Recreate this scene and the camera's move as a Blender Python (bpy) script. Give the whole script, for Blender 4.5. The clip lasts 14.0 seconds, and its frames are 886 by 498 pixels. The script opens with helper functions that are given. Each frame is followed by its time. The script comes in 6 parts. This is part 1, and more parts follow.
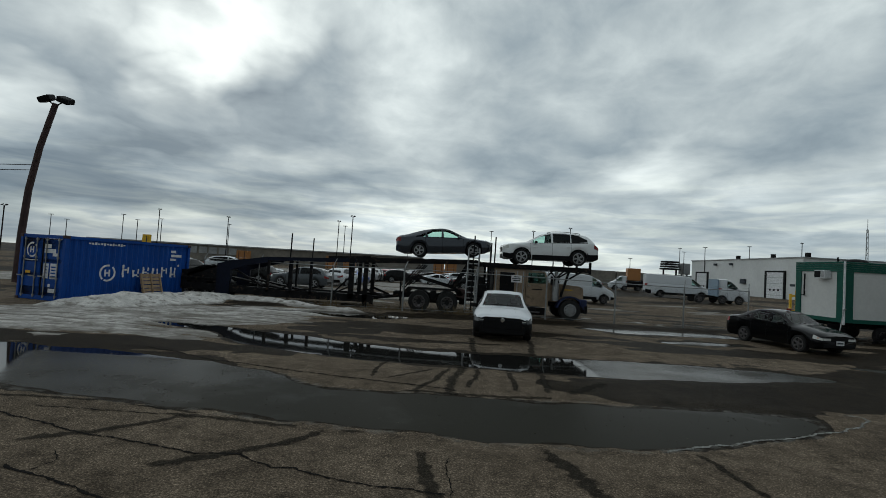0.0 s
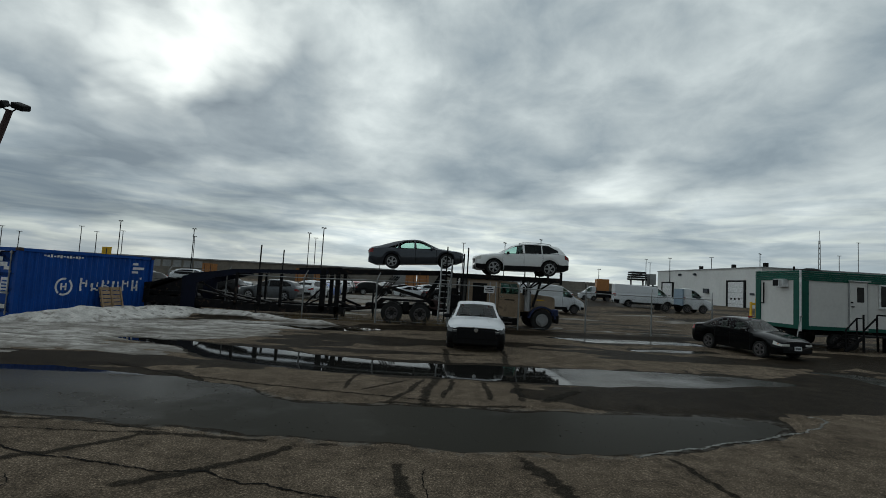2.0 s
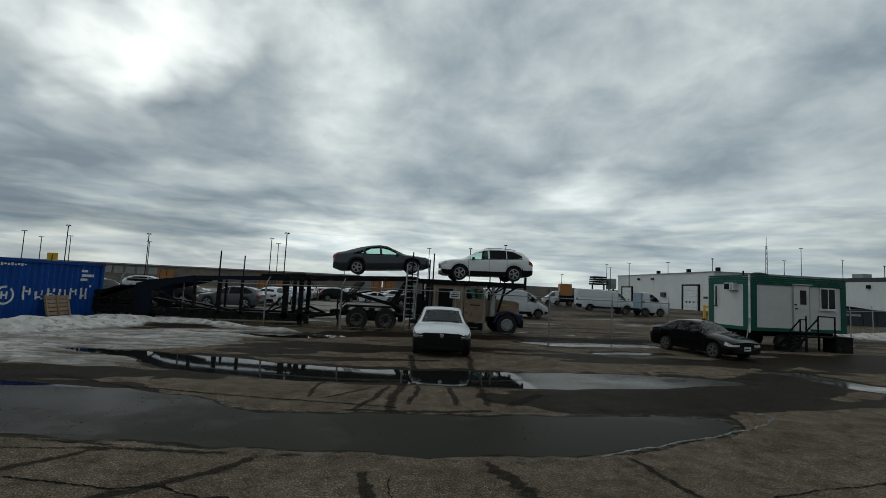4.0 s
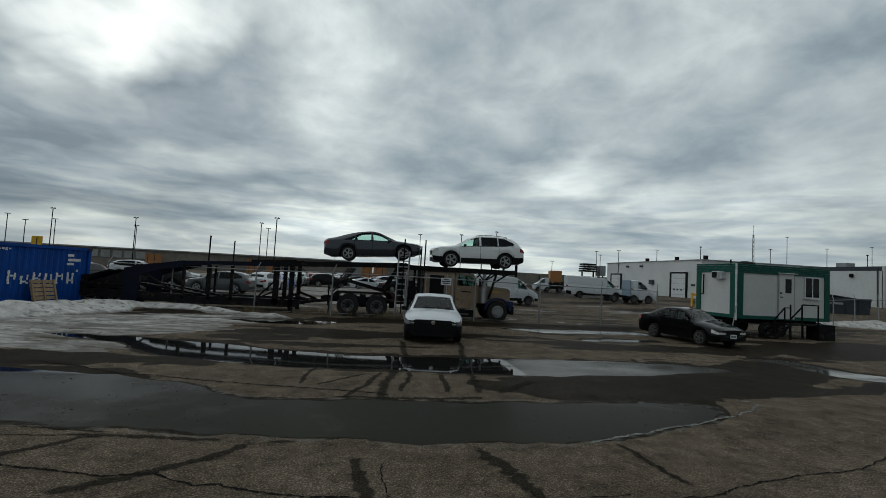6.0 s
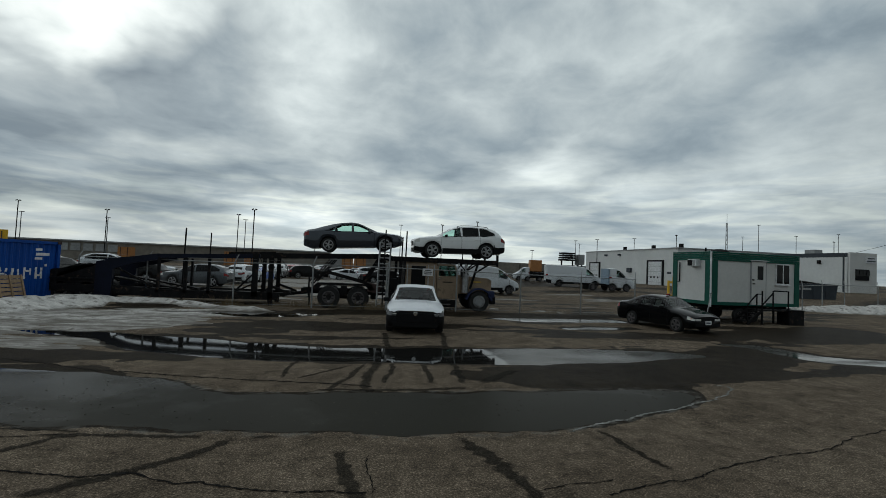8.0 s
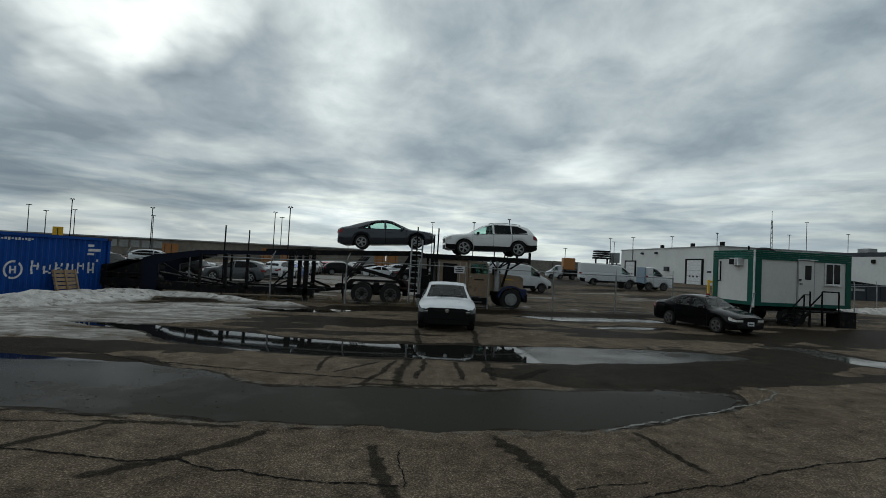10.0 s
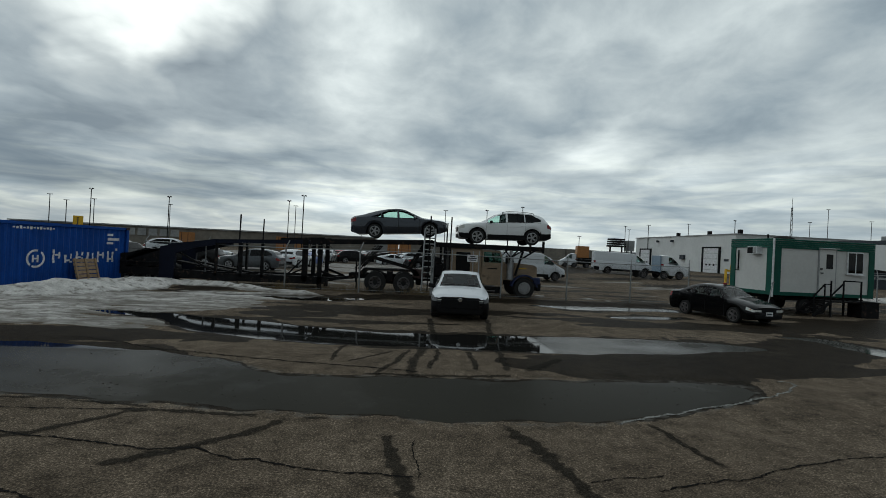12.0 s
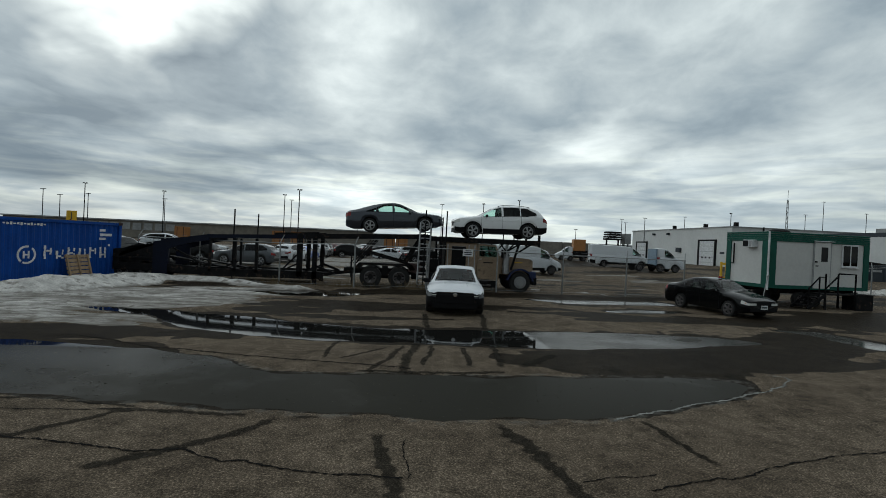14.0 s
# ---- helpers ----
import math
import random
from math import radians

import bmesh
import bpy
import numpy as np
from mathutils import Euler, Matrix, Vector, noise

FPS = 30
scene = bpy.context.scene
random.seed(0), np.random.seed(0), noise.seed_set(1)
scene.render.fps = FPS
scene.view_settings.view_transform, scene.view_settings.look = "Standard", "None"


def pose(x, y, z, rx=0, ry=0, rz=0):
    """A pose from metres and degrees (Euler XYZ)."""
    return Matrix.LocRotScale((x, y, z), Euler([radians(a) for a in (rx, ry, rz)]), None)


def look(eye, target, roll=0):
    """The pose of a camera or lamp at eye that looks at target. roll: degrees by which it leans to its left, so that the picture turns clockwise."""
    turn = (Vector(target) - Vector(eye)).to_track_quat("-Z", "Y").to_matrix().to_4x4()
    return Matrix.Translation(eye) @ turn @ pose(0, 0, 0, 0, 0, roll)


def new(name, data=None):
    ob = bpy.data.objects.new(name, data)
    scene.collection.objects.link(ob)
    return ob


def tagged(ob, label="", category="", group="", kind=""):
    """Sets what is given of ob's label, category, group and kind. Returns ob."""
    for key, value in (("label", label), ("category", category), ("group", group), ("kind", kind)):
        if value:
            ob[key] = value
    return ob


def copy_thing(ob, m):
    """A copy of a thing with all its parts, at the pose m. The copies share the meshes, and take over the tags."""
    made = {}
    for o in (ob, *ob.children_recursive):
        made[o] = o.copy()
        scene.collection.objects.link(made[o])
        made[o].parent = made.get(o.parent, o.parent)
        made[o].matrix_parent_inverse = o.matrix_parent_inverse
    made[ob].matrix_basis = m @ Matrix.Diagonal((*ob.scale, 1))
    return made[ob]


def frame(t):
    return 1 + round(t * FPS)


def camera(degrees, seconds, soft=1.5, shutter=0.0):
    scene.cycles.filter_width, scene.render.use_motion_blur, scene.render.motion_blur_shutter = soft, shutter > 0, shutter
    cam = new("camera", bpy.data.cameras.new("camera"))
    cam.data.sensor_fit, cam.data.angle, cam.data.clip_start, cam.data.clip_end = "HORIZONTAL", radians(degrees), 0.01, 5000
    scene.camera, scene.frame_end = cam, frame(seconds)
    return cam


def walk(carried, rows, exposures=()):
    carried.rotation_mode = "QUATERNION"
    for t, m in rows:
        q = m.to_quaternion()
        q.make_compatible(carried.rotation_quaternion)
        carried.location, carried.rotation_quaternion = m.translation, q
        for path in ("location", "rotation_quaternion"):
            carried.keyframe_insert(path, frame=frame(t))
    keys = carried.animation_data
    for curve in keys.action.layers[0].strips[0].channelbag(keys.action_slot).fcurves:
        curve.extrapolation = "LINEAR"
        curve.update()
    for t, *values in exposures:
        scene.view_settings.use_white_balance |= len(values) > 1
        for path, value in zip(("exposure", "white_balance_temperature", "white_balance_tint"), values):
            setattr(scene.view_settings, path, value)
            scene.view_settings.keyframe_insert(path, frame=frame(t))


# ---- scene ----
cam = camera(86.39, 14.0, soft=0.5)
walk(cam, [
    (0.0, pose(0.107, -0.029, 2.204, 92.392, -3.490, 0.098)),
    (0.5, pose(0.094, -0.014, 2.174, 92.866, -3.859, -1.878)),
    (1.0, pose(0.085, -0.014, 2.158, 93.456, -3.242, -3.360)),
    (1.5, pose(0.080, -0.005, 2.162, 93.529, -3.258, -3.144)),
    (2.0, pose(0.071, -0.013, 2.153, 94.049, -3.094, -3.287)),
    (2.5, pose(0.054, -0.020, 2.158, 94.876, -2.726, -4.304)),
    (3.0, pose(0.076, -0.031, 2.144, 95.799, -1.903, -6.232)),
    (5.5, pose(0.045, -0.046, 2.187, 93.247, -3.309, -8.206)),
    (6.0, pose(0.034, -0.036, 2.193, 93.284, -3.073, -8.562)),
    (6.5, pose(0.022, -0.010, 2.202, 92.808, -2.690, -9.325)),
    (7.0, pose(0.021, -0.003, 2.199, 92.571, -2.324, -10.178)),
    (7.5, pose(0.013, -0.009, 2.209, 92.307, -2.762, -11.128)),
    (8.0, pose(0.009, -0.004, 2.211, 92.207, -2.474, -10.877)),
    (10.5, pose(0.004, -0.019, 2.202, 91.499, -2.887, -6.441)),
    (11.0, pose(0.000, 0.000, 2.200, 91.201, -2.820, -6.259)),
    (11.5, pose(-0.011, -0.014, 2.230, 90.872, -2.809, -5.993)),
    (12.0, pose(-0.006, 0.021, 2.248, 90.186, -2.791, -5.487)),
    (12.5, pose(-0.008, 0.036, 2.240, 90.069, -2.758, -5.359)),
    (13.0, pose(-0.000, 0.031, 2.245, 89.787, -2.939, -5.563)),
    (13.5, pose(0.041, 0.050, 2.259, 89.629, -2.846, -5.826)),
    (14.0, pose(0.075, 0.104, 2.292, 89.414, -2.583, -5.849)),
], exposures=[(0.0, 0.03), (2.0, -0.03), (5.0, -0.06), (8.0, 0.0), (11.5, 0.03), (12.5, 0.12), (14.0, 0.17)])

# ---- world: broken overcast, the sun veiled ahead and to the left ----
SUN_DIR = Vector((-0.45, 0.85, 0.50)).normalized()
world = bpy.data.worlds.new("world")
scene.world = world
world.use_nodes = True
wn, wl = world.node_tree.nodes, world.node_tree.links
wn.clear()


def wmath(op, a, b=None, clamp=False):
    n = wn.new("ShaderNodeMath")
    n.operation, n.use_clamp = op, clamp
    for i, v in enumerate((a, b)):
        if v is None:
            continue
        if isinstance(v, (int, float)):
            n.inputs[i].default_value = v
        else:
            wl.new(v, n.inputs[i])
    return n.outputs[0]


def wramp(fac, stops, mode="LINEAR"):
    n = wn.new("ShaderNodeValToRGB")
    n.color_ramp.interpolation = mode
    els = n.color_ramp.elements
    while len(els) < len(stops):
        els.new(0.5)
    for e, (p, c) in zip(els, stops):
        e.position, e.color = p, (*c, 1)
    wl.new(fac, n.inputs[0])
    return n.outputs[0]


def wmix(kind, fac, a, b):
    n = wn.new("ShaderNodeMix")
    n.data_type, n.blend_type = "RGBA", kind
    for i, v in ((0, fac), (6, a), (7, b)):
        if isinstance(v, (int, float)):
            n.inputs[i].default_value = v
        elif isinstance(v, tuple):
            n.inputs[i].default_value = (*v, 1)
        else:
            wl.new(v, n.inputs[i])
    return n.outputs[2]


wtc = wn.new("ShaderNodeTexCoord")
wsep = wn.new("ShaderNodeSeparateXYZ")
wl.new(wtc.outputs["Generated"], wsep.inputs[0])
# bearing and height above the horizon, in degrees
azim = wmath("MULTIPLY", wmath("ARCTAN2", wsep.outputs[0], wsep.outputs[1]), 57.2958)
elev = wmath("MAXIMUM", wmath("MULTIPLY", wmath("ARCSINE", wsep.outputs[2]), 57.2958), 0.0)


def wvec(x, y, z=0.0):
    n = wn.new("ShaderNodeCombineXYZ")
    for i, v in enumerate((x, y, z)):
        if isinstance(v, (int, float)):
            n.inputs[i].default_value = v
        else:
            wl.new(v, n.inputs[i])
    return n.outputs[0]


def wnoise(vec, scale, detail, rough, dist, offset):
    m = wn.new("ShaderNodeMapping")
    m.inputs["Location"].default_value = offset
    wl.new(vec, m.inputs[0])
    n = wn.new("ShaderNodeTexNoise")
    n.inputs["Scale"].default_value, n.inputs["Detail"].default_value = scale, detail
    n.inputs["Roughness"].default_value, n.inputs["Distortion"].default_value = rough, dist
    wl.new(m.outputs[0], n.inputs["Vector"])
    return n.outputs["Fac"]


# the cloud deck seen at a slant: flatter and finer towards the horizon
deck = wvec(wmath("MULTIPLY", azim, 0.085), wmath("MULTIPLY", wmath("LOGARITHM", wmath("ADD", elev, 5.0), 2.71828), 3.6))
big = wnoise(deck, 0.55, 4.0, 0.5, 0.3, (3.7, 1.2, 0.0))
mid = wnoise(deck, 1.35, 7.0, 0.56, 0.25, (0.4, 5.1, 2.0))
warp_a = wnoise(deck, 1.1, 3.0, 0.5, 0.0, (8.0, 3.0, 1.0))
warp_b = wnoise(deck, 1.1, 3.0, 0.5, 0.0, (1.0, 9.0, 4.0))
waz = wmath("ADD", azim, wmath("MULTIPLY", wmath("SUBTRACT", warp_a, 0.5), 14.0))
wel = wmath("ADD", elev, wmath("MULTIPLY", wmath("MULTIPLY", wmath("SUBTRACT", warp_b, 0.5), wmath("ADD", elev, 4.0)), 0.42))
place = wvec(waz, wel)
# thin parts and thick banks of the deck: bearing, height, half width, half height, slant, weight
THIN_HIGH = [(-27, 23, 8, 5.5, 8, 0.50), (-20, 27, 9, 5, 0, 0.32), (-28, 17.5, 5, 3, 20, 0.34), (-35, 21, 9, 5, 0, 0.22), (-45, 12, 8, 3.5, 0, 0.42), (-4.5, 21, 12, 9, 30, 0.22), (-8, 27, 9, 7, 0, 0.14), (30, 23, 12, 7, 0, 0.12), (50, 15, 13, 5, 12, 0.26)]
THIN_LOW = [(-22, 12, 8, 2.2, 0, 0.2), (-31, 8.2, 8, 1.7, 0, 0.22), (0.5, 7.0, 14, 3.6, 0, 0.14), (-7, 5.4, 7, 1.7, 0, 0.26), (-13.5, 7.0, 7, 1.6, 0, 0.22), (21, 11.3, 10, 2.4, 8, 0.26), (36, 9.3, 24, 5.0, 2, 0.10), (-32, 4.0, 9, 1.3, 0, 0.22), (4, 3.2, 22, 2.8, 0, 0.20), (-24, 3.2, 8, 1.3, 0, 0.12)]
THICK = [(-32, 15, 13, 5.5, 0, -0.26), (-34, 10.0, 12, 3.0, 0, -0.24), (-17, 22, 8, 6, 20, -0.14), (-27, 6.2, 18, 3.0, 0, -0.30), (-44, 6.0, 14, 6.0, 0, -0.25), (-15, 9.8, 10, 2.4, 0, -0.22), (9, 15.5, 15, 4.5, -14, -0.16), (14, 10.4, 9, 2.4, -10, -0.2), (46, 18.5, 17, 6.5, 10, -0.20), (10, 29, 12, 7, 0, -0.04), (39, 14, 14, 3.0, 8, -0.14), (-20, 15.5, 10, 4, 0, -0.08), (23, 19, 10, 5, 0, -0.06)]
cloud = wmath("ADD", wmath("MULTIPLY", wmath("SUBTRACT", big, 0.5), 0.30), wmath("MULTIPLY", wmath("SUBTRACT", mid, 0.5), 0.72))
cloud = wmath("ADD", cloud, 0.50)
for az_, el_, wa_, we_, tilt_, amp_ in THIN_HIGH + THIN_LOW + THICK:
    m = wn.new("ShaderNodeMapping")
    m.vector_type = "TEXTURE"
    m.inputs["Location"].default_value = (az_, el_, 0)
    m.inputs["Rotation"].default_value = (0, 0, radians(tilt_))
    m.inputs["Scale"].default_value = (wa_ * 1.25, we_ * 1.25, 1)
    wl.new(place, m.inputs[0])
    gr = wn.new("ShaderNodeTexGradient")
    gr.gradient_type = "SPHERICAL"
    wl.new(m.outputs[0], gr.inputs[0])
    soft = wmath("MULTIPLY", gr.outputs["Fac"], gr.outputs["Fac"])
    cloud = wmath("ADD", cloud, wmath("MULTIPLY", wmath("SUBTRACT", wmath("MULTIPLY", gr.outputs["Fac"], 1.8), wmath("MULTIPLY", soft, 0.8)), amp_))
grey = wramp(wmath("MULTIPLY", cloud, 0.8, True), [(0.08, (0.155, 0.205, 0.245)), (0.26, (0.265, 0.325, 0.360)), (0.40, (0.385, 0.445, 0.465)), (0.52, (0.505, 0.57, 0.58)), (0.68, (0.70, 0.77, 0.765)), (0.90, (0.98, 1.03, 1.0))])
nish = wn.new("ShaderNodeTexSky")
nish.sky_type, nish.sun_disc = "NISHITA", False
nish.sun_elevation, nish.sun_rotation = math.asin(SUN_DIR.z), math.atan2(SUN_DIR.x, SUN_DIR.y)
nb = wmix("MULTIPLY", 1.0, nish.outputs[0], (0.05, 0.05, 0.05))
sky = wmix("MIX", 0.95, nb, grey)
# thin level layers low in the sky
wlay = wvec(wmath("MULTIPLY", azim, 0.06), wmath("MULTIPLY", elev, 0.42))
layers = wramp(wnoise(wlay, 2.2, 4.0, 0.5, 0.6, (2.0, 4.0, 1.0)), [(0.36, (0.74, 0.79, 0.84)), (0.50, (0.97, 0.98, 0.99)), (0.56, (1.10, 1.09, 1.05)), (0.66, (1.26, 1.24, 1.16))])
where = wramp(wsep.outputs[2], [(0.0, (0.9, 0.9, 0.9)), (0.12, (0.8, 0.8, 0.8)), (0.22, (0, 0, 0))])
sky = wmix("MULTIPLY", where, sky, layers)
# thick cloud away from the sun is darker
wdot = wn.new("ShaderNodeVectorMath")
wdot.operation = "DOT_PRODUCT"
wl.new(wtc.outputs["Generated"], wdot.inputs[0])
wdot.inputs[1].default_value = SUN_DIR
away = wramp(wmath("MULTIPLY", wmath("ADD", wdot.outputs["Value"], 1.0), 0.5), [(0.0, (0.50, 0.50, 0.50)), (0.45, (0.58, 0.58, 0.58)), (0.67, (1, 1, 1)), (1.0, (1, 1, 1))])
sky = wmix("MULTIPLY", 1.0, sky, away)
bg = wn.new("ShaderNodeBackground")
bg.inputs["Strength"].default_value = 1.17
wl.new(sky, bg.inputs[0])
wo = wn.new("ShaderNodeOutputWorld")
wl.new(bg.outputs[0], wo.inputs[0])

sun = new("sun", bpy.data.lights.new("sun", "SUN"))
sun.data.energy, sun.data.angle, sun.data.color = 0.25, radians(170), (1.0, 0.96, 0.9)
sun.matrix_world = look((-30, 60, 26), (0, 0, 0))

# ---- materials ----


def mat(name, color, rough=0.6, metal=0.0, var=0.15, scale=6.0, bump=0.0, bscale=40.0, dirt=None, dirt_amt=0.0, coat=0.0, spec=0.5, rand=0.0):
    """A plain surface with two scales of variation, fine relief and dirt or rust in patches."""
    m = bpy.data.materials.new(name)
    m.use_nodes = True
    nt = m.node_tree
    N, L = nt.nodes, nt.links
    b = N["Principled BSDF"]
    b.inputs["Roughness"].default_value, b.inputs["Metallic"].default_value = rough, metal
    b.inputs["Coat Weight"].default_value, b.inputs["Coat Roughness"].default_value = coat, 0.06
    b.inputs["Specular IOR Level"].default_value = spec
    tc = N.new("ShaderNodeTexCoord")

    def noi(sc, det=4.0):
        n = N.new("ShaderNodeTexNoise")
        n.inputs["Scale"].default_value, n.inputs["Detail"].default_value = sc, det
        L.new(tc.outputs["Object"], n.inputs["Vector"])
        return n.outputs["Fac"]

    def ramp(f, a, bb, ca, cb):
        n = N.new("ShaderNodeValToRGB")
        n.color_ramp.elements[0].position, n.color_ramp.elements[1].position = a, bb
        n.color_ramp.elements[0].color, n.color_ramp.elements[1].color = ca, cb
        L.new(f, n.inputs[0])
        return n.outputs[0]

    def mul(a, bb, kind="MULTIPLY", f=1.0):
        n = N.new("ShaderNodeMix")
        n.data_type, n.blend_type = "RGBA", kind
        for i, v in ((0, f), (6, a), (7, bb)):
            if isinstance(v, (int, float)):
                n.inputs[i].default_value = v
            elif isinstance(v, tuple):
                n.inputs[i].default_value = v
            else:
                L.new(v, n.inputs[i])
        return n.outputs[2]

    lo, hi = 1 - var, 1 + var * 0.6
    c1 = ramp(noi(scale), 0.3, 0.7, (lo, lo, lo, 1), (hi, hi, hi, 1))
    lo2, hi2 = 1 - var * 0.6, 1 + var * 0.4
    c2 = ramp(noi(scale * 9, 2.0), 0.3, 0.7, (lo2, lo2, lo2, 1), (hi2, hi2, hi2, 1))
    c = mul(mul((*color, 1), c1), c2)
    if rand:
        oi = N.new("ShaderNodeObjectInfo")
        c = mul(c, ramp(oi.outputs["Random"], 0, 1, (1 - rand, 1 - rand, 1 - rand, 1), (1 + rand, 1 + rand, 1 + rand, 1)))
    if dirt:
        dm = ramp(noi(scale * 1.7, 6.0), 0.62 - 0.3 * dirt_amt, 0.72 - 0.2 * dirt_amt, (0, 0, 0, 1), (1, 1, 1, 1))
        c = mul(c, (*dirt, 1), "MIX", dm)
        L.new(mul((rough, rough, rough, 1), (0.85, 0.85, 0.85, 1), "MIX", dm), b.inputs["Roughness"])
    L.new(c, b.inputs["Base Color"])
    if bump:
        bn = N.new("ShaderNodeBump")
        bn.inputs["Strength"].default_value, bn.inputs["Distance"].default_value = bump, 0.01
        L.new(noi(bscale), bn.inputs["Height"])
        L.new(bn.outputs[0], b.inputs["Normal"])
    return m


def glass_mat(name, tint, rough=0.02):
    """Car or window glass: tinted, see-through, with a gloss that grows at a slant."""
    m = bpy.data.materials.new(name)
    m.use_nodes = True
    N, L = m.node_tree.nodes, m.node_tree.links
    N.clear()
    tr, gl, fr = N.new("ShaderNodeBsdfTransparent"), N.new("ShaderNodeBsdfGlossy"), N.new("ShaderNodeFresnel")
    mx, out = N.new("ShaderNodeMixShader"), N.new("ShaderNodeOutputMaterial")
    tr.inputs[0].default_value = (*tint, 1)
    gl.inputs["Roughness"].default_value = rough
    fr.inputs[0].default_value = 1.36
    L.new(fr.outputs[0], mx.inputs[0])
    L.new(tr.outputs[0], mx.inputs[1])
    L.new(gl.outputs[0], mx.inputs[2])
    L.new(mx.outputs[0], out.inputs[0])
    return m


def ground_mat():
    m = bpy.data.materials.new("worn_asphalt")
    m.use_nodes = True
    N, L = m.node_tree.nodes, m.node_tree.links
    b = N["Principled BSDF"]
    geo = N.new("ShaderNodeNewGeometry")

    def noi(sc, det=4.0, stretch=(1, 1, 1), rough=0.55):
        mp = N.new("ShaderNodeMapping")
        mp.inputs["Scale"].default_value = stretch
        L.new(geo.outputs["Position"], mp.inputs[0])
        n = N.new("ShaderNodeTexNoise")
        n.inputs["Scale"].default_value, n.inputs["Detail"].default_value, n.inputs["Roughness"].default_value = sc, det, rough
        L.new(mp.outputs[0], n.inputs["Vector"])
        return n.outputs["Fac"]

    def ramp(f, stops):
        n = N.new("ShaderNodeValToRGB")
        els = n.color_ramp.elements
        while len(els) < len(stops):
            els.new(0.5)
        for e, (p, c) in zip(els, stops):
            e.position, e.color = p, (*c, 1) if isinstance(c, tuple) else (c, c, c, 1)
        L.new(f, n.inputs[0])
        return n.outputs[0]

    def mix(kind, f, a, c):
        n = N.new("ShaderNodeMix")
        n.data_type, n.blend_type = "RGBA", kind
        for i, v in ((0, f), (6, a), (7, c)):
            if isinstance(v, (int, float)):
                n.inputs[i].default_value = v
            elif isinstance(v, tuple):
                n.inputs[i].default_value = (*v, 1)
            else:
                L.new(v, n.inputs[i])
        return n.outputs[2]

    base = ramp(noi(0.35, 5.0), [(0.3, (0.098, 0.076, 0.055)), (0.7, (0.150, 0.119, 0.088))])
    patch = ramp(noi(1.9, 6.0, rough=0.65), [(0.35, 0.62), (0.5, 0.95), (0.65, 1.2)])
    grain = ramp(noi(46.0, 4.0, rough=0.8), [(0.30, 0.25), (0.46, 0.75), (0.54, 1.15), (0.62, 2.2), (0.70, 4.2)])
    blotch = ramp(noi(7.0, 5.0, rough=0.6), [(0.34, 0.75), (0.5, 1.0), (0.7, 1.12)])
    c = mix("MULTIPLY", 1.0, mix("MULTIPLY", 1.0, mix("MULTIPLY", 1.0, base, patch), grain), blotch)
    vor = N.new("ShaderNodeTexVoronoi")
    vor.inputs["Scale"].default_value = 26.0
    L.new(geo.outputs["Position"], vor.inputs["Vector"])
    stone = ramp(vor.outputs["Distance"], [(0.10, 1.0), (0.22, 0.0)])
    pick = ramp(vor.outputs["Color"], [(0.6, 0.0), (0.8, 0.5)])
    c = mix("MIX", mix("MULTIPLY", 1.0, stone, pick), c, (0.20, 0.18, 0.155))
    att = N.new("ShaderNodeAttribute")
    att.attribute_name = "wet"
    frayed = N.new("ShaderNodeMath")
    frayed.operation = "MULTIPLY_ADD"
    L.new(noi(2.6, 6.0, rough=0.62), frayed.inputs[0])
    frayed.inputs[1].default_value = 1.5
    frayed.inputs[2].default_value = -0.75
    summed = N.new("ShaderNodeMath")
    L.new(frayed.outputs[0], summed.inputs[0])
    L.new(att.outputs["Fac"], summed.inputs[1])
    wet = ramp(summed.outputs[0], [(0.46, 0.0), (0.53, 1.0)])
    c = mix("MIX", wet, c, mix("MULTIPLY", 1.0, c, (0.185, 0.185, 0.18)))
    rim = N.new("ShaderNodeAttribute")
    rim.attribute_name = "rim"
    crust = N.new("ShaderNodeMath")
    crust.operation = "MULTIPLY"
    L.new(rim.outputs["Fac"], crust.inputs[0])
    L.new(ramp(noi(3.1, 6.0, rough=0.7), [(0.46, 0.0), (0.60, 0.75)]), crust.inputs[1])
    c = mix("MIX", crust.outputs[0], c, (0.17, 0.165, 0.15))
    L.new(c, b.inputs["Base Color"])
    L.new(ramp(wet, [(0.0, 0.92), (1.0, 0.5)]), b.inputs["Roughness"])
    L.new(ramp(wet, [(0.0, 0.04), (1.0, 0.008)]), b.inputs["Specular IOR Level"])
    bn = N.new("ShaderNodeBump")
    bn.inputs["Strength"].default_value, bn.inputs["Distance"].default_value = 0.7, 0.012
    L.new(noi(45.0, 4.0, rough=0.7), bn.inputs["Height"])
    L.new(bn.outputs[0], b.inputs["Normal"])
    return m


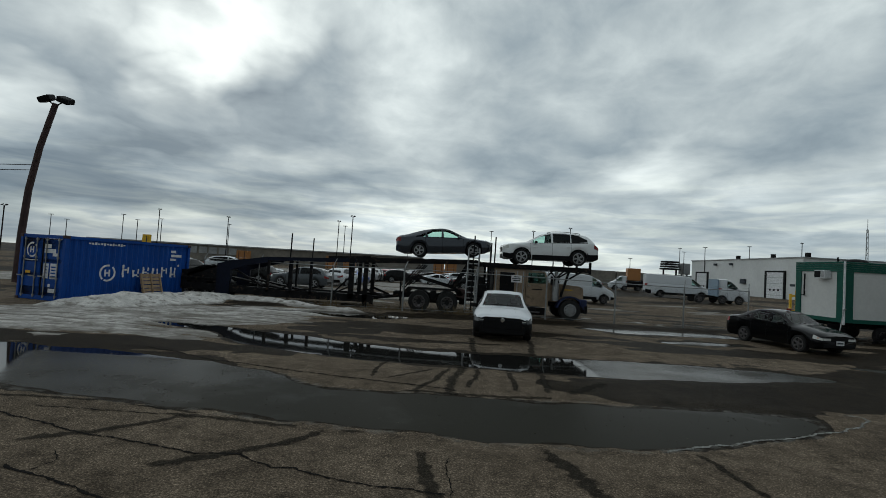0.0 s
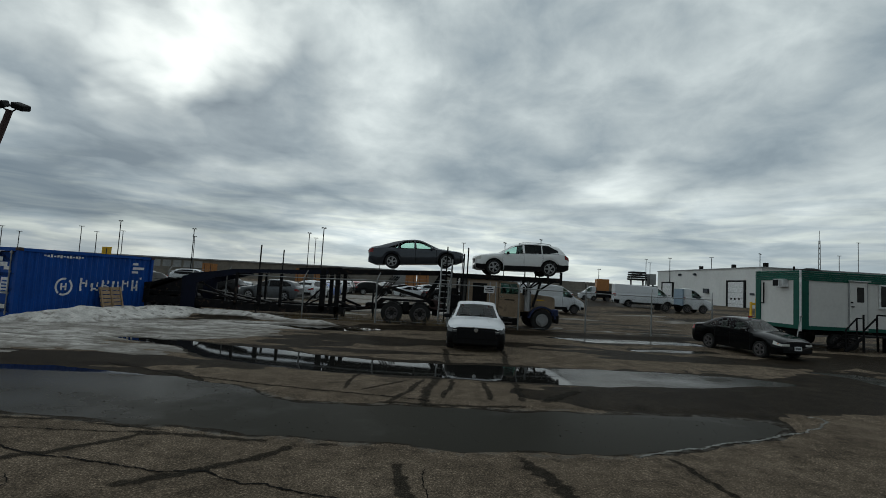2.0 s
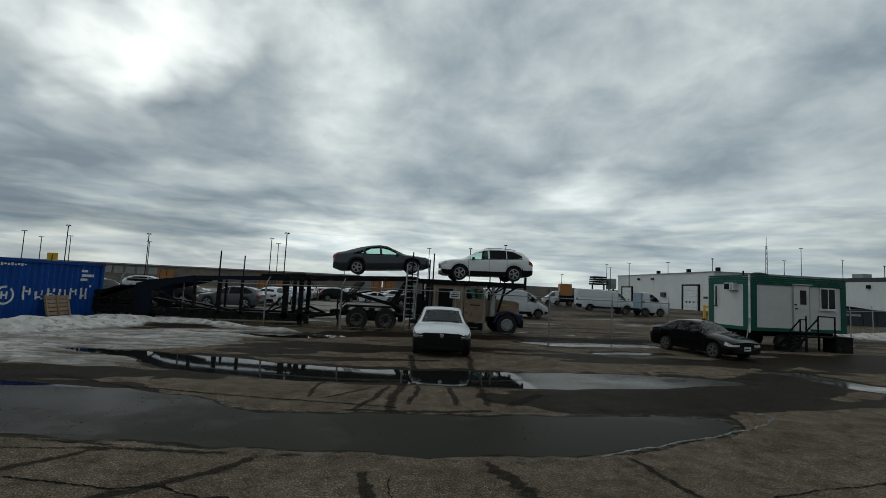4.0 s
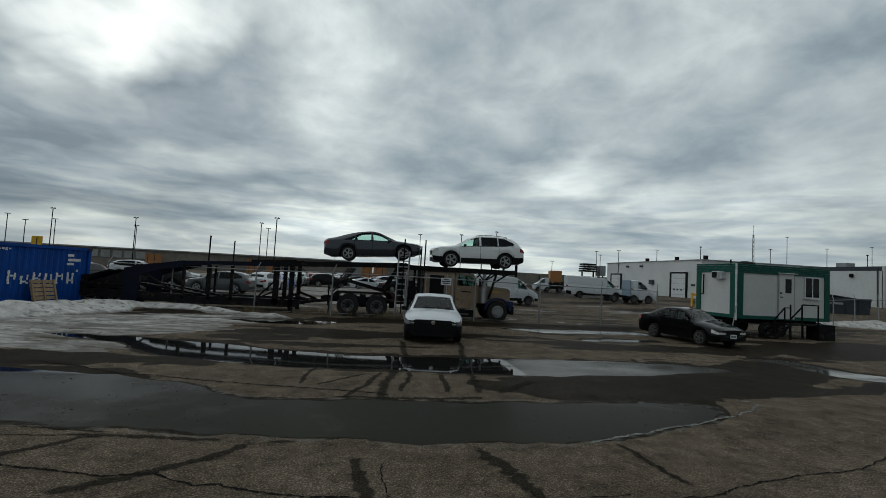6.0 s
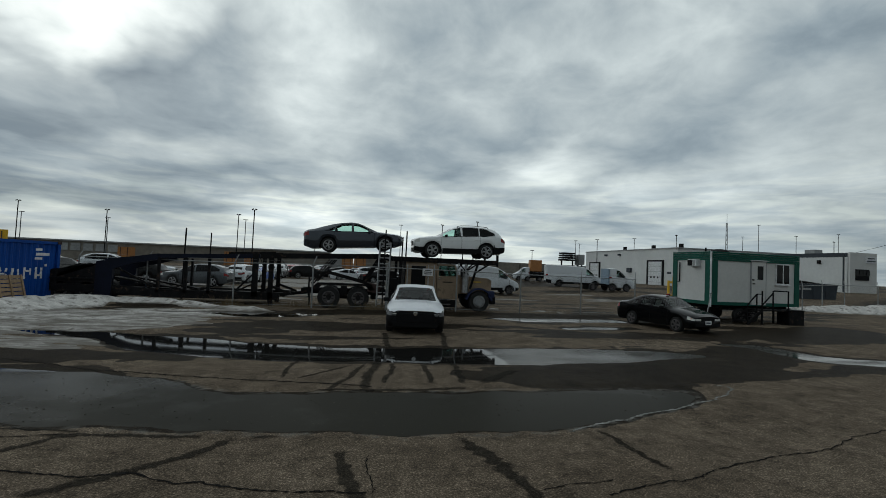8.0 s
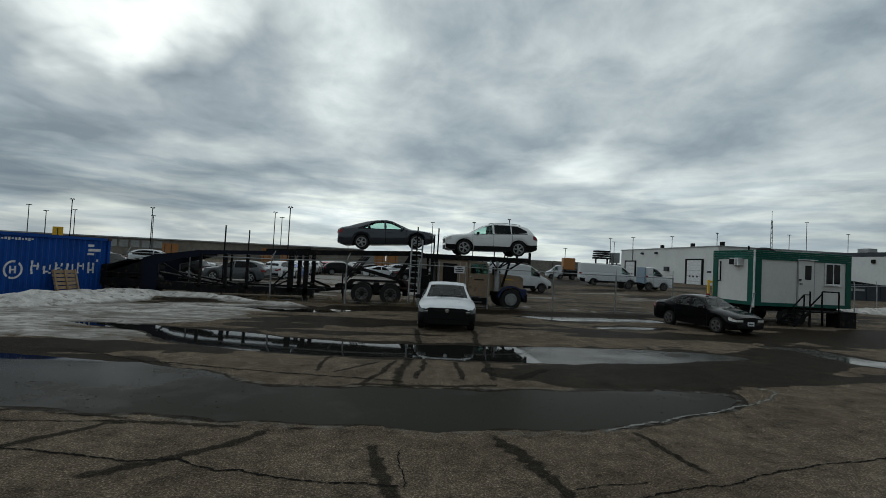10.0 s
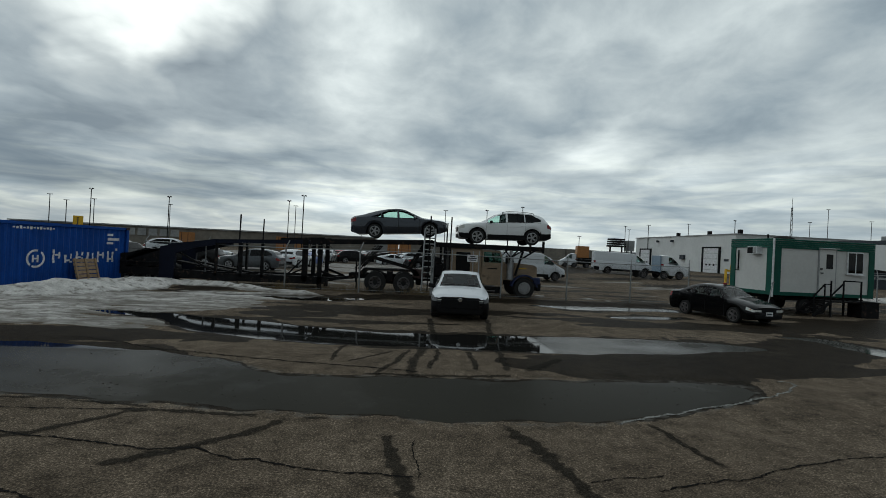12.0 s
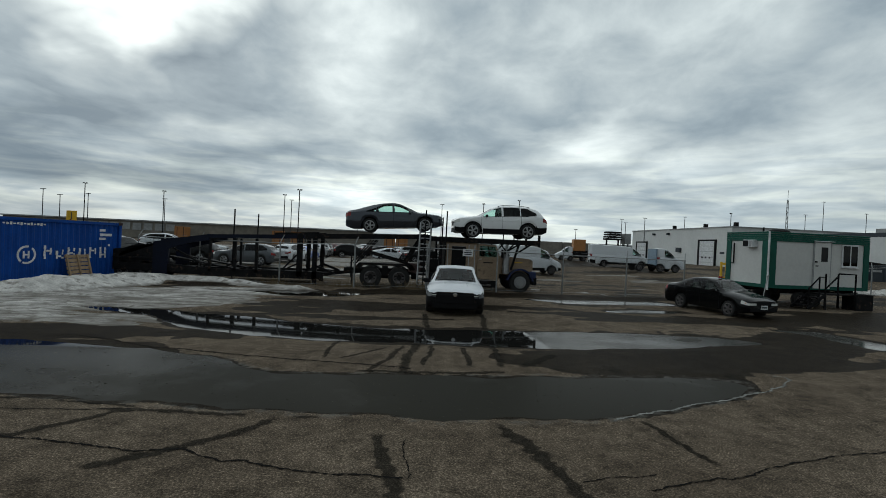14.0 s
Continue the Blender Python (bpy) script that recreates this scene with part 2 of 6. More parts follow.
def water_mat():
    """Clear standing water, dulled where a film of slush lies on it."""
    m = bpy.data.materials.new("puddle_water")
    m.use_nodes = True
    N, L = m.node_tree.nodes, m.node_tree.links
    b = N["Principled BSDF"]
    b.inputs["IOR"].default_value = 1.33
    geo = N.new("ShaderNodeNewGeometry")
    n = N.new("ShaderNodeTexNoise")
    n.inputs["Scale"].default_value, n.inputs["Detail"].default_value = 0.8, 5.0
    L.new(geo.outputs["Position"], n.inputs["Vector"])
    film = N.new("ShaderNodeAttribute")
    film.attribute_name = "film"
    add = N.new("ShaderNodeMath")
    add.operation = "MULTIPLY_ADD"
    n2 = N.new("ShaderNodeTexNoise")
    n2.inputs["Scale"].default_value, n2.inputs["Detail"].default_value = 5.0, 6.0
    L.new(geo.outputs["Position"], n2.inputs["Vector"])
    both = N.new("ShaderNodeMath")
    both.operation = "MULTIPLY_ADD"
    L.new(n2.outputs["Fac"], both.inputs[0])
    both.inputs[1].default_value = 0.22
    L.new(n.outputs["Fac"], both.inputs[2])
    L.new(both.outputs[0], add.inputs[0])
    add.inputs[1].default_value = 0.10
    L.new(film.outputs["Fac"], add.inputs[2])

    def ramp(stops):
        r = N.new("ShaderNodeValToRGB")
        for e, (p, c) in zip(r.color_ramp.elements, stops):
            e.position, e.color = p, (*c, 1)
        L.new(add.outputs[0], r.inputs[0])
        return r.outputs[0]

    L.new(ramp([(0.72, (0.010, 0.010, 0.009)), (0.90, (0.026, 0.0245, 0.0185))]), b.inputs["Base Color"])
    L.new(ramp([(0.72, (0.035, 0.035, 0.035)), (0.90, (0.30, 0.30, 0.30))]), b.inputs["Roughness"])
    L.new(ramp([(0.72, (0.20, 0.20, 0.20)), (0.90, (0.016, 0.016, 0.016))]), b.inputs["Specular IOR Level"])
    return m


def frayed_mat(name, color):
    """Damp marks that fray out at their edges."""
    m = mat(name, color, 0.9, var=0.5, scale=5.0, spec=0.05, bump=0.6)
    N, L = m.node_tree.nodes, m.node_tree.links
    at = N.new("ShaderNodeAttribute")
    at.attribute_name = "fade"
    n = N.new("ShaderNodeTexNoise")
    n.inputs["Scale"].default_value, n.inputs["Detail"].default_value, n.inputs["Roughness"].default_value = 17.0, 6.0, 0.75
    geo = N.new("ShaderNodeNewGeometry")
    L.new(geo.outputs["Position"], n.inputs["Vector"])
    add = N.new("ShaderNodeMath")
    L.new(at.outputs["Fac"], add.inputs[0])
    L.new(n.outputs["Fac"], add.inputs[1])
    r = N.new("ShaderNodeValToRGB")
    r.color_ramp.elements[0].position, r.color_ramp.elements[1].position = 0.66, 0.92
    r.color_ramp.elements[0].color, r.color_ramp.elements[1].color = (0, 0, 0, 1), (0.66, 0.66, 0.66, 1)
    L.new(add.outputs[0], r.inputs[0])
    L.new(r.outputs[0], N["Principled BSDF"].inputs["Alpha"])
    return m


def snow_mat():
    """Old snow: clean where it lies thick, grey slush full of grit where it has thinned."""
    m = mat("old_snow", (0.60, 0.58, 0.55), 0.85, var=0.3, scale=2.2, bump=1.6, bscale=9.0, dirt=(0.24, 0.222, 0.20), dirt_amt=0.3, spec=0.1)
    N, L = m.node_tree.nodes, m.node_tree.links
    b = N["Principled BSDF"]
    clean = b.inputs["Base Color"].links[0].from_socket
    geo, mp, n, att, add, r, mx = (N.new("ShaderNode" + k) for k in ("NewGeometry", "Mapping", "TexNoise", "Attribute", "Math", "ValToRGB", "Mix"))
    mp.inputs["Scale"].default_value = (0.55, 1.9, 1.0)
    n.inputs["Scale"].default_value, n.inputs["Detail"].default_value, n.inputs["Roughness"].default_value = 1.6, 8.0, 0.68
    att.attribute_name = "depth"
    L.new(geo.outputs["Position"], mp.inputs[0])
    L.new(mp.outputs[0], n.inputs["Vector"])
    add.operation = "MULTIPLY_ADD"
    add.inputs[1].default_value = 1.1
    L.new(n.outputs["Fac"], add.inputs[0])
    L.new(att.outputs["Fac"], add.inputs[2])
    els = r.color_ramp.elements
    els[0].position, els[0].color = 0.54, (0, 0, 0, 1)
    els[1].position, els[1].color = 0.98, (1, 1, 1, 1)
    L.new(add.outputs[0], r.inputs[0])
    mx.data_type = "RGBA"
    L.new(r.outputs[0], mx.inputs[0])
    mx.inputs[6].default_value = (0.15, 0.137, 0.12, 1)
    L.new(clean, mx.inputs[7])
    L.new(mx.outputs[2], b.inputs["Base Color"])
    return m


M = {
    "asphalt": ground_mat(),
    "water": water_mat(),
    "snow": snow_mat(),
    "crack": mat("deep_crack", (0.012, 0.011, 0.010), 0.95, var=0.3, spec=0.05),
    "tar": frayed_mat("damp_tyre_mark", (0.026, 0.023, 0.018)),
    "ice_rim": frayed_mat("thin_ice_rim", (0.30, 0.30, 0.28)),
    "blue": mat("container_blue_paint", (0.002, 0.060, 0.30), 0.55, var=0.18, scale=1.3, bump=0.15, bscale=12, spec=0.2),
    "white_paint": mat("faded_white_lettering", (0.72, 0.73, 0.74), 0.6, var=0.25, scale=5),
    "steel": mat("galvanised_steel", (0.30, 0.31, 0.31), 0.5, 0.7, var=0.25, scale=8),
    "dark_steel": mat("blackened_steel", (0.010, 0.010, 0.011), 0.65, 0.0, var=0.5, scale=3, dirt=(0.05, 0.035, 0.027), dirt_amt=0.1, spec=0.12),
    "rust": mat("rusted_brown_pole", (0.055, 0.03, 0.028), 0.8, var=0.4, scale=3, bump=0.3),
    "black": mat("black_plastic", (0.008, 0.008, 0.009), 0.6, var=0.2, spec=0.12),
    "rubber": mat("tyre_rubber", (0.014, 0.014, 0.014), 0.85, var=0.35, scale=8, bump=0.3),
    "alloy": mat("alloy_rim", (0.42, 0.43, 0.44), 0.35, 0.8, var=0.2),
    "old_alloy": mat("dull_rim", (0.16, 0.15, 0.15), 0.55, 0.5, var=0.3),
    "chrome": mat("chrome", (0.7, 0.7, 0.7), 0.12, 1.0, var=0.05),
    "car_white": mat("white_car_paint", (0.60, 0.63, 0.66), 0.35, var=0.04, coat=0.6),
    "car_grey": mat("grey_car_paint", (0.022, 0.030, 0.044), 0.2, 0.4, var=0.06, coat=1.0),
    "car_black": mat("black_car_paint", (0.004, 0.0045, 0.005), 0.14, var=0.1, coat=0.0, spec=0.22),
    "car_red": mat("red_car_paint", (0.32, 0.012, 0.02), 0.35, var=0.06, coat=0.8),
    "car_blue": mat("blue_car_paint", (0.02, 0.10, 0.42), 0.35, var=0.06, coat=0.8),
    # lighter copy of car_white; stands in for missing light on the SUV's flank
    "suv_white_lifted": mat("lifted_white_paint", (0.80, 0.82, 0.82), 0.3, var=0.03, coat=0.8),
    "car_slate": mat("slate_car_paint", (0.075, 0.085, 0.095), 0.3, 0.3, var=0.06, coat=0.6),
    # far poles: aerial haze is put into this lighter grey
    "hazed_pole": mat("far_pole_haze_grey", (0.085, 0.09, 0.095), 0.6, var=0.2),
    "pale_blue": mat("pale_blue_sheet", (0.20, 0.28, 0.36), 0.4, var=0.15),
    "car_silver": mat("silver_car_paint", (0.36, 0.37, 0.38), 0.35, 0.5, var=0.06, coat=0.8),
    "glass": glass_mat("privacy_glass", (0.045, 0.055, 0.055)),
    "glass_clear": glass_mat("pale_green_glass", (0.62, 0.80, 0.76)),
    "glass_mid": glass_mat("green_grey_glass", (0.30, 0.40, 0.38)),
    "lamp": mat("headlight_lens", (0.60, 0.60, 0.57), 0.12, var=0.1),
    "lamp_dark": mat("dark_headlight_lens", (0.10, 0.105, 0.11), 0.10, var=0.3, scale=14),
    "amber": mat("amber_lens", (0.55, 0.16, 0.02), 0.25, var=0.1),
    "red_lens": mat("red_tail_lens", (0.22, 0.008, 0.008), 0.2, var=0.1),
    "tan": mat("tan_truck_paint", (0.30, 0.215, 0.14), 0.45, var=0.2, scale=1.5, coat=0.3, dirt=(0.07, 0.05, 0.035), dirt_amt=0.1),
    "truck_blue": mat("dark_blue_fender", (0.008, 0.02, 0.085), 0.45, var=0.3, scale=3),
    "navy": mat("navy_steel_plate", (0.003, 0.006, 0.019), 0.6, var=0.35, scale=2, spec=0.2),
    "interior": mat("grey_cabin_trim", (0.07, 0.07, 0.068), 0.8, var=0.2),
    "green": mat("green_trim_paint", (0.003, 0.085, 0.060), 0.5, var=0.15, scale=3, spec=0.25),
    "panel": mat("off_white_panel", (0.63, 0.63, 0.61), 0.55, var=0.07, scale=0.8),
    "wall": mat("pale_metal_cladding", (0.66, 0.67, 0.66), 0.65, var=0.08, scale=0.25),
    "wall_far": mat("brown_grey_freight_wall", (0.21, 0.19, 0.16), 0.8, var=0.3, scale=0.12),
    "freight": mat("pale_freight_panel", (0.34, 0.35, 0.35), 0.7, var=0.25, scale=0.3),
    "yellow": mat("yellow_paint", (0.80, 0.47, 0.02), 0.5, var=0.12),
    "orange": mat("orange_paint", (0.40, 0.17, 0.05), 0.5, var=0.2),
    "wood": mat("raw_pallet_wood", (0.34, 0.24, 0.15), 0.8, var=0.3, scale=6, rand=0.15),
    "dumpster": mat("slate_blue_steel", (0.030, 0.040, 0.052), 0.6, var=0.25, scale=1.5),
    "soil": mat("muddy_verge", (0.05, 0.043, 0.035), 0.9, var=0.4, scale=2.0, bump=0.8, bscale=8),
    "grass": mat("dry_winter_grass", (0.16, 0.115, 0.06), 0.9, var=0.3),
}

# ---- mesh helpers ----


def part(name, bm, material, parent=None, label="", smooth=False):
    """Links a bmesh as one mesh object, under a thing or a part where one is given."""
    me = bpy.data.meshes.new(name)
    bmesh.ops.recalc_face_normals(bm, faces=bm.faces)
    bm.to_mesh(me)
    bm.free()
    me.materials.append(M[material])
    if smooth:
        me.shade_smooth()
    ob = new(name, me)
    if parent is not None:
        ob.parent = parent
    if label:
        ob["label"] = label
    return ob


def thing(name, m, label, category, group="", kind=""):
    ob = new(name)
    ob.matrix_basis = m
    ob.empty_display_size = 0.2
    return tagged(ob, label, category, group, kind)


def box(bm, c, s, rot=(0, 0, 0), bevel=0.0):
    m = pose(*c, *rot) @ Matrix.Diagonal((*s, 1))
    r = bmesh.ops.create_cube(bm, size=1.0, matrix=m)
    if bevel:
        es = list({e for v in r["verts"] for e in v.link_edges})
        bmesh.ops.bevel(bm, geom=es, offset=bevel, segments=2, affect="EDGES", profile=0.5)


def rod(bm, p, q, r, seg=8, r2=None):
    p, q = Vector(p), Vector(q)
    d = q - p
    m = Matrix.Translation((p + q) / 2) @ d.to_track_quat("Z", "Y").to_matrix().to_4x4()
    bmesh.ops.create_cone(bm, cap_ends=True, segments=seg, radius1=r, radius2=r if r2 is None else r2, depth=d.length, matrix=m)


def bar(bm, p, q, w, h):
    """A square bar from p to q, w wide and h high."""
    p, q = Vector(p), Vector(q)
    d = q - p
    m = Matrix.Translation((p + q) / 2) @ d.to_track_quat("X", "Z").to_matrix().to_4x4() @ Matrix.Diagonal((d.length, w, h, 1))
    bmesh.ops.create_cube(bm, size=1.0, matrix=m)


def boxpart(name, c, s, material, parent, label="", rot=(0, 0, 0), bevel=0.0):
    bm = bmesh.new()
    box(bm, c, s, rot, bevel)
    return part(name, bm, material, parent, label)


def prism(bm, pts, y0, y1):
    """A side outline (x, z) drawn out from y0 to y1."""
    a = [bm.verts.new((x, y0, z)) for x, z in pts]
    b = [bm.verts.new((x, y1, z)) for x, z in pts]
    n = len(pts)
    bm.faces.new(a)
    bm.faces.new(b[::-1])
    for i in range(n):
        bm.faces.new((a[i], b[i], b[(i + 1) % n], a[(i + 1) % n]))


def grid_object(name, X, Y, Z, material, attrs=()):
    ny, nx = X.shape
    me = bpy.data.meshes.new(name)
    idx = np.arange(nx * ny).reshape(ny, nx)
    f = np.stack([idx[:-1, :-1], idx[:-1, 1:], idx[1:, 1:], idx[1:, :-1]], -1).reshape(-1, 4)
    me.vertices.add(nx * ny)
    me.vertices.foreach_set("co", np.stack([X, Y, Z], -1).astype(np.float32).ravel())
    me.loops.add(f.size)
    me.loops.foreach_set("vertex_index", f.astype(np.int32).ravel())
    me.polygons.add(len(f))
    me.polygons.foreach_set("loop_start", (np.arange(len(f)) * 4).astype(np.int32))
    me.update(calc_edges=True)
    for key, val in attrs:
        a = me.attributes.new(key, "FLOAT", "POINT")
        a.data.foreach_set("value", val.astype(np.float32).ravel())
    me.materials.append(M[material])
    me.shade_smooth()
    return new(name, me)


# ---- ground ----
_rng = np.random.RandomState(5)
_lat = _rng.rand(256, 256)


def vnoise(x, y):
    """Smooth value noise, -1 to 1."""
    xi, yi = np.floor(x).astype(int), np.floor(y).astype(int)
    fx, fy = x - xi, y - yi
    fx, fy = fx * fx * (3 - 2 * fx), fy * fy * (3 - 2 * fy)
    g = lambda i, j: _lat[(xi + i) % 256, (yi + j) % 256]
    return 2 * ((g(0, 0) * (1 - fx) + g(1, 0) * fx) * (1 - fy) + (g(0, 1) * (1 - fx) + g(1, 1) * fx) * fy) - 1


def fbm(x, y, s, octs=4):
    r, a = 0, 1.0
    for k in range(octs):
        r, a, s = r + a * vnoise(x * s + 17.3 * k, y * s + 5.1 * k), a * 0.5, s * 2.03
    return r / 1.9


def channel(x, y, pts):
    """Signed distance to a winding strip given by centre points and half widths; negative inside."""
    best = np.full(np.shape(x), 1e9)
    for (ax, ay, aw), (bx, by, bw) in zip(pts, pts[1:]):
        dx, dy = bx - ax, by - ay
        t = np.clip(((x - ax) * dx + (y - ay) * dy) / (dx * dx + dy * dy), 0, 1)
        best = np.minimum(best, np.hypot(x - ax - t * dx, y - ay - t * dy) - (aw + t * (bw - aw)))
    return best


POOLS = [
    [(-11.5, 9.6, 0.6), (-9.1, 9.5, 1.1), (-7.7, 9.15, 1.4), (-6.3, 8.8, 1.5), (-5.0, 8.5, 1.5), (-3.8, 8.15, 1.4), (-2.7, 7.65, 1.05), (-1.9, 7.4, 1.0), (0, 7.3, 1.0), (0.9, 7.15, 1.12), (2.3, 7.18, 1.08), (3.3, 7.26, 1.0), (4.4, 7.48, 0.84), (5.5, 7.78, 0.6), (6.1, 7.95, 0.38)],
    [(-9.0, 14.9, 0.15), (-7.9, 14.7, 0.4), (-6.3, 14.1, 0.6), (-5.2, 13.4, 0.9), (-4.3, 12.9, 1.15), (-3.3, 12.5, 1.1), (-1.8, 11.95, 0.95), (-0.5, 11.75, 0.95), (0.9, 11.7, 0.95), (2.0, 11.7, 1.05), (3.4, 11.65, 1.2), (5.3, 11.8, 1.15), (7.0, 11.9, 0.95), (8.7, 12.0, 0.6), (10.0, 11.9, 0.25)],
    [(-7.5, 20.25, 0.3), (-5.8, 20.15, 0.65), (-4.3, 20.1, 1.0), (-2.5, 20.25, 0.85), (-1.0, 20.75, 0.35)],
    [(6.2, 20.5, 0.3), (7.7, 20.2, 0.75), (9.9, 20.4, 0.8), (12.2, 20.5, 0.7)],
    [(8.5, 17.45, 0.3), (9.8, 17.6, 0.45), (11.4, 17.8, 0.25)],
    [(12.4, 14.0, 0.25), (13.2, 13.6, 0.5), (13.4, 12.7, 0.7), (13.6, 11.6, 0.75), (14.6, 11.0, 0.6), (17.0, 11.0, 0.4)],
]
# dark, soaked asphalt that drains between the pools
SOAKED = [
    [(2.6, 9.3, 0.35), (3.7, 9.5, 0.9), (5, 9.6, 1.1), (6.4, 9.8, 1.25), (8.1, 10.2, 1.3), (10.1, 11.2, 1.2), (12, 12.4, 1.2)],
    [(7.4, 8.8, 0.2), (8.6, 9.05, 0.3), (10.4, 9.4, 0.3), (13, 10.0, 0.3), (18, 10.6, 0.5)],
    [(-14, 11.1, 0.5), (-10.2, 11.2, 0.5), (-9, 11.25, 0.55), (-7.5, 11.15, 0.85), (-6.3, 11.25, 0.6), (-4.7, 11.3, 0.4), (-3.5, 11.0, 0.3)],
    [(-3.8, 16.9, 0.3), (-2.3, 17.0, 0.8), (-0.8, 16.7, 1.1), (0.0, 17.0, 0.4)], [(-4.4, 15.3, 0.15), (-3.3, 15.4, 0.6), (-2.4, 15.5, 0.4)],
    [(-2, 21.0, 0.5), (1.5, 21.5, 0.6), (6, 21.6, 0.6), (10, 22.3, 0.7), (14, 22.6, 1.0)],
    [(12.0, 15.2, 0.7), (15.7, 16.5, 1.0), (18.7, 17.4, 1.1), (23, 18.4, 1.3)], [(15.6, 14.9, 0.6), (18, 15.6, 1.0), (22, 16.2, 1.4)],
]


def pool_field(x, y):
    wx, wy = x + 0.22 * fbm(x, y, 0.6, 3), y + 0.20 * fbm(x + 40, y, 0.7, 3)
    d = np.min([channel(wx, wy, p) for p in POOLS], axis=0)
    return d + 0.09 * fbm(x, y, 2.2, 4)


def height(x, y):
    x, y = np.asarray(x, float), np.asarray(y, float)
    d = pool_field(x, y)
    h = 0.004 + np.clip(d * 0.05, -0.06, 0.022) + 0.005 * fbm(x, y, 1.1, 3)
    back = np.clip((y - 26) / 14, 0, 1)
    rise = back * (0.5 * np.clip((x - 14) / 12, 0, 1) + 0.6 * np.clip((x - 46) / 20, 0, 1))
    rise = rise + 0.5 * np.clip((-17 - x) / 5, 0, 1) * np.clip((y - 38) / 6, 0, 1)
    verge = np.exp(-((y - 21.9 - 0.02 * np.abs(x)) / 0.5) ** 2) * ((x > -10) & (x < 17))
    return h + rise + verge * (0.10 + 0.05 * fbm(x, y, 1.3, 3))


def spread(lo, hi, step, far):
    mid = np.arange(lo, hi + step / 2, step)
    out = [step]
    while sum(out) < far:
        out.append(out[-1] * 1.35)
    o = np.cumsum(out)
    return np.concatenate([lo - o[::-1], mid, hi + o])


gx, gy = np.meshgrid(spread(-19, 25, 0.12, 2500), spread(3.0, 26.5, 0.09, 2500))
gd = pool_field(gx, gy)
edge = fbm(gx, gy, 0.8, 4)
near = np.clip((10.2 - gy) / 0.8, 0, 1)
wet = np.clip(1.0 - (gd + (0.42 - 0.2 * near) * edge - 0.10 + 0.14 * near) / 0.14, 0, 1)
rim = np.exp(-((gd - 0.02) / 0.05) ** 2) * np.clip((9.6 - gy) / 0.6, 0, 1)
# damp streaks lie across the slope of the lot
damp = np.clip((fbm(gx * 0.45 + 90, gy * 1.7, 0.50, 5) - 0.13) / 0.08, 0, 1) * np.clip((gy - 12) / 2.5, 0, 1) * 0.9
damp = np.maximum(damp, np.clip((fbm(gx * 0.4 + 30, gy * 1.6, 0.11, 5) - 0.02) / 0.2, 0, 1) * np.clip((gy - 26) / 4, 0, 1) * 0.8)
soak = np.min([channel(gx, gy, p) for p in SOAKED], axis=0) + 0.45 * edge
wet = np.maximum(np.maximum(wet, damp), np.clip(1.0 - soak / 0.3, 0, 1))
ground = tagged(grid_object("ground", gx, gy, height(gx, gy), "asphalt", [("wet", wet), ("rim", rim)]), "cracked grey-brown asphalt lot, damp in patches", "ground", kind="structure")

wx_, wy_ = np.meshgrid(np.arange(-19, 26.1, 0.2), np.arange(4, 24.1, 0.2))
# a film of slush dulls the near pool, thinner towards the container, and the far end of the middle pool
film = (0.85 - 0.045 * np.clip((0.5 - wx_) / 7, 0, 1) + 0.03 * fbm(wx_ * 0.5, wy_ * 1.4, 0.5, 3)) * np.clip((10.6 - wy_) / 0.8, 0, 1) * np.clip((wx_ + 8.4 + 0.6 * (wy_ - 8.5)) / 0.9, 0, 1) * (wx_ < 11)
film = np.maximum(film, (0.80 + 0.06 * fbm(wx_ * 0.5, wy_ * 2, 0.8, 3)) * np.clip((wx_ - 3.0) / 0.8, 0, 1) * (wy_ > 10.2) * (wy_ < 15) * (wx_ < 11))
film = np.maximum(film, (0.76 + 0.14 * fbm(wx_ * 0.7, wy_ * 2, 0.9, 4)) * (wy_ > 10) * (wx_ > 5.5))
tagged(grid_object("water", wx_, wy_, wx_ * 0, "water", [("film", film)]), "still meltwater puddles reflecting the grey sky", "puddle", kind="structure")


def ribbon(name, pts, width, material, label, category, jitter=0.05, step=0.06, seed=1, lift=0.005, ragged=0.5):
    """A narrow strip lying on the ground along a winding line."""
    rs = np.random.RandomState(seed)
    P = [np.array(p, float) for p in pts]
    xs = []
    for a, b in zip(P, P[1:]):
        n = max(2, int(np.hypot(*(b - a)) / step))
        xs += [a + (b - a) * i / n for i in range(n)]
    xs = np.array(xs + [P[-1]])
    off = np.cumsum(rs.randn(len(xs), 2) * jitter, axis=0)
    off -= np.linspace(0, 1, len(xs))[:, None] * off[-1]
    xs = xs + off
    tg = np.gradient(xs, axis=0)
    nrm = np.stack([-tg[:, 1], tg[:, 0]], 1) / (np.hypot(tg[:, 0], tg[:, 1])[:, None] + 1e-9)
    w = width * 0.5 * (1 + ragged * rs.uniform(-1, 1, (len(xs), 2)))
    rows = np.stack([xs - nrm * w[:, :1], xs - nrm * w[:, :1] * 0.5, xs, xs + nrm * w[:, 1:] * 0.5, xs + nrm * w[:, 1:]], 0)
    z = height(rows[..., 0], rows[..., 1]) + lift
    ends = np.clip(np.minimum(np.arange(len(xs)), np.arange(len(xs))[::-1]) / 4.0, 0, 1)
    fade = np.array([0.0, 0.45, 0.6, 0.45, 0.0])[:, None] * ends[None, :]
    return tagged(grid_object(name, rows[..., 0], rows[..., 1], z, material, [("fade", fade)]), label, category, kind="stuff")


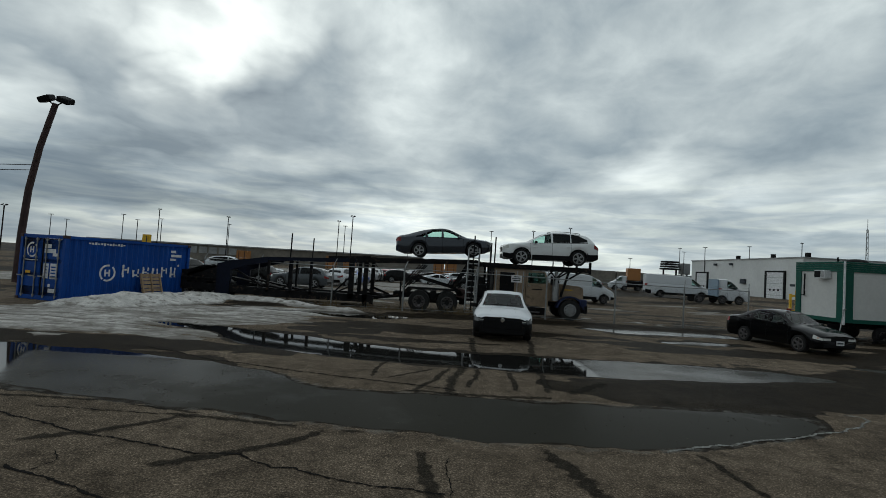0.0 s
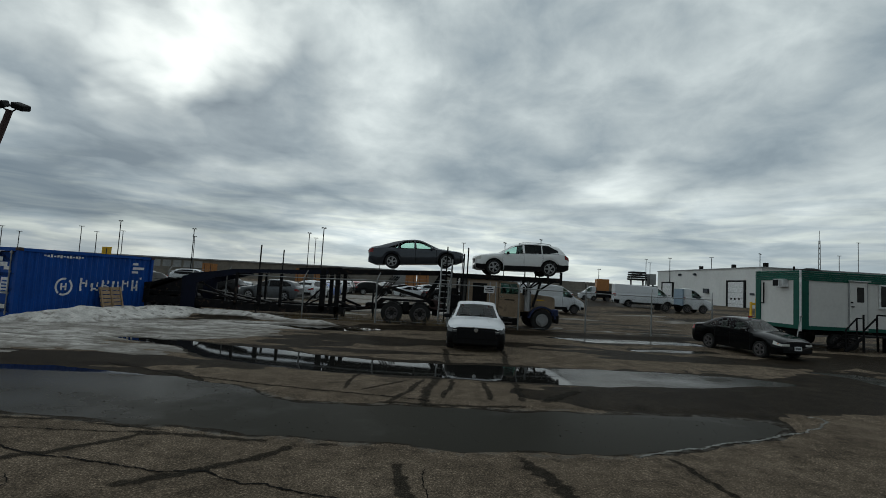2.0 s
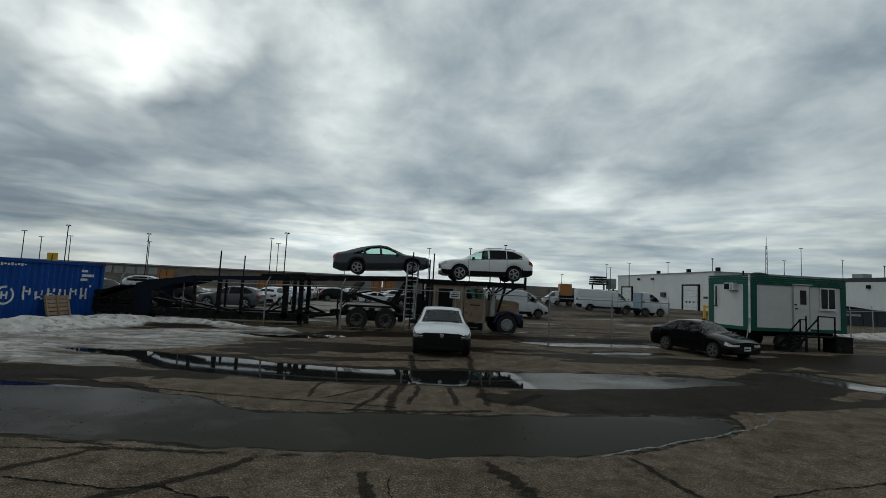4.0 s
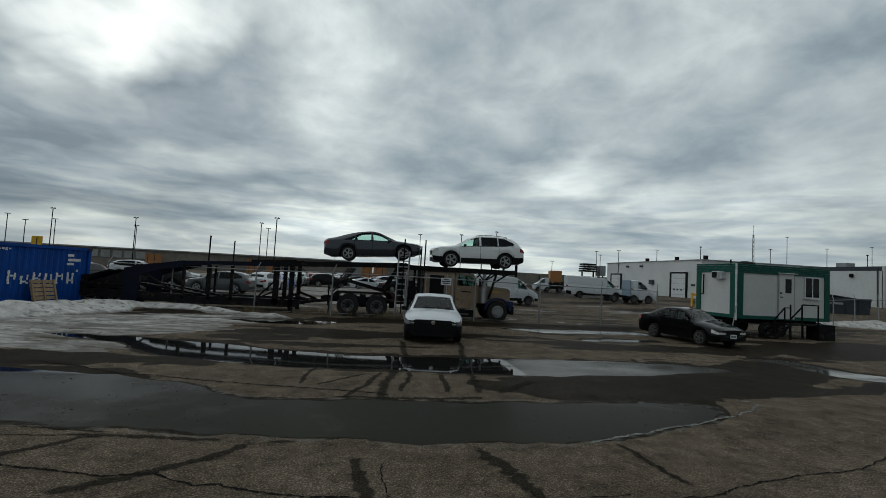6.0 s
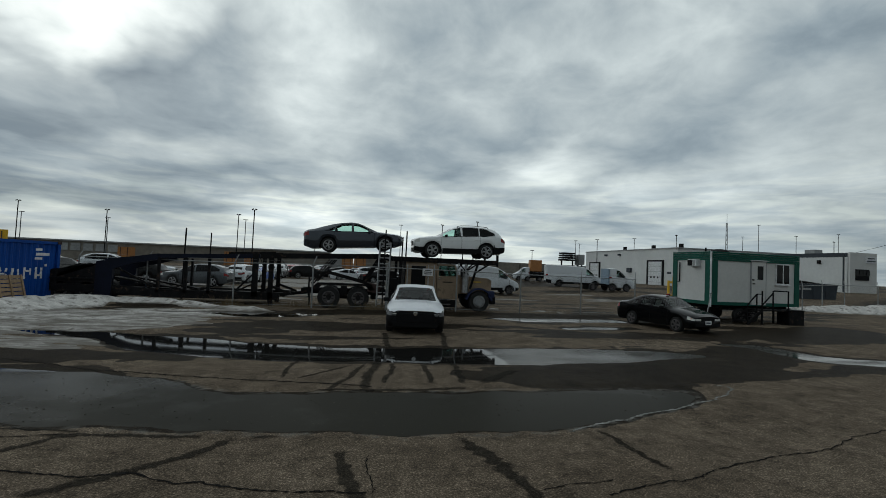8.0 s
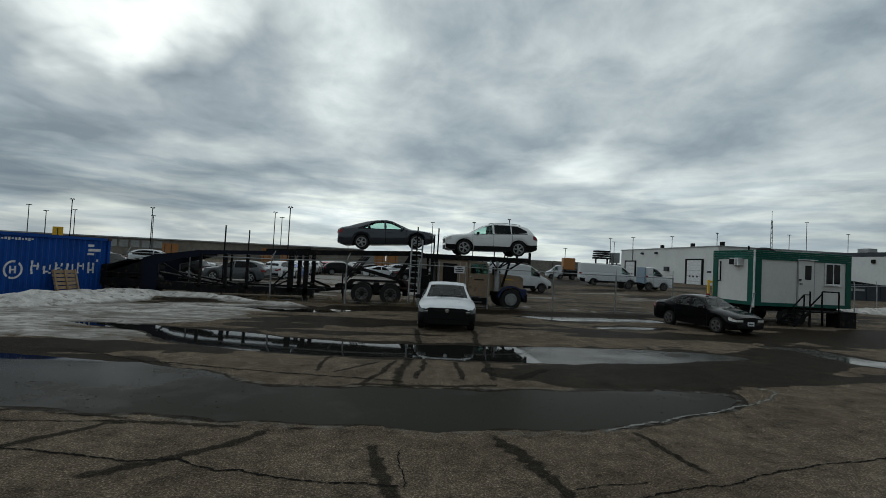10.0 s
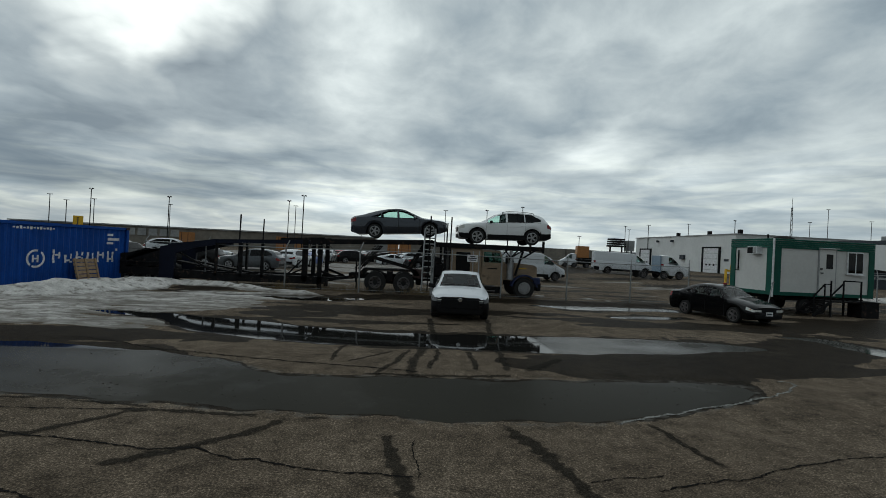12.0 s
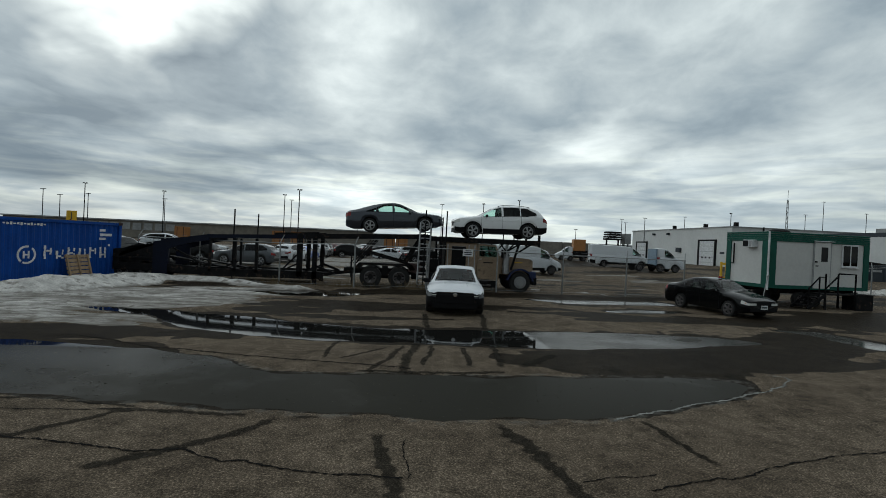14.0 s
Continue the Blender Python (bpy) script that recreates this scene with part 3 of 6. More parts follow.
def heap_object(name, x0, x1, y0, y1, step, top, label):
    X, Y = np.meshgrid(np.arange(x0, x1, step), np.arange(y0, y1, step))
    Z = top(X, Y)
    depth = np.clip((Z - height(X, Y)) / 0.22, 0, 1)
    return tagged(grid_object(name, X, Y, Z, "snow", [("depth", depth)]), label, "snow", kind="stuff")


def snow_left(x, y):
    heap = channel(x, y, [(-14.2, 16.8, 0.3), (-12.6, 18.0, 1.1), (-11.2, 21.5, 1.3), (-9.8, 23.3, 0.95), (-7.2, 22.4, 0.8), (-5.2, 21.75, 0.55), (-3.4, 21.4, 0.25)])
    apron = channel(x, y, [(-19, 13.0, 1.4), (-13, 14.4, 3.0), (-9.5, 17, 3.7), (-6.8, 19.3, 2.4), (-3.6, 20.9, 0.4)])
    tongue = np.minimum(channel(x, y, [(-13, 12.6, 1.2), (-9, 13.0, 1.3), (-7.2, 12.7, 0.9), (-5.6, 12.2, 0.35)]), channel(x, y, [(-10, 15.3, 1.6), (-6.6, 16.4, 1.7), (-4.8, 18.2, 0.9)]))
    thin = np.minimum(apron, tongue) + 0.5 * fbm(x, y, 0.6, 3)
    patchy = fbm(x * 0.55, y * 1.7, 1.9, 5)
    z = np.clip(-thin * 0.05, -0.4, 0.042) + 0.030 * patchy + 0.045 * fbm(x * 0.4 + 31, y * 1.3, 0.75, 4) + 0.014
    # meltwater has eaten the thin snow away over the pools
    z = z - 0.12 * np.clip(0.2 - 3.0 * pool_field(x, y), 0, 1)
    h = np.clip(-(heap + 0.3 * fbm(x, y, 0.9, 3)) * 0.40, 0, 0.42)
    lumps = 0.022 * fbm(x * 0.7, y * 1.3, 2.6, 4) + 0.10 * h * fbm(x, y, 2.4, 4)
    return z + lumps + h * (1.12 + 0.16 * fbm(x, y, 1.5, 3))


def snow_right(x, y):
    d = channel(x, y, [(31.5, 29.5, 0.8), (36, 29, 1.3), (44, 29, 1.8)]) + 0.4 * fbm(x, y, 0.8, 3)
    e = channel(x, y, [(25.9, 24.0, 0.3), (26.8, 24.4, 0.5)]) + 0.2 * fbm(x, y, 1.1, 3)
    return np.maximum(np.clip(-d * 0.5, -0.3, 0.75), np.clip(-e * 0.6, -0.3, 0.4)) * (1 + 0.2 * fbm(x, y, 1.7, 3))


heap_object("snow_bank", -19, -2.5, 10, 26.5, 0.09, snow_left, "dirty melting snow bank beside the blue container")
def snow_yard(x, y):
    cover = fbm(x * 0.5, y * 1.1, 0.30, 5) + 0.05 + 0.22 * np.clip((4 - x) / 8, -2.5, 0.5)
    return height(x, y) + np.clip(cover * 0.12, -0.06, 0.03)


heap_object("snow_patches", -32, 46, 27.5, 84, 0.4, snow_yard, "thin trodden snow patches across the parking yard")
def snow_verge(x, y):
    cover = fbm(x, y * 1.6, 0.9, 4) - 0.32
    side = np.minimum(np.clip((y - 22.7) / 0.4, 0, 1), np.clip((26.0 - y) / 0.8, 0, 1))
    return height(x, y) - 0.02 + np.clip(cover * 0.3, -0.05, 0.07) * side


heap_object("snow_patches", -7, 16, 22.4, 26.3, 0.12, snow_verge, "small grey snow lumps along the fence")
heap_object("snow_bank", 25, 47, 22, 33, 0.16, snow_right, "low dirty snow heap beside the fence")

# cracks, damp tyre bands and the rim of thin ice
CRACKS = [
    ([(-7.2, 6.7), (-5.46, 6.10), (-4.85, 5.90), (-4.36, 5.72), (-3.97, 5.58), (-3.60, 5.52), (-3.26, 5.40), (-2.82, 5.32), (-2.58, 5.24), (-2.1, 5.27), (-1.94, 5.16), (-1.69, 5.02), (-1.37, 5.0), (-1.02, 4.86), (-0.54, 4.76), (0.25, 4.62)], 0.024),
    ([(-4.07, 4.67), (-3.86, 4.57), (-3.52, 4.50), (-3.26, 4.37), (-2.6, 4.1)], 0.032),
    ([(2.6, 4.35), (3.08, 4.52), (3.50, 4.64), (3.94, 4.68), (4.27, 4.83), (4.66, 4.93), (5.22, 5.04), (5.82, 5.15), (6.54, 5.25), (7.23, 5.53), (8.4, 5.9)], 0.018),
    ([(2.0, 4.5), (2.19, 4.57), (2.52, 4.63), (2.85, 4.66)], 0.012),
    ([(-6.58, 10.82), (-5.62, 10.39), (-4.79, 9.93), (-3.9, 9.69), (-3.03, 9.45), (-2.17, 9.18), (-1.35, 9.0), (-0.33, 8.78), (0.47, 8.6)], 0.035),
    ([(-5.29, 6.42), (-4.6, 6.39), (-3.82, 6.38), (-3.03, 6.46)], 0.018),
    ([(-3.9, 5.05), (-3.7, 4.85), (-3.75, 4.6)], 0.012),
    ([(0.30, 5.5), (0.27, 5.1), (0.30, 4.6)], 0.010),
]
for k, (pts, w) in enumerate(CRACKS):
    ribbon("asphalt_crack", pts, w, "crack", "dark crack winding through the worn asphalt", "crack", jitter=0.008, step=0.035, seed=k + 1, ragged=0.9, lift=0.007)
BANDS = [
    ([(-7.0, 6.7), (-6.15, 6.83), (-5.54, 6.88), (-4.6, 6.83)], 0.12),
    ([(-4.6, 5.27), (-4.25, 5.51), (-3.96, 5.66), (-3.74, 5.92), (-3.36, 6.23), (-3.13, 6.44)], 0.18),
    ([(-3.6, 6.4), (-3.11, 6.40), (-2.53, 6.37), (-1.6, 6.27)], 0.16),
    ([(-4.37, 6.78), (-3.64, 6.62), (-3.03, 6.50)], 0.10),
    ([(-2.9, 4.8), (-2.67, 4.94), (-2.4, 5.06), (-2.14, 5.26), (-1.91, 5.48), (-1.63, 5.66), (-1.46, 5.90), (-1.25, 6.26)], 0.19),
    ([(-1.2, 6.25), (-0.7, 6.22)], 0.14), ([(-2.4, 5.22), (-1.9, 5.24)], 0.14),
    ([(-0.08, 5.75), (0.01, 5.14), (0.10, 4.55), (0.14, 4.0)], 0.22),
    ([(1.45, 6.1), (1.58, 5.79), (1.67, 5.44), (1.72, 5.05), (1.83, 4.59), (1.98, 4.0)], 0.26), ([(1.86, 6.1), (1.98, 5.86)], 0.26),
    ([(3.48, 6.3), (3.53, 5.81), (3.62, 5.11), (3.68, 4.71)], 0.13),
]
for k, (pts, w) in enumerate(BANDS):
    ribbon("damp_band", pts, w, "tar", "damp dark band across the asphalt", "stain", jitter=0.012, seed=k + 11, ragged=0.55, lift=0.006)
TRACKS = [
    ([(1.16, 15.4), (1.05, 12.6)], 0.26), ([(3.03, 15.6), (2.62, 12.7)], 0.24),
    ([(0.68, 10.9), (0.66, 10.24), (0.50, 9.23), (0.37, 8.3)], 0.27), ([(0.40, 10.6), (0.07, 9.22), (-0.35, 8.4)], 0.17), ([(0.10, 10.3), (-0.97, 9.18)], 0.13),
    ([(-1.05, 11.0), (-1.17, 9.17)], 0.13), ([(2.36, 10.8), (2.30, 10.11), (2.14, 8.7)], 0.20), ([(1.0, 10.7), (0.96, 10.26), (0.66, 8.7)], 0.15),
    ([(1.66, 10.5), (1.59, 8.7)], 0.17), ([(3.65, 9.96), (2.5, 8.7)], 0.3), ([(-0.6, 8.45), (0.9, 8.42), (2.3, 8.5)], 0.16),
]
for k, (pts, w) in enumerate(TRACKS):
    ribbon("tyre_track", pts, w, "tar", "wet tyre track on the asphalt", "tyre track", jitter=0.01, seed=k + 31, ragged=0.4, lift=0.006)
ribbon("ice_rim", [(2.98, 6.13), (3.38, 6.28), (3.83, 6.45), (4.51, 6.66), (5.04, 6.87), (5.78, 7.18), (6.45, 7.47), (7.23, 7.89), (7.54, 8.12), (7.60, 8.37), (7.3, 8.53)], 0.075, "ice_rim", "pale rim of thin ice along the puddle", "ice", jitter=0.012, step=0.04, seed=51, ragged=0.9, lift=0.012)

# grit and bits of ice frozen into the puddle film
bm = bmesh.new()
rs = random.Random(8)
for k in range(900):
    x, y = rs.uniform(-6, 7), rs.uniform(5.8, 9.8)
    if float(pool_field(np.array([x]), np.array([y]))[0]) > -0.15:
        continue
    r = rs.uniform(0.004, 0.012)
    m = pose(x, y, 0.002, 0, 0, rs.uniform(0, 360)) @ Matrix.Diagonal((r * rs.uniform(0.8, 2), r, r * 0.6, 1))
    bmesh.ops.create_icosphere(bm, subdivisions=1, radius=1.0, matrix=m)
tagged(part("grit", bm, "soil"), "dark grit scattered over the puddle film", "grit", kind="stuff")

# ---- vehicles ----


def lathe(bm, prof, seg, m, caps=True):
    """Turns an outline (radius, offset along y) round the y axis."""
    rings = []
    for r, y in prof:
        rings.append([bm.verts.new(m @ Vector((r * math.cos(a), y, r * math.sin(a)))) for a in [2 * math.pi * k / seg for k in range(seg)]])
    for a, b in zip(rings, rings[1:]):
        for k in range(seg):
            bm.faces.new((a[k], a[(k + 1) % seg], b[(k + 1) % seg], b[k]))
    if caps:
        bm.faces.new(rings[0])
        bm.faces.new(rings[-1][::-1])


def wheel(parent, c, R, width, out, rim_mat, spokes=5, rim_r=0.66, hub=0.2, seg=28, dish=0.0):
    """A tyre with a dark core, and a spoked rim on its outer side (out: +1 or -1 along y)."""
    w = width / 2
    m = Matrix.Translation(c) @ Matrix.Diagonal((1, out, 1, 1))
    bm = bmesh.new()
    lathe(bm, [(R * 0.6, -w), (R * 0.93, -w), (R, -w * 0.7), (R, w * 0.7), (R * 0.93, w), (R * (rim_r + 0.03), w), (R * (rim_r + 0.01), w * 0.55), (0.02, w * 0.55)], seg, m)
    t = part("wheel", bm, "rubber", parent)
    bm = bmesh.new()
    rr = R * rim_r
    lathe(bm, [(rr, w * 0.6), (rr * 1.03, w * 0.98), (rr * 0.92, w * 1.0), (rr * 0.88, w * 0.7), (rr * 0.9, w * 0.58)], seg, m, caps=False)
    for k in range(spokes):
        a = 2 * math.pi * k / spokes
        for side in (-0.12, 0.12):
            p0 = Vector((rr * hub * math.cos(a + side), w * (0.85 - dish), rr * hub * math.sin(a + side)))
            p1 = Vector((rr * 0.92 * math.cos(a + side * 1.2), w * 0.9, rr * 0.92 * math.sin(a + side * 1.2)))
            bar(bm, m @ p0, m @ p1, 0.05 * R / 0.33, 0.03 * R / 0.33)
    lathe(bm, [(rr * hub * 1.3, w * 0.5), (rr * hub * 1.3, w * (0.95 - dish)), (rr * hub, w * (1.0 - dish))], 16, m)
    part("rim", bm, rim_mat, t)
    return t


def smooth(v, k):
    if k < 1:
        return v
    p = np.pad(v, k, mode="edge")
    return np.convolve(p, np.ones(2 * k + 1) / (2 * k + 1), "valid")


class Shape:
    """The outer surface of a vehicle, front at +x, as rings along its length."""

    def __init__(self, L, W, top, belt, sill, axles, arch, roofw, step=0.06, front=0.80, rear=0.84, k=2, nose=0.40, tail=0.30, taper=None):
        self.L, self.W = L, W
        n = int(L / step) + 1
        s = np.linspace(0, L, n)
        self.x = L / 2 - s
        f = lambda pts: smooth(np.interp(s, [p[0] for p in pts], [p[1] for p in pts]), k)
        T, B = f(top), f(belt)
        zb = np.full(n, sill)
        zb = zb + 0.10 * np.clip(1 - s / 0.25, 0, 1) + 0.12 * np.clip(1 - (L - s) / 0.3, 0, 1)
        for a in axles:
            z2 = arch ** 2 - (s - a[0]) ** 2
            zb = np.where(z2 > 0, np.maximum(zb, a[1] + np.sqrt(np.maximum(z2, 0))), zb)
        w = np.full(n, W / 2)
        u = np.clip(s / nose, 0, 1)
        w = w * (front + (1 - front) * np.sqrt(1 - (1 - u) ** 2))
        u = np.clip((L - s) / tail, 0, 1)
        w = w * (rear + (1 - rear) * np.sqrt(1 - (1 - u) ** 2))
        B = np.maximum(B, zb + 0.05)
        T = np.maximum(T, B + 0.03)
        g = np.clip((T - B) / 0.4, 0, 1)
        rw = w * 0.9 * (1 - g) + np.minimum(roofw / 2, w * 0.92) * g
        z8 = np.maximum(T - 0.055, B + 0.012)
        rows = [(w * 0, zb), (w * 0.8, zb), (w * 0.96, zb + 0.04 * (B - zb)), (w, zb + 0.4 * (B - zb)), (w * 0.99, zb + 0.75 * (B - zb)), (w * 0.945, B)]
        y6, z6 = w * 0.915, B + 0.006
        # the window band narrows to a point towards the rear pillar
        lo, hi = np.full(n, 0.06), np.full(n, 0.93)
        if taper:
            hi = np.interp(s, [taper[0], taper[1]], [0.93, taper[2]])
            lo = np.interp(s, [taper[0], taper[1]], [0.06, min(0.22, taper[2] - 0.05)])
        for v in (0.0 * lo, lo, (lo + hi) / 2, hi, hi * 0 + 1.0):
            rows.append((y6 + (rw - y6) * v + 0.05 * g * v * (1 - v), z6 + (z8 - z6) * v))
        rows += [(rw * 0.88, np.maximum(T - 0.02, B + 0.02)), (rw * 0.45, T), (rw * 0, T + 0.008)]
        self.y = np.array([r[0] for r in rows])
        self.z = np.array([r[1] for r in rows])
        self.n, self.k = n, len(rows)

    def pt(self, i, j, side, off=0.0, up=0.0):
        return (self.x[i], side * (self.y[j, i] + off), self.z[j, i] + up)

    def body(self, cuts):
        """cuts: (x from, x to, 'side' or 'top') stretches, measured from the nose, left open for glass."""
        bm = bmesh.new()
        V = {}
        for side in (1, -1):
            for i in range(self.n):
                for j in range(self.k):
                    if side == -1 and j in (0, self.k - 1):
                        V[side, i, j] = V[1, i, j]
                    else:
                        V[side, i, j] = bm.verts.new(self.pt(i, j, side))
        s = self.L / 2 - self.x
        for side in (1, -1):
            for i in range(self.n - 1):
                mid = (s[i] + s[i + 1]) / 2
                for j in range(self.k - 1):
                    if any(a < mid < b and (j in (7, 8) if kind == "side" else j in (11, 12)) for a, b, kind in cuts):
                        continue
                    q = [V[side, i, j], V[side, i + 1, j], V[side, i + 1, j + 1], V[side, i, j + 1]]
                    bm.faces.new(q if side == 1 else q[::-1])
        for i in (0, self.n - 1):
            loop = [V[1, i, j] for j in range(self.k)] + [V[-1, i, j] for j in range(self.k - 2, 0, -1)]
            bm.faces.new(loop)
        return bm

    def patch(self, a, b, rows, side, off=0.006):
        """A piece of the flank between two rings of rows, laid just outside it."""
        s = self.L / 2 - self.x
        ii = [i for i in range(self.n) if a <= s[i] <= b]
        bm = bmesh.new()
        cols = [[bm.verts.new(self.pt(i, j, side, off)) for j in rows] for i in ii]
        for p, q in zip(cols, cols[1:]):
            for k in range(len(p) - 1):
                bm.faces.new((p[k], q[k], q[k + 1], p[k + 1]))
        return bm

    def seam(self, s0, side, rows=(2, 3, 4, 5), half=0.007):
        """A thin dark gap between two panels, across the flank."""
        s = self.L / 2 - self.x
        bm = bmesh.new()
        vs = []
        for j in rows:
            y, z = np.interp(s0, s, self.y[j]) + 0.003, np.interp(s0, s, self.z[j])
            vs.append([bm.verts.new((self.L / 2 - s0 + d, side * y, z)) for d in (-half, half)])
        for p, q in zip(vs, vs[1:]):
            bm.faces.new((p[0], p[1], q[1], q[0]))
        return bm

    def pane(self, a, b, kind, side=1):
        s = self.L / 2 - self.x
        ii = [i for i in range(self.n - 1) if a < (s[i] + s[i + 1]) / 2 < b]
        if not ii:
            return None
        ii = ii + [ii[-1] + 1]
        bm = bmesh.new()
        if kind == "side":
            cols = [[bm.verts.new(self.pt(i, j, side, -0.006)) for j in (7, 8, 9)] for i in ii]
        else:
            cols = [[bm.verts.new(self.pt(i, j, sd, 0, -0.006)) for j, sd in ((11, -1), (12, -1), (13, 1), (12, 1), (11, 1))] for i in ii]
        for p, q in zip(cols, cols[1:]):
            for k in range(len(p) - 1):
                bm.faces.new((p[k], q[k], q[k + 1], p[k + 1]))
        return bm


SEDAN = dict(L=4.70, W=1.80, top=[(0, 0.72), (0.12, 0.80), (0.9, 0.93), (1.22, 0.97), (2.05, 1.39), (2.4, 1.455), (2.9, 1.43), (3.3, 1.37), (3.75, 1.26), (4.15, 1.15), (4.58, 1.09), (4.7, 0.98)],
             belt=[(0, 0.66), (0.12, 0.74), (0.9, 0.865), (1.25, 0.895), (3.9, 0.99), (4.5, 1.01), (4.7, 0.9)], sill=0.19, axles=[(0.87, 0.33), (3.56, 0.33)], arch=0.395, roofw=1.28,
             side=[(1.48, 2.36), (2.43, 3.22), (3.26, 3.72)], top_cuts=[(1.24, 1.98), (3.3, 4.05)], R=0.335, taper=(2.9, 3.75, 0.24))
OLD_SEDAN = dict(L=4.24, W=1.67, top=[(0, 0.66), (0.12, 0.75), (0.75, 0.89), (1.12, 0.945), (1.80, 1.335), (2.2, 1.395), (2.8, 1.375), (3.25, 1.24), (3.62, 1.06), (4.1, 1.02), (4.24, 0.9)],
                 belt=[(0, 0.57), (0.12, 0.66), (0.75, 0.81), (1.12, 0.87), (3.6, 0.96), (4.1, 0.92), (4.24, 0.8)], sill=0.19, axles=[(0.79, 0.30), (3.23, 0.30)], arch=0.345, roofw=1.16,
                 side=[(1.33, 2.10), (2.17, 2.85), (2.91, 3.28)], top_cuts=[(1.18, 1.74), (2.95, 3.55)], R=0.30, taper=(2.8, 3.35, 0.35))
SUV = dict(L=4.70, W=1.84, top=[(0, 0.90), (0.08, 0.97), (0.5, 1.05), (1.2, 1.12), (2.0, 1.56), (2.4, 1.655), (3.0, 1.665), (3.6, 1.63), (4.05, 1.565), (4.25, 1.49), (4.5, 1.24), (4.64, 1.03), (4.7, 0.95)],
           belt=[(0, 0.83), (0.08, 0.91), (0.5, 0.98), (1.2, 1.04), (4.2, 1.13), (4.55, 1.06), (4.7, 0.92)], sill=0.23, axles=[(0.9, 0.36), (3.69, 0.36)], arch=0.42, roofw=1.26,
           side=[(1.45, 2.36), (2.45, 3.32), (3.34, 4.15)], top_cuts=[(1.22, 1.92), (4.26, 4.52)], R=0.37, taper=(3.7, 4.22, 0.45))
VAN = dict(L=5.98, W=2.06, top=[(0, 0.95), (0.15, 1.12), (0.7, 1.34), (0.95, 1.48), (1.75, 2.22), (2.2, 2.40), (3.2, 2.47), (5.9, 2.46), (5.98, 2.4)],
           belt=[(0, 0.82), (0.15, 1.0), (0.7, 1.24), (0.95, 1.32), (1.6, 1.40), (2.6, 1.45), (5.98, 1.45)], sill=0.32, axles=[(0.98, 0.36), (4.6, 0.36)], arch=0.43, roofw=1.78,
           side=[(1.12, 2.05)], top_cuts=[(1.02, 1.7)], R=0.35)


def car(name, m, spec, paint, label, category="car", group="", rim="alloy", step=0.06, glass="glass_clear", rear_glass=None, rest="black", spokes=5, clad=False, face="black", dark_front=0.0, mirror=None, lamps="lamp", rails=False):
    """A vehicle with an open, glazed cabin; wheels, seats, lamps, mirrors and trim are parts."""
    root = thing(name, m, label, category, group)
    keys = ("L", "W", "top", "belt", "sill", "axles", "arch", "roofw")
    S = Shape(*[spec[k] for k in keys], step=step, taper=spec.get("taper"))
    cuts = [(a, b, "side") for a, b in spec["side"]] + [(a, b, "top") for a, b in spec["top_cuts"]]
    bm = S.body(cuts)
    # nose faces below the height dark_front become a separate black part
    if dark_front:
        b2 = bm.copy()
        low = lambda f: f.calc_center_median().x > spec["L"] / 2 - 0.6 and f.calc_center_median().z < dark_front
        bmesh.ops.delete(bm, geom=[f for f in bm.faces if low(f)], context="FACES")
        bmesh.ops.delete(b2, geom=[f for f in b2.faces if not low(f)], context="FACES")
        for b_ in (bm, b2):
            bmesh.ops.delete(b_, geom=[v for v in b_.verts if not v.link_faces], context="VERTS")
        part("front_bumper", b2, "black", root, "lower nose of the body in black", smooth=True)
    body = part("body", bm, paint, root, smooth=True)
    body.data.set_sharp_from_angle(angle=radians(40))
    L, W = spec["L"], spec["W"]
    for n, (a, b) in enumerate(spec["side"]):
        for side in (1, -1):
            bm = S.pane(a, b, "side", side)
            if bm:
                part("side_window", bm, (rear_glass or glass) if n > 0 else glass, root, smooth=True)
    for n, (a, b) in enumerate(spec["top_cuts"]):
        bm = S.pane(a, b, "top")
        if bm:
            part("windscreen" if n == 0 else "rear_window", bm, glass if n == 0 else (rear_glass or glass), root, smooth=True)
    bm = bmesh.new()
    seat_z = spec["belt"][3][1] - 0.30
    for sx in [L / 2 - spec["side"][0][1] + 0.05] + ([L / 2 - spec["side"][1][1] + 0.1] if len(spec["side"]) > 1 else []):
        for sy in (-0.38, 0.38):
            box(bm, (sx + 0.3, sy, seat_z - 0.15), (0.5, 0.5, 0.2), bevel=0.05)
            box(bm, (sx, sy, seat_z + 0.12), (0.14, 0.48, 0.56), (0, -12, 0), bevel=0.05)
            box(bm, (sx - 0.07, sy, seat_z + 0.50), (0.09, 0.26, 0.16), bevel=0.03)
    box(bm, (L / 2 - spec["side"][0][0] - 0.15, 0, seat_z + 0.12), (0.5, W * 0.78, 0.22), bevel=0.05)
    part("seats", bm, "interior", root)
    for (ax, az) in spec["axles"]:
        for side in (1, -1):
            wheel(root, (L / 2 - ax, side * (W / 2 - 0.115), spec["R"] + 0.0), spec["R"], 0.22, side, rim, spokes, rim_r=0.70)
    for (ax, az) in spec["axles"]:
        for side in (1, -1):
            bm = bmesh.new()
            lathe(bm, [(spec["arch"] + 0.03, 0), (spec["arch"] + 0.03, 0.02)], 20, Matrix.Translation((L / 2 - ax, side * (W / 2 - 0.30), az + 0.02)))
            for v in bm.verts:
                v.co.z = max(v.co.z, spec["sill"])
            part("wheel_liner", bm, "black", root)
    # underbody closes the wheel wells
    boxpart("underbody", (0, 0, spec["sill"] + 0.14), (L * 0.86, W * 0.62, 0.22), "black", root)
    nose_z = spec["top"][0][1]
    zs = spec["sill"] + 0.1
    fw = W * 0.78
    if clad:
        fw *= 0.72
    xf = L / 2
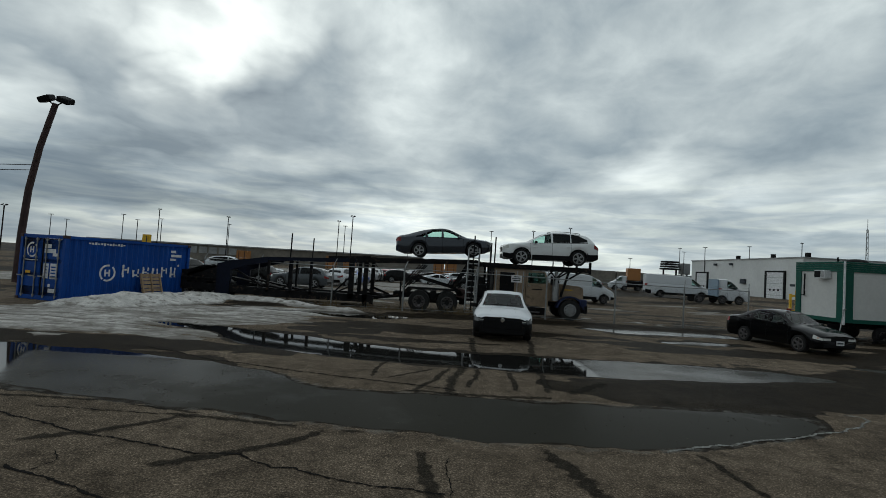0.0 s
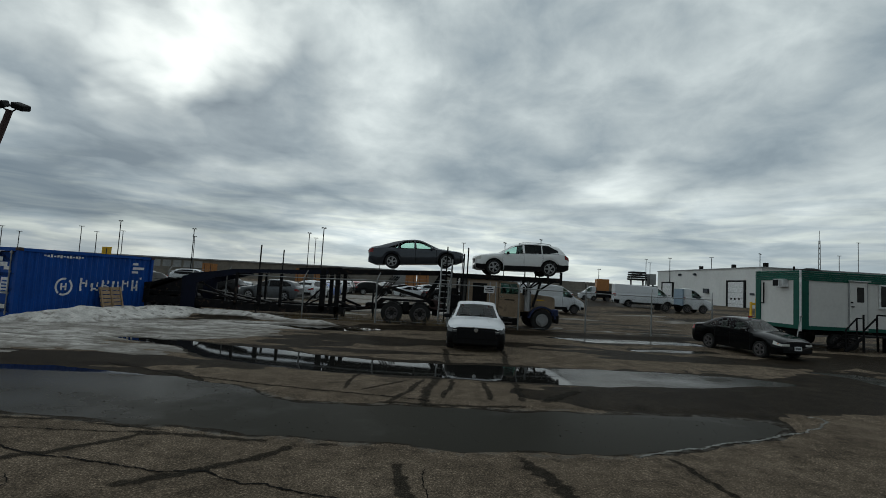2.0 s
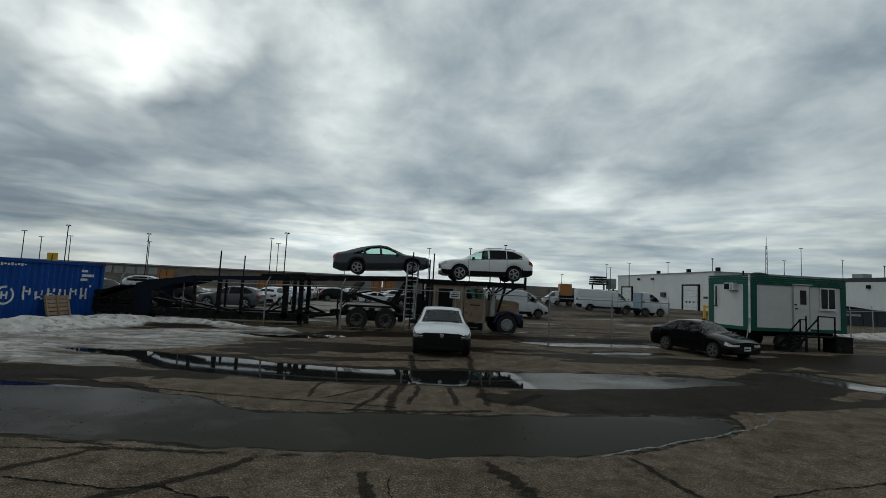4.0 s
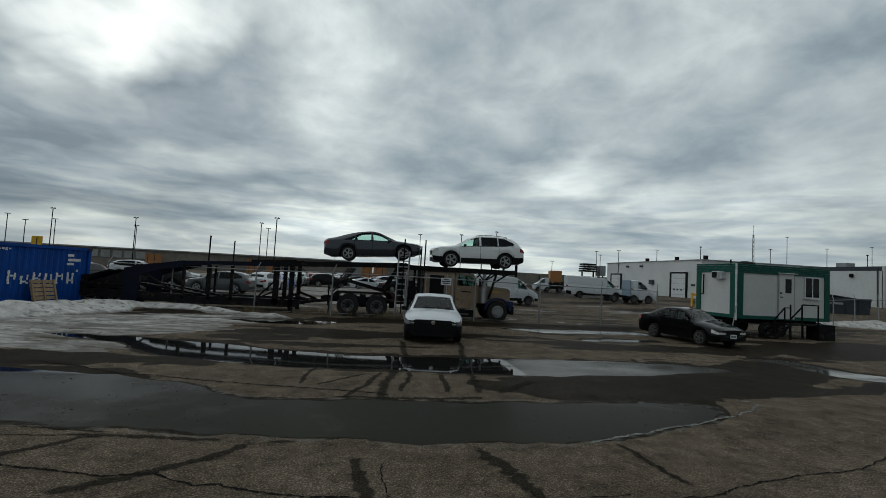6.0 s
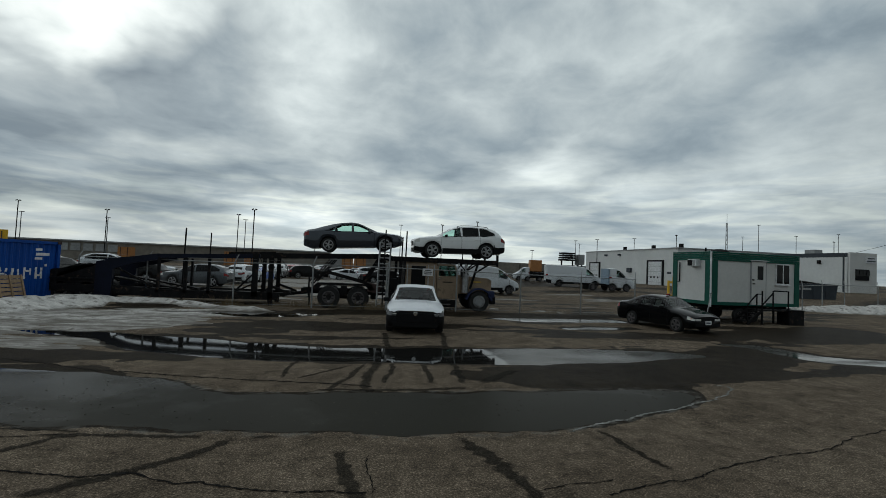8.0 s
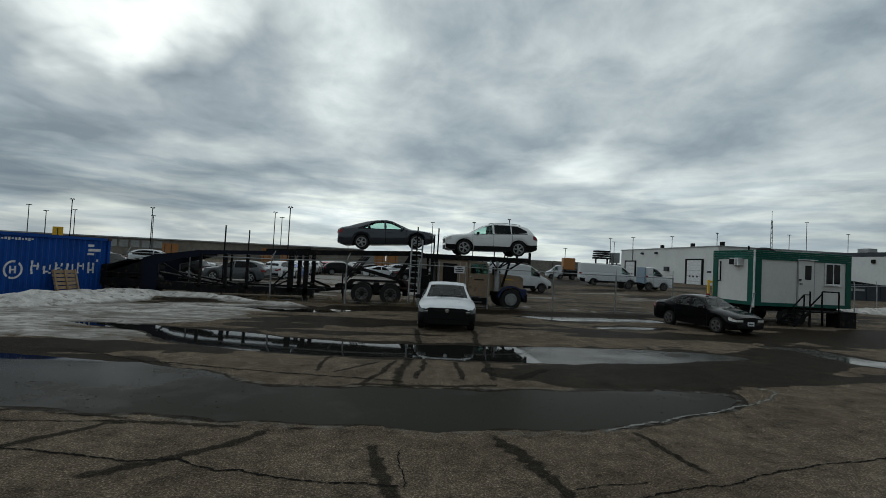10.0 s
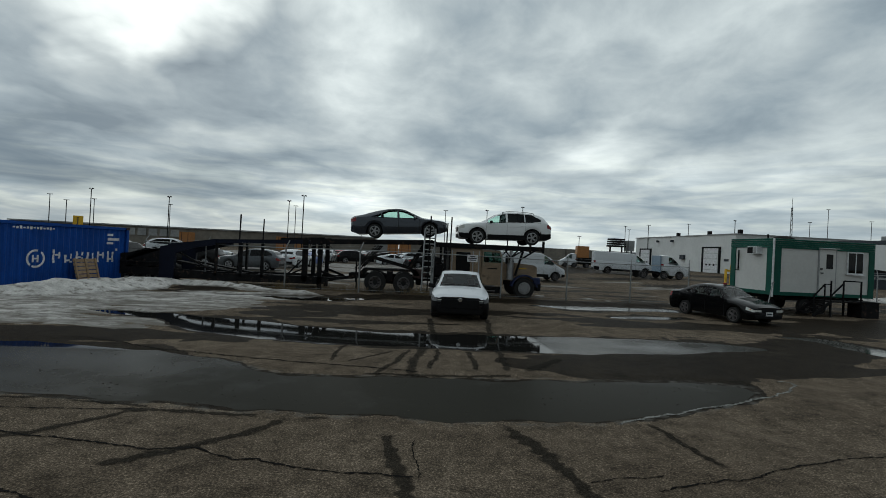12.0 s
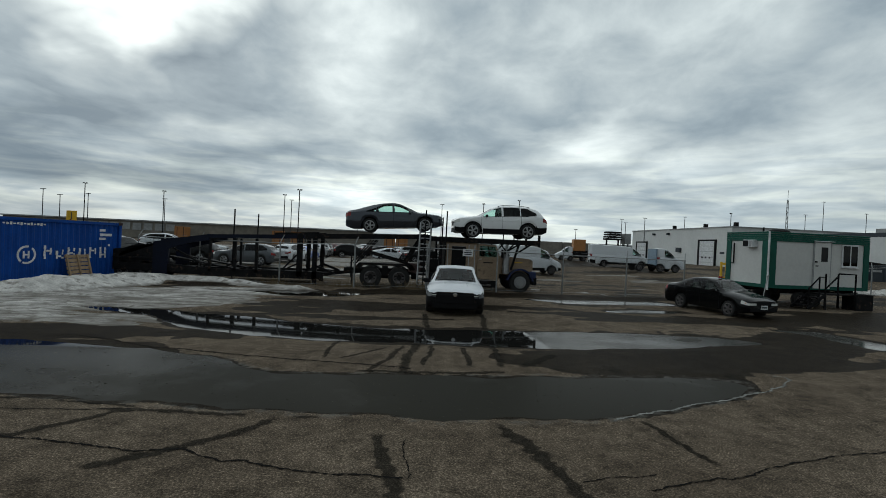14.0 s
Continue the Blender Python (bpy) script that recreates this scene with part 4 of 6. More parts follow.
    boxpart("grille", (xf - 0.008, 0, (nose_z + zs) / 2 + 0.10), (0.03, fw * 0.72, (nose_z - zs) * 0.42), face, root, bevel=0.008)
    boxpart("lower_bumper", (xf - 0.018, 0, zs + 0.06), (0.05, fw * 0.98, (nose_z - zs) * 0.36), face, root, bevel=0.01)
    for side in (1, -1):
        part("headlight", S.patch(0.0, 0.30, (4, 5), side), lamps, root, smooth=True)
        boxpart("headlight_face", (xf + 0.004, side * W * 0.30, nose_z - 0.10), (0.02, W * 0.17, 0.08), lamps, root, bevel=0.008)
        part("tail_light", S.patch(L - 0.26, L, (4, 5), side), "red_lens", root, smooth=True)
        boxpart("tail_light_face", (-xf - 0.004, side * W * 0.33, spec["belt"][-1][1] - 0.07), (0.02, W * 0.16, 0.12), "red_lens", root, bevel=0.008)
        bm = bmesh.new()
        mx = L / 2 - spec["side"][0][0] - 0.12
        mz = spec["belt"][3][1] + 0.06
        box(bm, (mx, side * (W / 2 + 0.07), mz), (0.10, 0.19, 0.13), (0, 0, side * 12), bevel=0.03)
        rod(bm, (mx, side * (W / 2 - 0.06), mz - 0.03), (mx, side * (W / 2 + 0.02), mz - 0.01), 0.02, 6)
        part("wing_mirror", bm, mirror or paint, root)
        for a, b in spec["side"][:2]:
            boxpart("door_handle", (L / 2 - b + 0.14, side * (W / 2 - 0.012), spec["belt"][3][1] - 0.10), (0.16, 0.03, 0.028), paint, root, bevel=0.006)
        gaps = [spec["side"][0][0] - 0.12, spec["side"][0][1] + 0.035] + ([spec["side"][1][1] + 0.03] if len(spec["side"]) > 1 else [])
        for gap in gaps:
            part("door_gap", S.seam(gap, side), "black", root)
        if clad:
            for (ax, az) in spec["axles"]:
                bm = bmesh.new()
                for k in range(14):
                    a0, a1 = [math.pi * (-0.06 + 1.12 * (k + d) / 14) for d in (0, 1)]
                    r0, r1 = spec["arch"] - 0.01, spec["arch"] + 0.045
                    pts = [(L / 2 - ax + r * math.cos(a), az + r * math.sin(a)) for r, a in ((r0, a0), (r1, a0), (r1, a1), (r0, a1))]
                    prism(bm, pts, side * (W / 2 - 0.05), side * (W / 2 + 0.008))
                part("arch_trim", bm, "black", root)
            boxpart("side_cladding", (-0.05, side * (W / 2 - 0.004), spec["sill"] + 0.13), (spec["axles"][1][0] - spec["axles"][0][0] - 0.80, 0.03, 0.24), "black", root, bevel=0.01)
            part("bumper_cladding", S.patch(L - 0.62, L, (2, 3), side, 0.004), "black", root, smooth=True)
            part("bumper_cladding", S.patch(0.0, 0.45, (2, 3), side, 0.004), "black", root, smooth=True)
    sgrid = L / 2 - S.x
    for side in (1, -1):
        # bright-edged black line under the windows
        bm = bmesh.new()
        ss = np.arange(spec["side"][0][0] - 0.05, spec["side"][-1][1] + 0.05, 0.12)
        pts = [(L / 2 - v, side * (np.interp(v, sgrid, S.y[6]) + 0.006), np.interp(v, sgrid, S.z[6]) + 0.012) for v in ss]
        for p, q in zip(pts, pts[1:]):
            bar(bm, p, q, 0.012, 0.024)
        part("window_trim", bm, "black", root)
        # crease pressed along the doors
        bm = bmesh.new()
        ss = np.arange(spec["axles"][0][0] + 0.4, min(spec["axles"][1][0] - 0.35, L - 0.4), 0.15)
        pts = [(L / 2 - v, side * (np.interp(v, sgrid, S.y[4]) + 0.001), np.interp(v, sgrid, S.z[4])) for v in ss]
        for p, q in zip(pts, pts[1:]):
            bar(bm, p, q, 0.010, 0.018)
        part("door_crease", bm, paint, root)
        if rails:
            bm = bmesh.new()
            ss = np.arange(2.2, 3.9, 0.2)
            pts = [(L / 2 - v, side * np.interp(v, sgrid, S.y[10]) * 0.96, np.interp(v, sgrid, S.z[11]) + 0.035) for v in ss]
            for p, q in zip(pts, pts[1:]):
                bar(bm, p, q, 0.03, 0.03)
            for p in (pts[0], pts[-1]):
                bar(bm, p, (p[0], p[1], p[2] - 0.06), 0.04, 0.03)
            part("roof_rail", bm, "alloy", root)
    boxpart("rear_bumper", (-xf + 0.01, 0, zs + 0.14), (0.05, fw * 1.05, 0.22), rest, root, bevel=0.015)
    return root, S


def plate(root, L, z, rear=False):
    b = boxpart("number_plate", ((-L / 2 - 0.02) if rear else (L / 2 + 0.03), 0, z), (0.012, 0.32, 0.15), "white_paint", root)
    boxpart("plate_bar", ((-L / 2 - 0.03) if rear else (L / 2 + 0.037), 0, z), (0.004, 0.24, 0.05), "dumpster", b)


# white sedan parked nose-on before the fence
jetta, _ = car("sedan", pose(2.34, 17.25, 0.02, 0, 0, -97) @ Matrix.Diagonal((1.02, 1.05, 1.04, 1)), SEDAN, "car_white", "white compact sedan with a black grille, parked on wet asphalt", step=0.05, dark_front=0.70, mirror="black", lamps="lamp_dark", glass="glass_mid")
bm = bmesh.new()
lathe(bm, [(0.062, 0.0), (0.062, 0.012), (0.05, 0.014)], 24, pose(2.372, 0, 0.66, 0, 0, -90))
part("badge", bm, "chrome", jetta, "round chrome badge")
bm = bmesh.new()
box(bm, (2.35, 0, 0.53), (0.05, 1.18, 0.30), bevel=0.03)
box(bm, (2.33, 0, 0.33), (0.07, 1.34, 0.20), bevel=0.03)
part("front_fascia", bm, "black", jetta, "black honeycomb front fascia")
bm = bmesh.new()
box(bm, (2.372, 0, 0.735), (0.012, 1.1, 0.014))
part("grille_strip", bm, "chrome", jetta)
boxpart("hood_crease", (1.75, 0.36, 0.955), (0.75, 0.012, 0.012), "car_white", jetta, rot=(0, 8, 4))
boxpart("hood_crease", (1.75, -0.36, 0.955), (0.75, 0.012, 0.012), "car_white", jetta, rot=(0, 8, -4))
for side in (1, -1):
    boxpart("wiper", (1.10, side * 0.25, 1.035), (0.03, 0.55, 0.02), "black", jetta, rot=(0, 0, 8))
    boxpart("lamp_strip", (2.365, side * 0.56, 0.645), (0.012, 0.26, 0.018), "lamp", jetta)
for side in (1, -1):
    bm = bmesh.new()
    box(bm, (2.345, side * 0.58, 0.40), (0.03, 0.16, 0.20), (0, 0, -side * 6), bevel=0.01)
    part("air_intake", bm, "dark_steel", jetta)

# black older sedan
old, _ = car("sedan", pose(13.45, 18.4, 0.02, 0, 0, -80), OLD_SEDAN, "car_black", "black older sedan with dull alloy wheels and splashed doors", rim="old_alloy", step=0.05)
plate(old, 4.24, 0.45)
for side in (1, -1):
    boxpart("turn_signal", (2.02, side * 0.72, 0.58), (0.10, 0.06, 0.08), "amber", old, rot=(0, 0, -side * 45), bevel=0.02)
boxpart("roof_beacon", (0.15, 0, 1.43), (0.12, 0.12, 0.08), "red_lens", old, bevel=0.02)

# vehicles on the upper deck of the car carrier
deck_sedan, _ = car("sedan", pose(0.06, 24.1, 2.79, 0, -3.4, 0), SEDAN, "car_grey", "dark grey sedan chained on the carrier's upper deck", step=0.05, lamps="lamp_dark")
# the SUV's paint is raised in place of side light
deck_suv, _ = car("suv", pose(5.35, 24.1, 2.70, 0, 1.0, 180), SUV, "suv_white_lifted", "white sport utility vehicle on the carrier's front deck", step=0.05, rear_glass="glass", clad=True, lamps="lamp", rails=True, mirror="black")

# ---- car carrier: tractor and trailer ----
carrier = thing("car_carrier", pose(0, 24.6, 0), "tan conventional tractor with a black steel car-carrier frame", "truck")


def deck_z(x):
    """Height of the upper runways along the carrier."""
    return np.interp(x, [-13.2, -4, -1.4, 1.55, 2.0, 4.0, 7.2], [1.92, 2.52, 2.60, 2.78, 2.66, 2.62, 2.68])


# cab and sleeper
bm = bmesh.new()
box(bm, (3.55, 0, 1.45), (1.62, 2.3, 1.95), bevel=0.07)
sleeper = part("sleeper", bm, "tan", carrier, "tan sleeper box with a dark side panel")
sleeper.location.x = -0.14
boxpart("side_panel", (3.42, -1.16, 1.70), (0.72, 0.03, 1.05), "black", sleeper, bevel=0.01)
for px_ in (2.86, 3.92, 4.22):
    boxpart("trim_strip", (px_, -1.165, 1.45), (0.05, 0.02, 1.7), "alloy", sleeper)
bm = bmesh.new()
prism(bm, [(4.38, 0.62), (5.50, 0.62), (5.52, 1.55), (5.46, 1.76), (4.38, 1.76)], -1.1, 1.1)
prism(bm, [(4.38, 2.28), (5.32, 2.28), (5.30, 2.36), (4.38, 2.40)], -1.1, 1.1)
for y in (-1.06, 1.06):
    bar(bm, (4.42, y, 1.74), (4.42, y, 2.30), 0.08, 0.10)
    bar(bm, (5.47, y, 1.74), (5.31, y, 2.30), 0.08, 0.07)
cab = part("cab", bm, "tan", carrier)
cab.location.x = -0.14
boxpart("cab_door", (4.92, -1.105, 1.18), (0.98, 0.02, 1.10), "tan", cab, bevel=0.008)
boxpart("door_handle", (4.52, -1.125, 1.62), (0.16, 0.03, 0.04), "chrome", cab)
for y in (-1.07, 1.07):
    bm = bmesh.new()
    prism(bm, [(4.46, 1.76), (5.44, 1.76), (5.30, 2.29), (4.46, 2.29)], y - 0.004, y + 0.004)
    part("door_window", bm, "glass_clear", cab)
member_seat = boxpart("seat", (4.75, -0.5, 1.75), (0.16, 0.5, 0.6), "black", cab, bevel=0.05)
boxpart("door_lettering", (4.93, -1.118, 1.46), (0.50, 0.006, 0.055), "dark_steel", cab)
bm = bmesh.new()
box(bm, (5.40, 0, 2.02), (0.012, 2.0, 0.54), (0, -16, 0))
part("windscreen", bm, "glass_clear", cab)
bm = bmesh.new()
prism(bm, [(5.37, 0.9), (7.05, 0.85), (7.16, 1.0), (7.14, 1.62), (6.95, 1.72), (5.37, 1.84)], -0.92, 0.92)
hood = part("hood", bm, "tan", carrier, "tan engine hood")
boxpart("hood_lettering", (6.35, -0.925, 1.52), (0.5, 0.006, 0.05), "yellow", hood)
bm = bmesh.new()
for k in range(11):
    a0, a1 = math.pi * (0.04 + 0.92 * k / 11), math.pi * (0.04 + 0.92 * (k + 1) / 11)
    for r0, r1 in ((0.62, 0.70),):
        pts = [(6.46 + r * math.cos(a), 0.53 + r * math.sin(a)) for r, a in ((r0, a0), (r1, a0), (r1, a1), (r0, a1))]
        prism(bm, pts, -1.24, -0.80)
fend = part("front_fender", bm, "truck_blue", carrier, "dark blue wheel arch")
fend2 = new("front_fender", fend.data)
fend2.parent, fend2.location = carrier, (0, 2.04, 0)
boxpart("front_bumper", (7.20, 0, 0.62), (0.22, 2.45, 0.42), "black", carrier, bevel=0.04)
boxpart("fender_flank", (7.10, -1.10, 0.92), (0.34, 0.28, 0.36), "truck_blue", carrier, bevel=0.06)
bm = bmesh.new()
rod(bm, (5.72, -1.05, 0.95), (5.72, -1.05, 2.1), 0.17, 16)
rod(bm, (5.72, -1.05, 2.1), (5.72, -1.05, 2.5), 0.06, 10)
part("air_cleaner", bm, "alloy", carrier, "round dull metal air cleaner")
bm = bmesh.new()
box(bm, (3.3, -1.0, 0.42), (0.9, 0.5, 0.50), bevel=0.12)
part("fuel_tank", bm, "old_alloy", carrier)
for sx in (4.3, 4.75):
    for sz in (0.34, 0.58):
        boxpart("cab_step", (sx, -1.05, sz), (0.42, 0.35, 0.05), "old_alloy", carrier)
boxpart("wing_mirror", (5.45, -1.32, 1.95), (0.08, 0.2, 0.42), "black", carrier, bevel=0.02)
for cx, cr in ((-1.04, "old_alloy"), (0.36, "old_alloy"), (6.46, "alloy")):
    for side in (1, -1):
        if cr == "alloy":
            wheel(carrier, (cx, side * 1.05, 0.53), 0.53, 0.30, side, cr, 10, rim_r=0.56, hub=0.45, seg=32)
        else:
            wheel(carrier, (cx, side * 0.95, 0.53), 0.53, 0.52, side, cr, 8, rim_r=0.56, hub=0.3, seg=32, dish=0.6)
bm = bmesh.new()
for side in (-0.42, 0.42):
    box(bm, (2.0, side, 0.78), (8.8, 0.10, 0.26))
for x in (-1.9, -0.3, 1.2, 2.4):
    box(bm, (x, 0, 0.78), (0.12, 0.84, 0.2))
part("chassis", bm, "dark_steel", carrier)
bm = bmesh.new()
prism(bm, [(-1.85, 0.95), (-1.6, 1.22), (0.95, 1.22), (1.15, 0.95), (0.9, 0.9), (0.7, 1.12), (-1.35, 1.12), (-1.6, 0.9)], -1.22, -0.70)
box(bm, (-0.34, -1.2, 0.86), (0.30, 0.06, 0.5), bevel=0.02)
part("mudguard", bm, "dark_steel", carrier)
bm = bmesh.new()
box(bm, (1.12, -1.08, 1.02), (0.62, 0.28, 0.46), (0, 12, 0), bevel=0.05)
part("tool_locker", bm, "rust", carrier, "rusty tan locker behind the drive wheels")


def member(name, segs, w, h, parent, material="dark_steel"):
    bm = bmesh.new()
    for p, q in segs:
        bar(bm, p, q, w, h)
    return part(name, bm, material, parent)


# upper runways in two halves, each with its cross members
for side in (-1, 1):
    xs = [-4.2, -1.4, 1.6]
    for ya in (0.45, 1.05):
        member("runway", [((a, side * ya, deck_z(a) - 0.07), (b, side * ya, deck_z(b) - 0.07)) for a, b in zip(xs, xs[1:])], 0.36, 0.10, carrier)
    xs = [2.0, 4.0, 7.35]
    for ya in (0.45, 1.05):
        member("runway", [((a, side * ya, deck_z(a) - 0.07), (b, side * ya, deck_z(b) - 0.07)) for a, b in zip(xs, xs[1:])], 0.36, 0.10, carrier)
    member("side_rail", [((a, side * 1.24, deck_z(a) - 0.12), (b, side * 1.24, deck_z(b) - 0.14)) for a, b in ((-4.2, 1.6), (1.6, 2.0), (2.0, 7.35))], 0.06, 0.22, carrier)
for x in (-4.1, -2.6, -1.2, 0.2, 1.5, 2.1, 3.6, 5.2, 6.4, 7.3):
    member("cross_member", [((x, -1.22, deck_z(x) - 0.16), (x, 1.22, deck_z(x) - 0.16))], 0.09, 0.12, carrier)
for side in (-1.18, 1.18):
    # slanted lift arms and braces
    for k in range(3):
        x = -2.02 + 0.13 * k
        member("lift_arm", [((x, side, 1.18), (x + 0.95, side, 2.34))], 0.05, 0.06, carrier)
    member("lift_arm", [((0.62, side, 1.25), (1.45, side, 2.62))], 0.10, 0.13, carrier)
    member("brace", [((-1.3, side, 1.75), (0.85, side, 1.22))], 0.08, 0.10, carrier)
    member("post", [((1.55, side, 0.7), (1.55, side, 2.70))], 0.12, 0.14, carrier)
    member("post", [((2.35, side, 0.8), (2.35, side, 2.60))], 0.10, 0.12, carrier)
    member("post", [((-1.98, side, 0.5), (-1.98, side, 1.60))], 0.07, 0.07, carrier)
    member("front_strut", [((5.95, side, 1.15), (6.35, side, 2.55))], 0.09, 0.10, carrier)
    member("front_strut", [((5.60, side, 1.95), (6.15, side, 2.55))], 0.06, 0.07, carrier)
    member("front_strut", [((6.20, side, 1.98), (7.15, side, 2.60))], 0.06, 0.08, carrier)
    member("front_strut", [((5.3, side, 2.52), (5.85, side, 1.85))], 0.05, 0.06, carrier)
    member("deck_stanchion", [((6.05, side, 2.6), (6.05, side, 3.65))], 0.05, 0.05, carrier)
    member("deck_hook", [((7.35, side, 2.35), (7.35, side, 2.95))], 0.12, 0.10, carrier)

boxpart("battery_box", (2.05, -1.05, 0.62), (0.7, 0.4, 0.5), "black", carrier, bevel=0.03)
boxpart("hydraulic_tank", (2.0, -1.0, 1.25), (0.55, 0.45, 0.6), "dark_steel", carrier, bevel=0.06)
boxpart("valve_bank", (1.95, -1.05, 1.75), (0.35, 0.3, 0.3), "dark_steel", carrier, bevel=0.02)
boxpart("head_rack", (2.62, 0, 1.7), (0.08, 2.2, 1.7), "dark_steel", carrier)
for y in (-0.6, 0.0, 0.6):
    member("air_line", [((2.1, y, 1.2), (1.7, y, 1.5)), ((1.7, y, 1.5), (1.3, y, 1.1)), ((1.3, y, 1.1), (0.9, y, 1.2))], 0.04, 0.04, carrier, "black")
boxpart("cab_skirt", (4.0, -1.0, 0.38), (2.6, 0.08, 0.36), "dark_steel", carrier)
boxpart("mud_flap", (-1.95, -0.95, 0.45), (0.03, 0.6, 0.7), "black", carrier)
for x in (-0.34, 1.15):
    boxpart("spring_hanger", (x, -0.6, 0.6), (0.35, 0.2, 0.3), "dark_steel", carrier, bevel=0.03)

# trailer behind: low deck, side posts, sloping upper deck
trailer = thing("car_carrier_trailer", pose(-8.5, 24.9, 0), "empty black and navy car-carrier trailer with a sloping deck", "trailer")


def tx(x, y, z):
    return (x + 8.5, y, z)


for side in (-1.2, 1.2):
    member("lower_rail", [(tx(-13.4, side, 0.62), tx(-10.5, side, 0.60)), (tx(-10.5, side, 0.60), tx(-8.7, side, 0.46)), (tx(-8.7, side, 0.46), tx(-3.4, side, 0.48))], 0.12, 0.36, trailer)
    member("upper_rail", [(tx(-10.9, side, 1.86), tx(-9.7, side, 2.02)), (tx(-9.7, side, 2.02), tx(-8.7, side, 2.18)), (tx(-8.7, side, 2.18), tx(-4.3, side, 2.36))], 0.10, 0.18, trailer, "navy")
    member("upper_chord", [(tx(-5.7, side, 2.44), tx(-3.6, side, 2.56))], 0.10, 0.10, trailer)
for x, z0, z1, w in ((-8.68, 0.5, 2.1, 0.12), (-7.53, 0.5, 2.15, 0.13), (-6.53, 0.5, 2.2, 0.13), (-4.5, 0.4, 2.5, 0.27), (-3.78, 0.25, 2.55, 0.22)):
    member("side_post", [(tx(x, -1.2, z0), tx(x, -1.2, z1))], 0.12, w, trailer)
for x, z0, z1, w in ((-8.0, 0.5, 2.1, 0.10), (-4.5, 0.4, 2.5, 0.2), (-3.78, 0.25, 2.55, 0.2)):
    member("side_post", [(tx(x, 1.2, z0), tx(x, 1.2, z1))], 0.12, w, trailer)
for side in (-1.2, 1.2):
    member("foot_brace", [(tx(-3.75, side, 0.95), tx(-2.85, side, 0.62))], 0.08, 0.12, trailer)
    member("foot_brace", [(tx(-3.75, side, 0.92), tx(-4.25, side, 0.60))], 0.08, 0.10, trailer)
    member("base_plate", [(tx(-4.3, side, 0.62), tx(-2.8, side, 0.60))], 0.10, 0.08, trailer)
    member("hydraulic_hose", [(tx(-3.75, side, 2.3), tx(-3.35, side, 1.9)), (tx(-3.35, side, 1.9), tx(-3.3, side, 1.45)), (tx(-3.3, side, 1.45), tx(-3.7, side, 1.2))], 0.03, 0.03, trailer)
    member("hydraulic_hose", [(tx(-4.3, side, 2.3), tx(-4.05, side, 1.6)), (tx(-4.05, side, 1.6), tx(-4.2, side, 0.9))], 0.03, 0.03, trailer)
member("ramp", [(tx(-10.6, -0.75, 1.12), tx(-7.5, -0.75, 0.62))], 0.5, 0.07, trailer)
member("ramp", [(tx(-10.6, 0.75, 1.12), tx(-7.5, 0.75, 0.62))], 0.5, 0.07, trailer)
member("ramp_strut", [(tx(-10.4, -1.15, 1.55), tx(-8.9, -1.15, 0.75))], 0.06, 0.08, trailer)
member("lift_cylinder", [(tx(-5.3, -1.1, 0.75), tx(-4.6, -1.1, 1.5))], 0.07, 0.07, trailer)
# gooseneck: an upright navy housing with a wedge running into the upper rail
bm = bmesh.new()
prism(bm, [(-2.74, 0.28), (-2.08, 0.28), (-2.05, 1.5), (-1.25, 1.80), (-0.22, 2.00), (-0.22, 2.28), (-1.25, 2.10), (-2.1, 1.95), (-2.74, 1.80)], -1.28, -1.08)
part("gooseneck_housing", bm, "navy", trailer, "navy upright gooseneck housing")
bm = bmesh.new()
prism(bm, [(-2.74, 0.28), (-2.08, 0.28), (-2.05, 1.5), (-0.22, 2.00), (-0.22, 2.28), (-2.1, 1.95), (-2.74, 1.80)], 1.08, 1.28)
part("gooseneck_housing", bm, "navy", trailer, "navy upright gooseneck housing")
# rear of the trailer with its lockers, wheels and folded ramps
bm = bmesh.new()
prism(bm, [(-4.6, 0.75), (-2.74, 0.75), (-2.74, 1.62), (-3.4, 1.70), (-4.1, 1.45), (-4.6, 1.40)], -1.2, -1.05)
part("side_plate", bm, "dark_steel", trailer)
for k in range(5):
    member("folded_ramp", [(tx(-13.0 + 0.16 * k, -1.0, 1.0 + 0.12 * k), tx(-11.4 + 0.10 * k, -1.0, 1.62 + 0.03 * k))], 0.4, 0.05, trailer)
for ya in (-0.75, 0.75):
    member("upper_runway", [(tx(-10.6, ya, 1.86), tx(-8.7, ya, 2.14)), (tx(-8.7, ya, 2.14), tx(-4.2, ya, 2.34))], 0.5, 0.06, trailer)
    member("lower_runway", [(tx(-13.4, ya, 0.62), tx(-3.4, ya, 0.50))], 0.5, 0.06, trailer)
bm = bmesh.new()
box(bm, tx(-8.5, 0, 0.40), (9.4, 2.2, 0.16))
part("low_deck", bm, "dark_steel", trailer)
for x in (-12.6, -11.6):
    for side in (1, -1):
        wheel(trailer, tx(x, side * 0.95, 0.45), 0.45, 0.5, side, "old_alloy", 8, rim_r=0.56, hub=0.3, dish=0.6)
boxpart("tool_locker", tx(-13.2, -1.0, 1.05), (0.9, 0.5, 0.7), "dark_steel", trailer, bevel=0.03)
boxpart("wheel_guard", tx(-12.1, -1.05, 1.02), (2.2, 0.45, 0.08), "dark_steel", trailer, bevel=0.02)
for k, x in enumerate((-10.2, -8.2, -7.0, -5.4)):
    member("deck_brace", [(tx(x, -1.15, 0.62), tx(x + 0.8, -1.15, 0.92 + 0.1 * (k % 2)))], 0.06, 0.07, trailer)
member("hitch_tongue", [(tx(-3.4, 0, 0.5), tx(-1.7, 0, 0.72))], 0.2, 0.16, trailer)
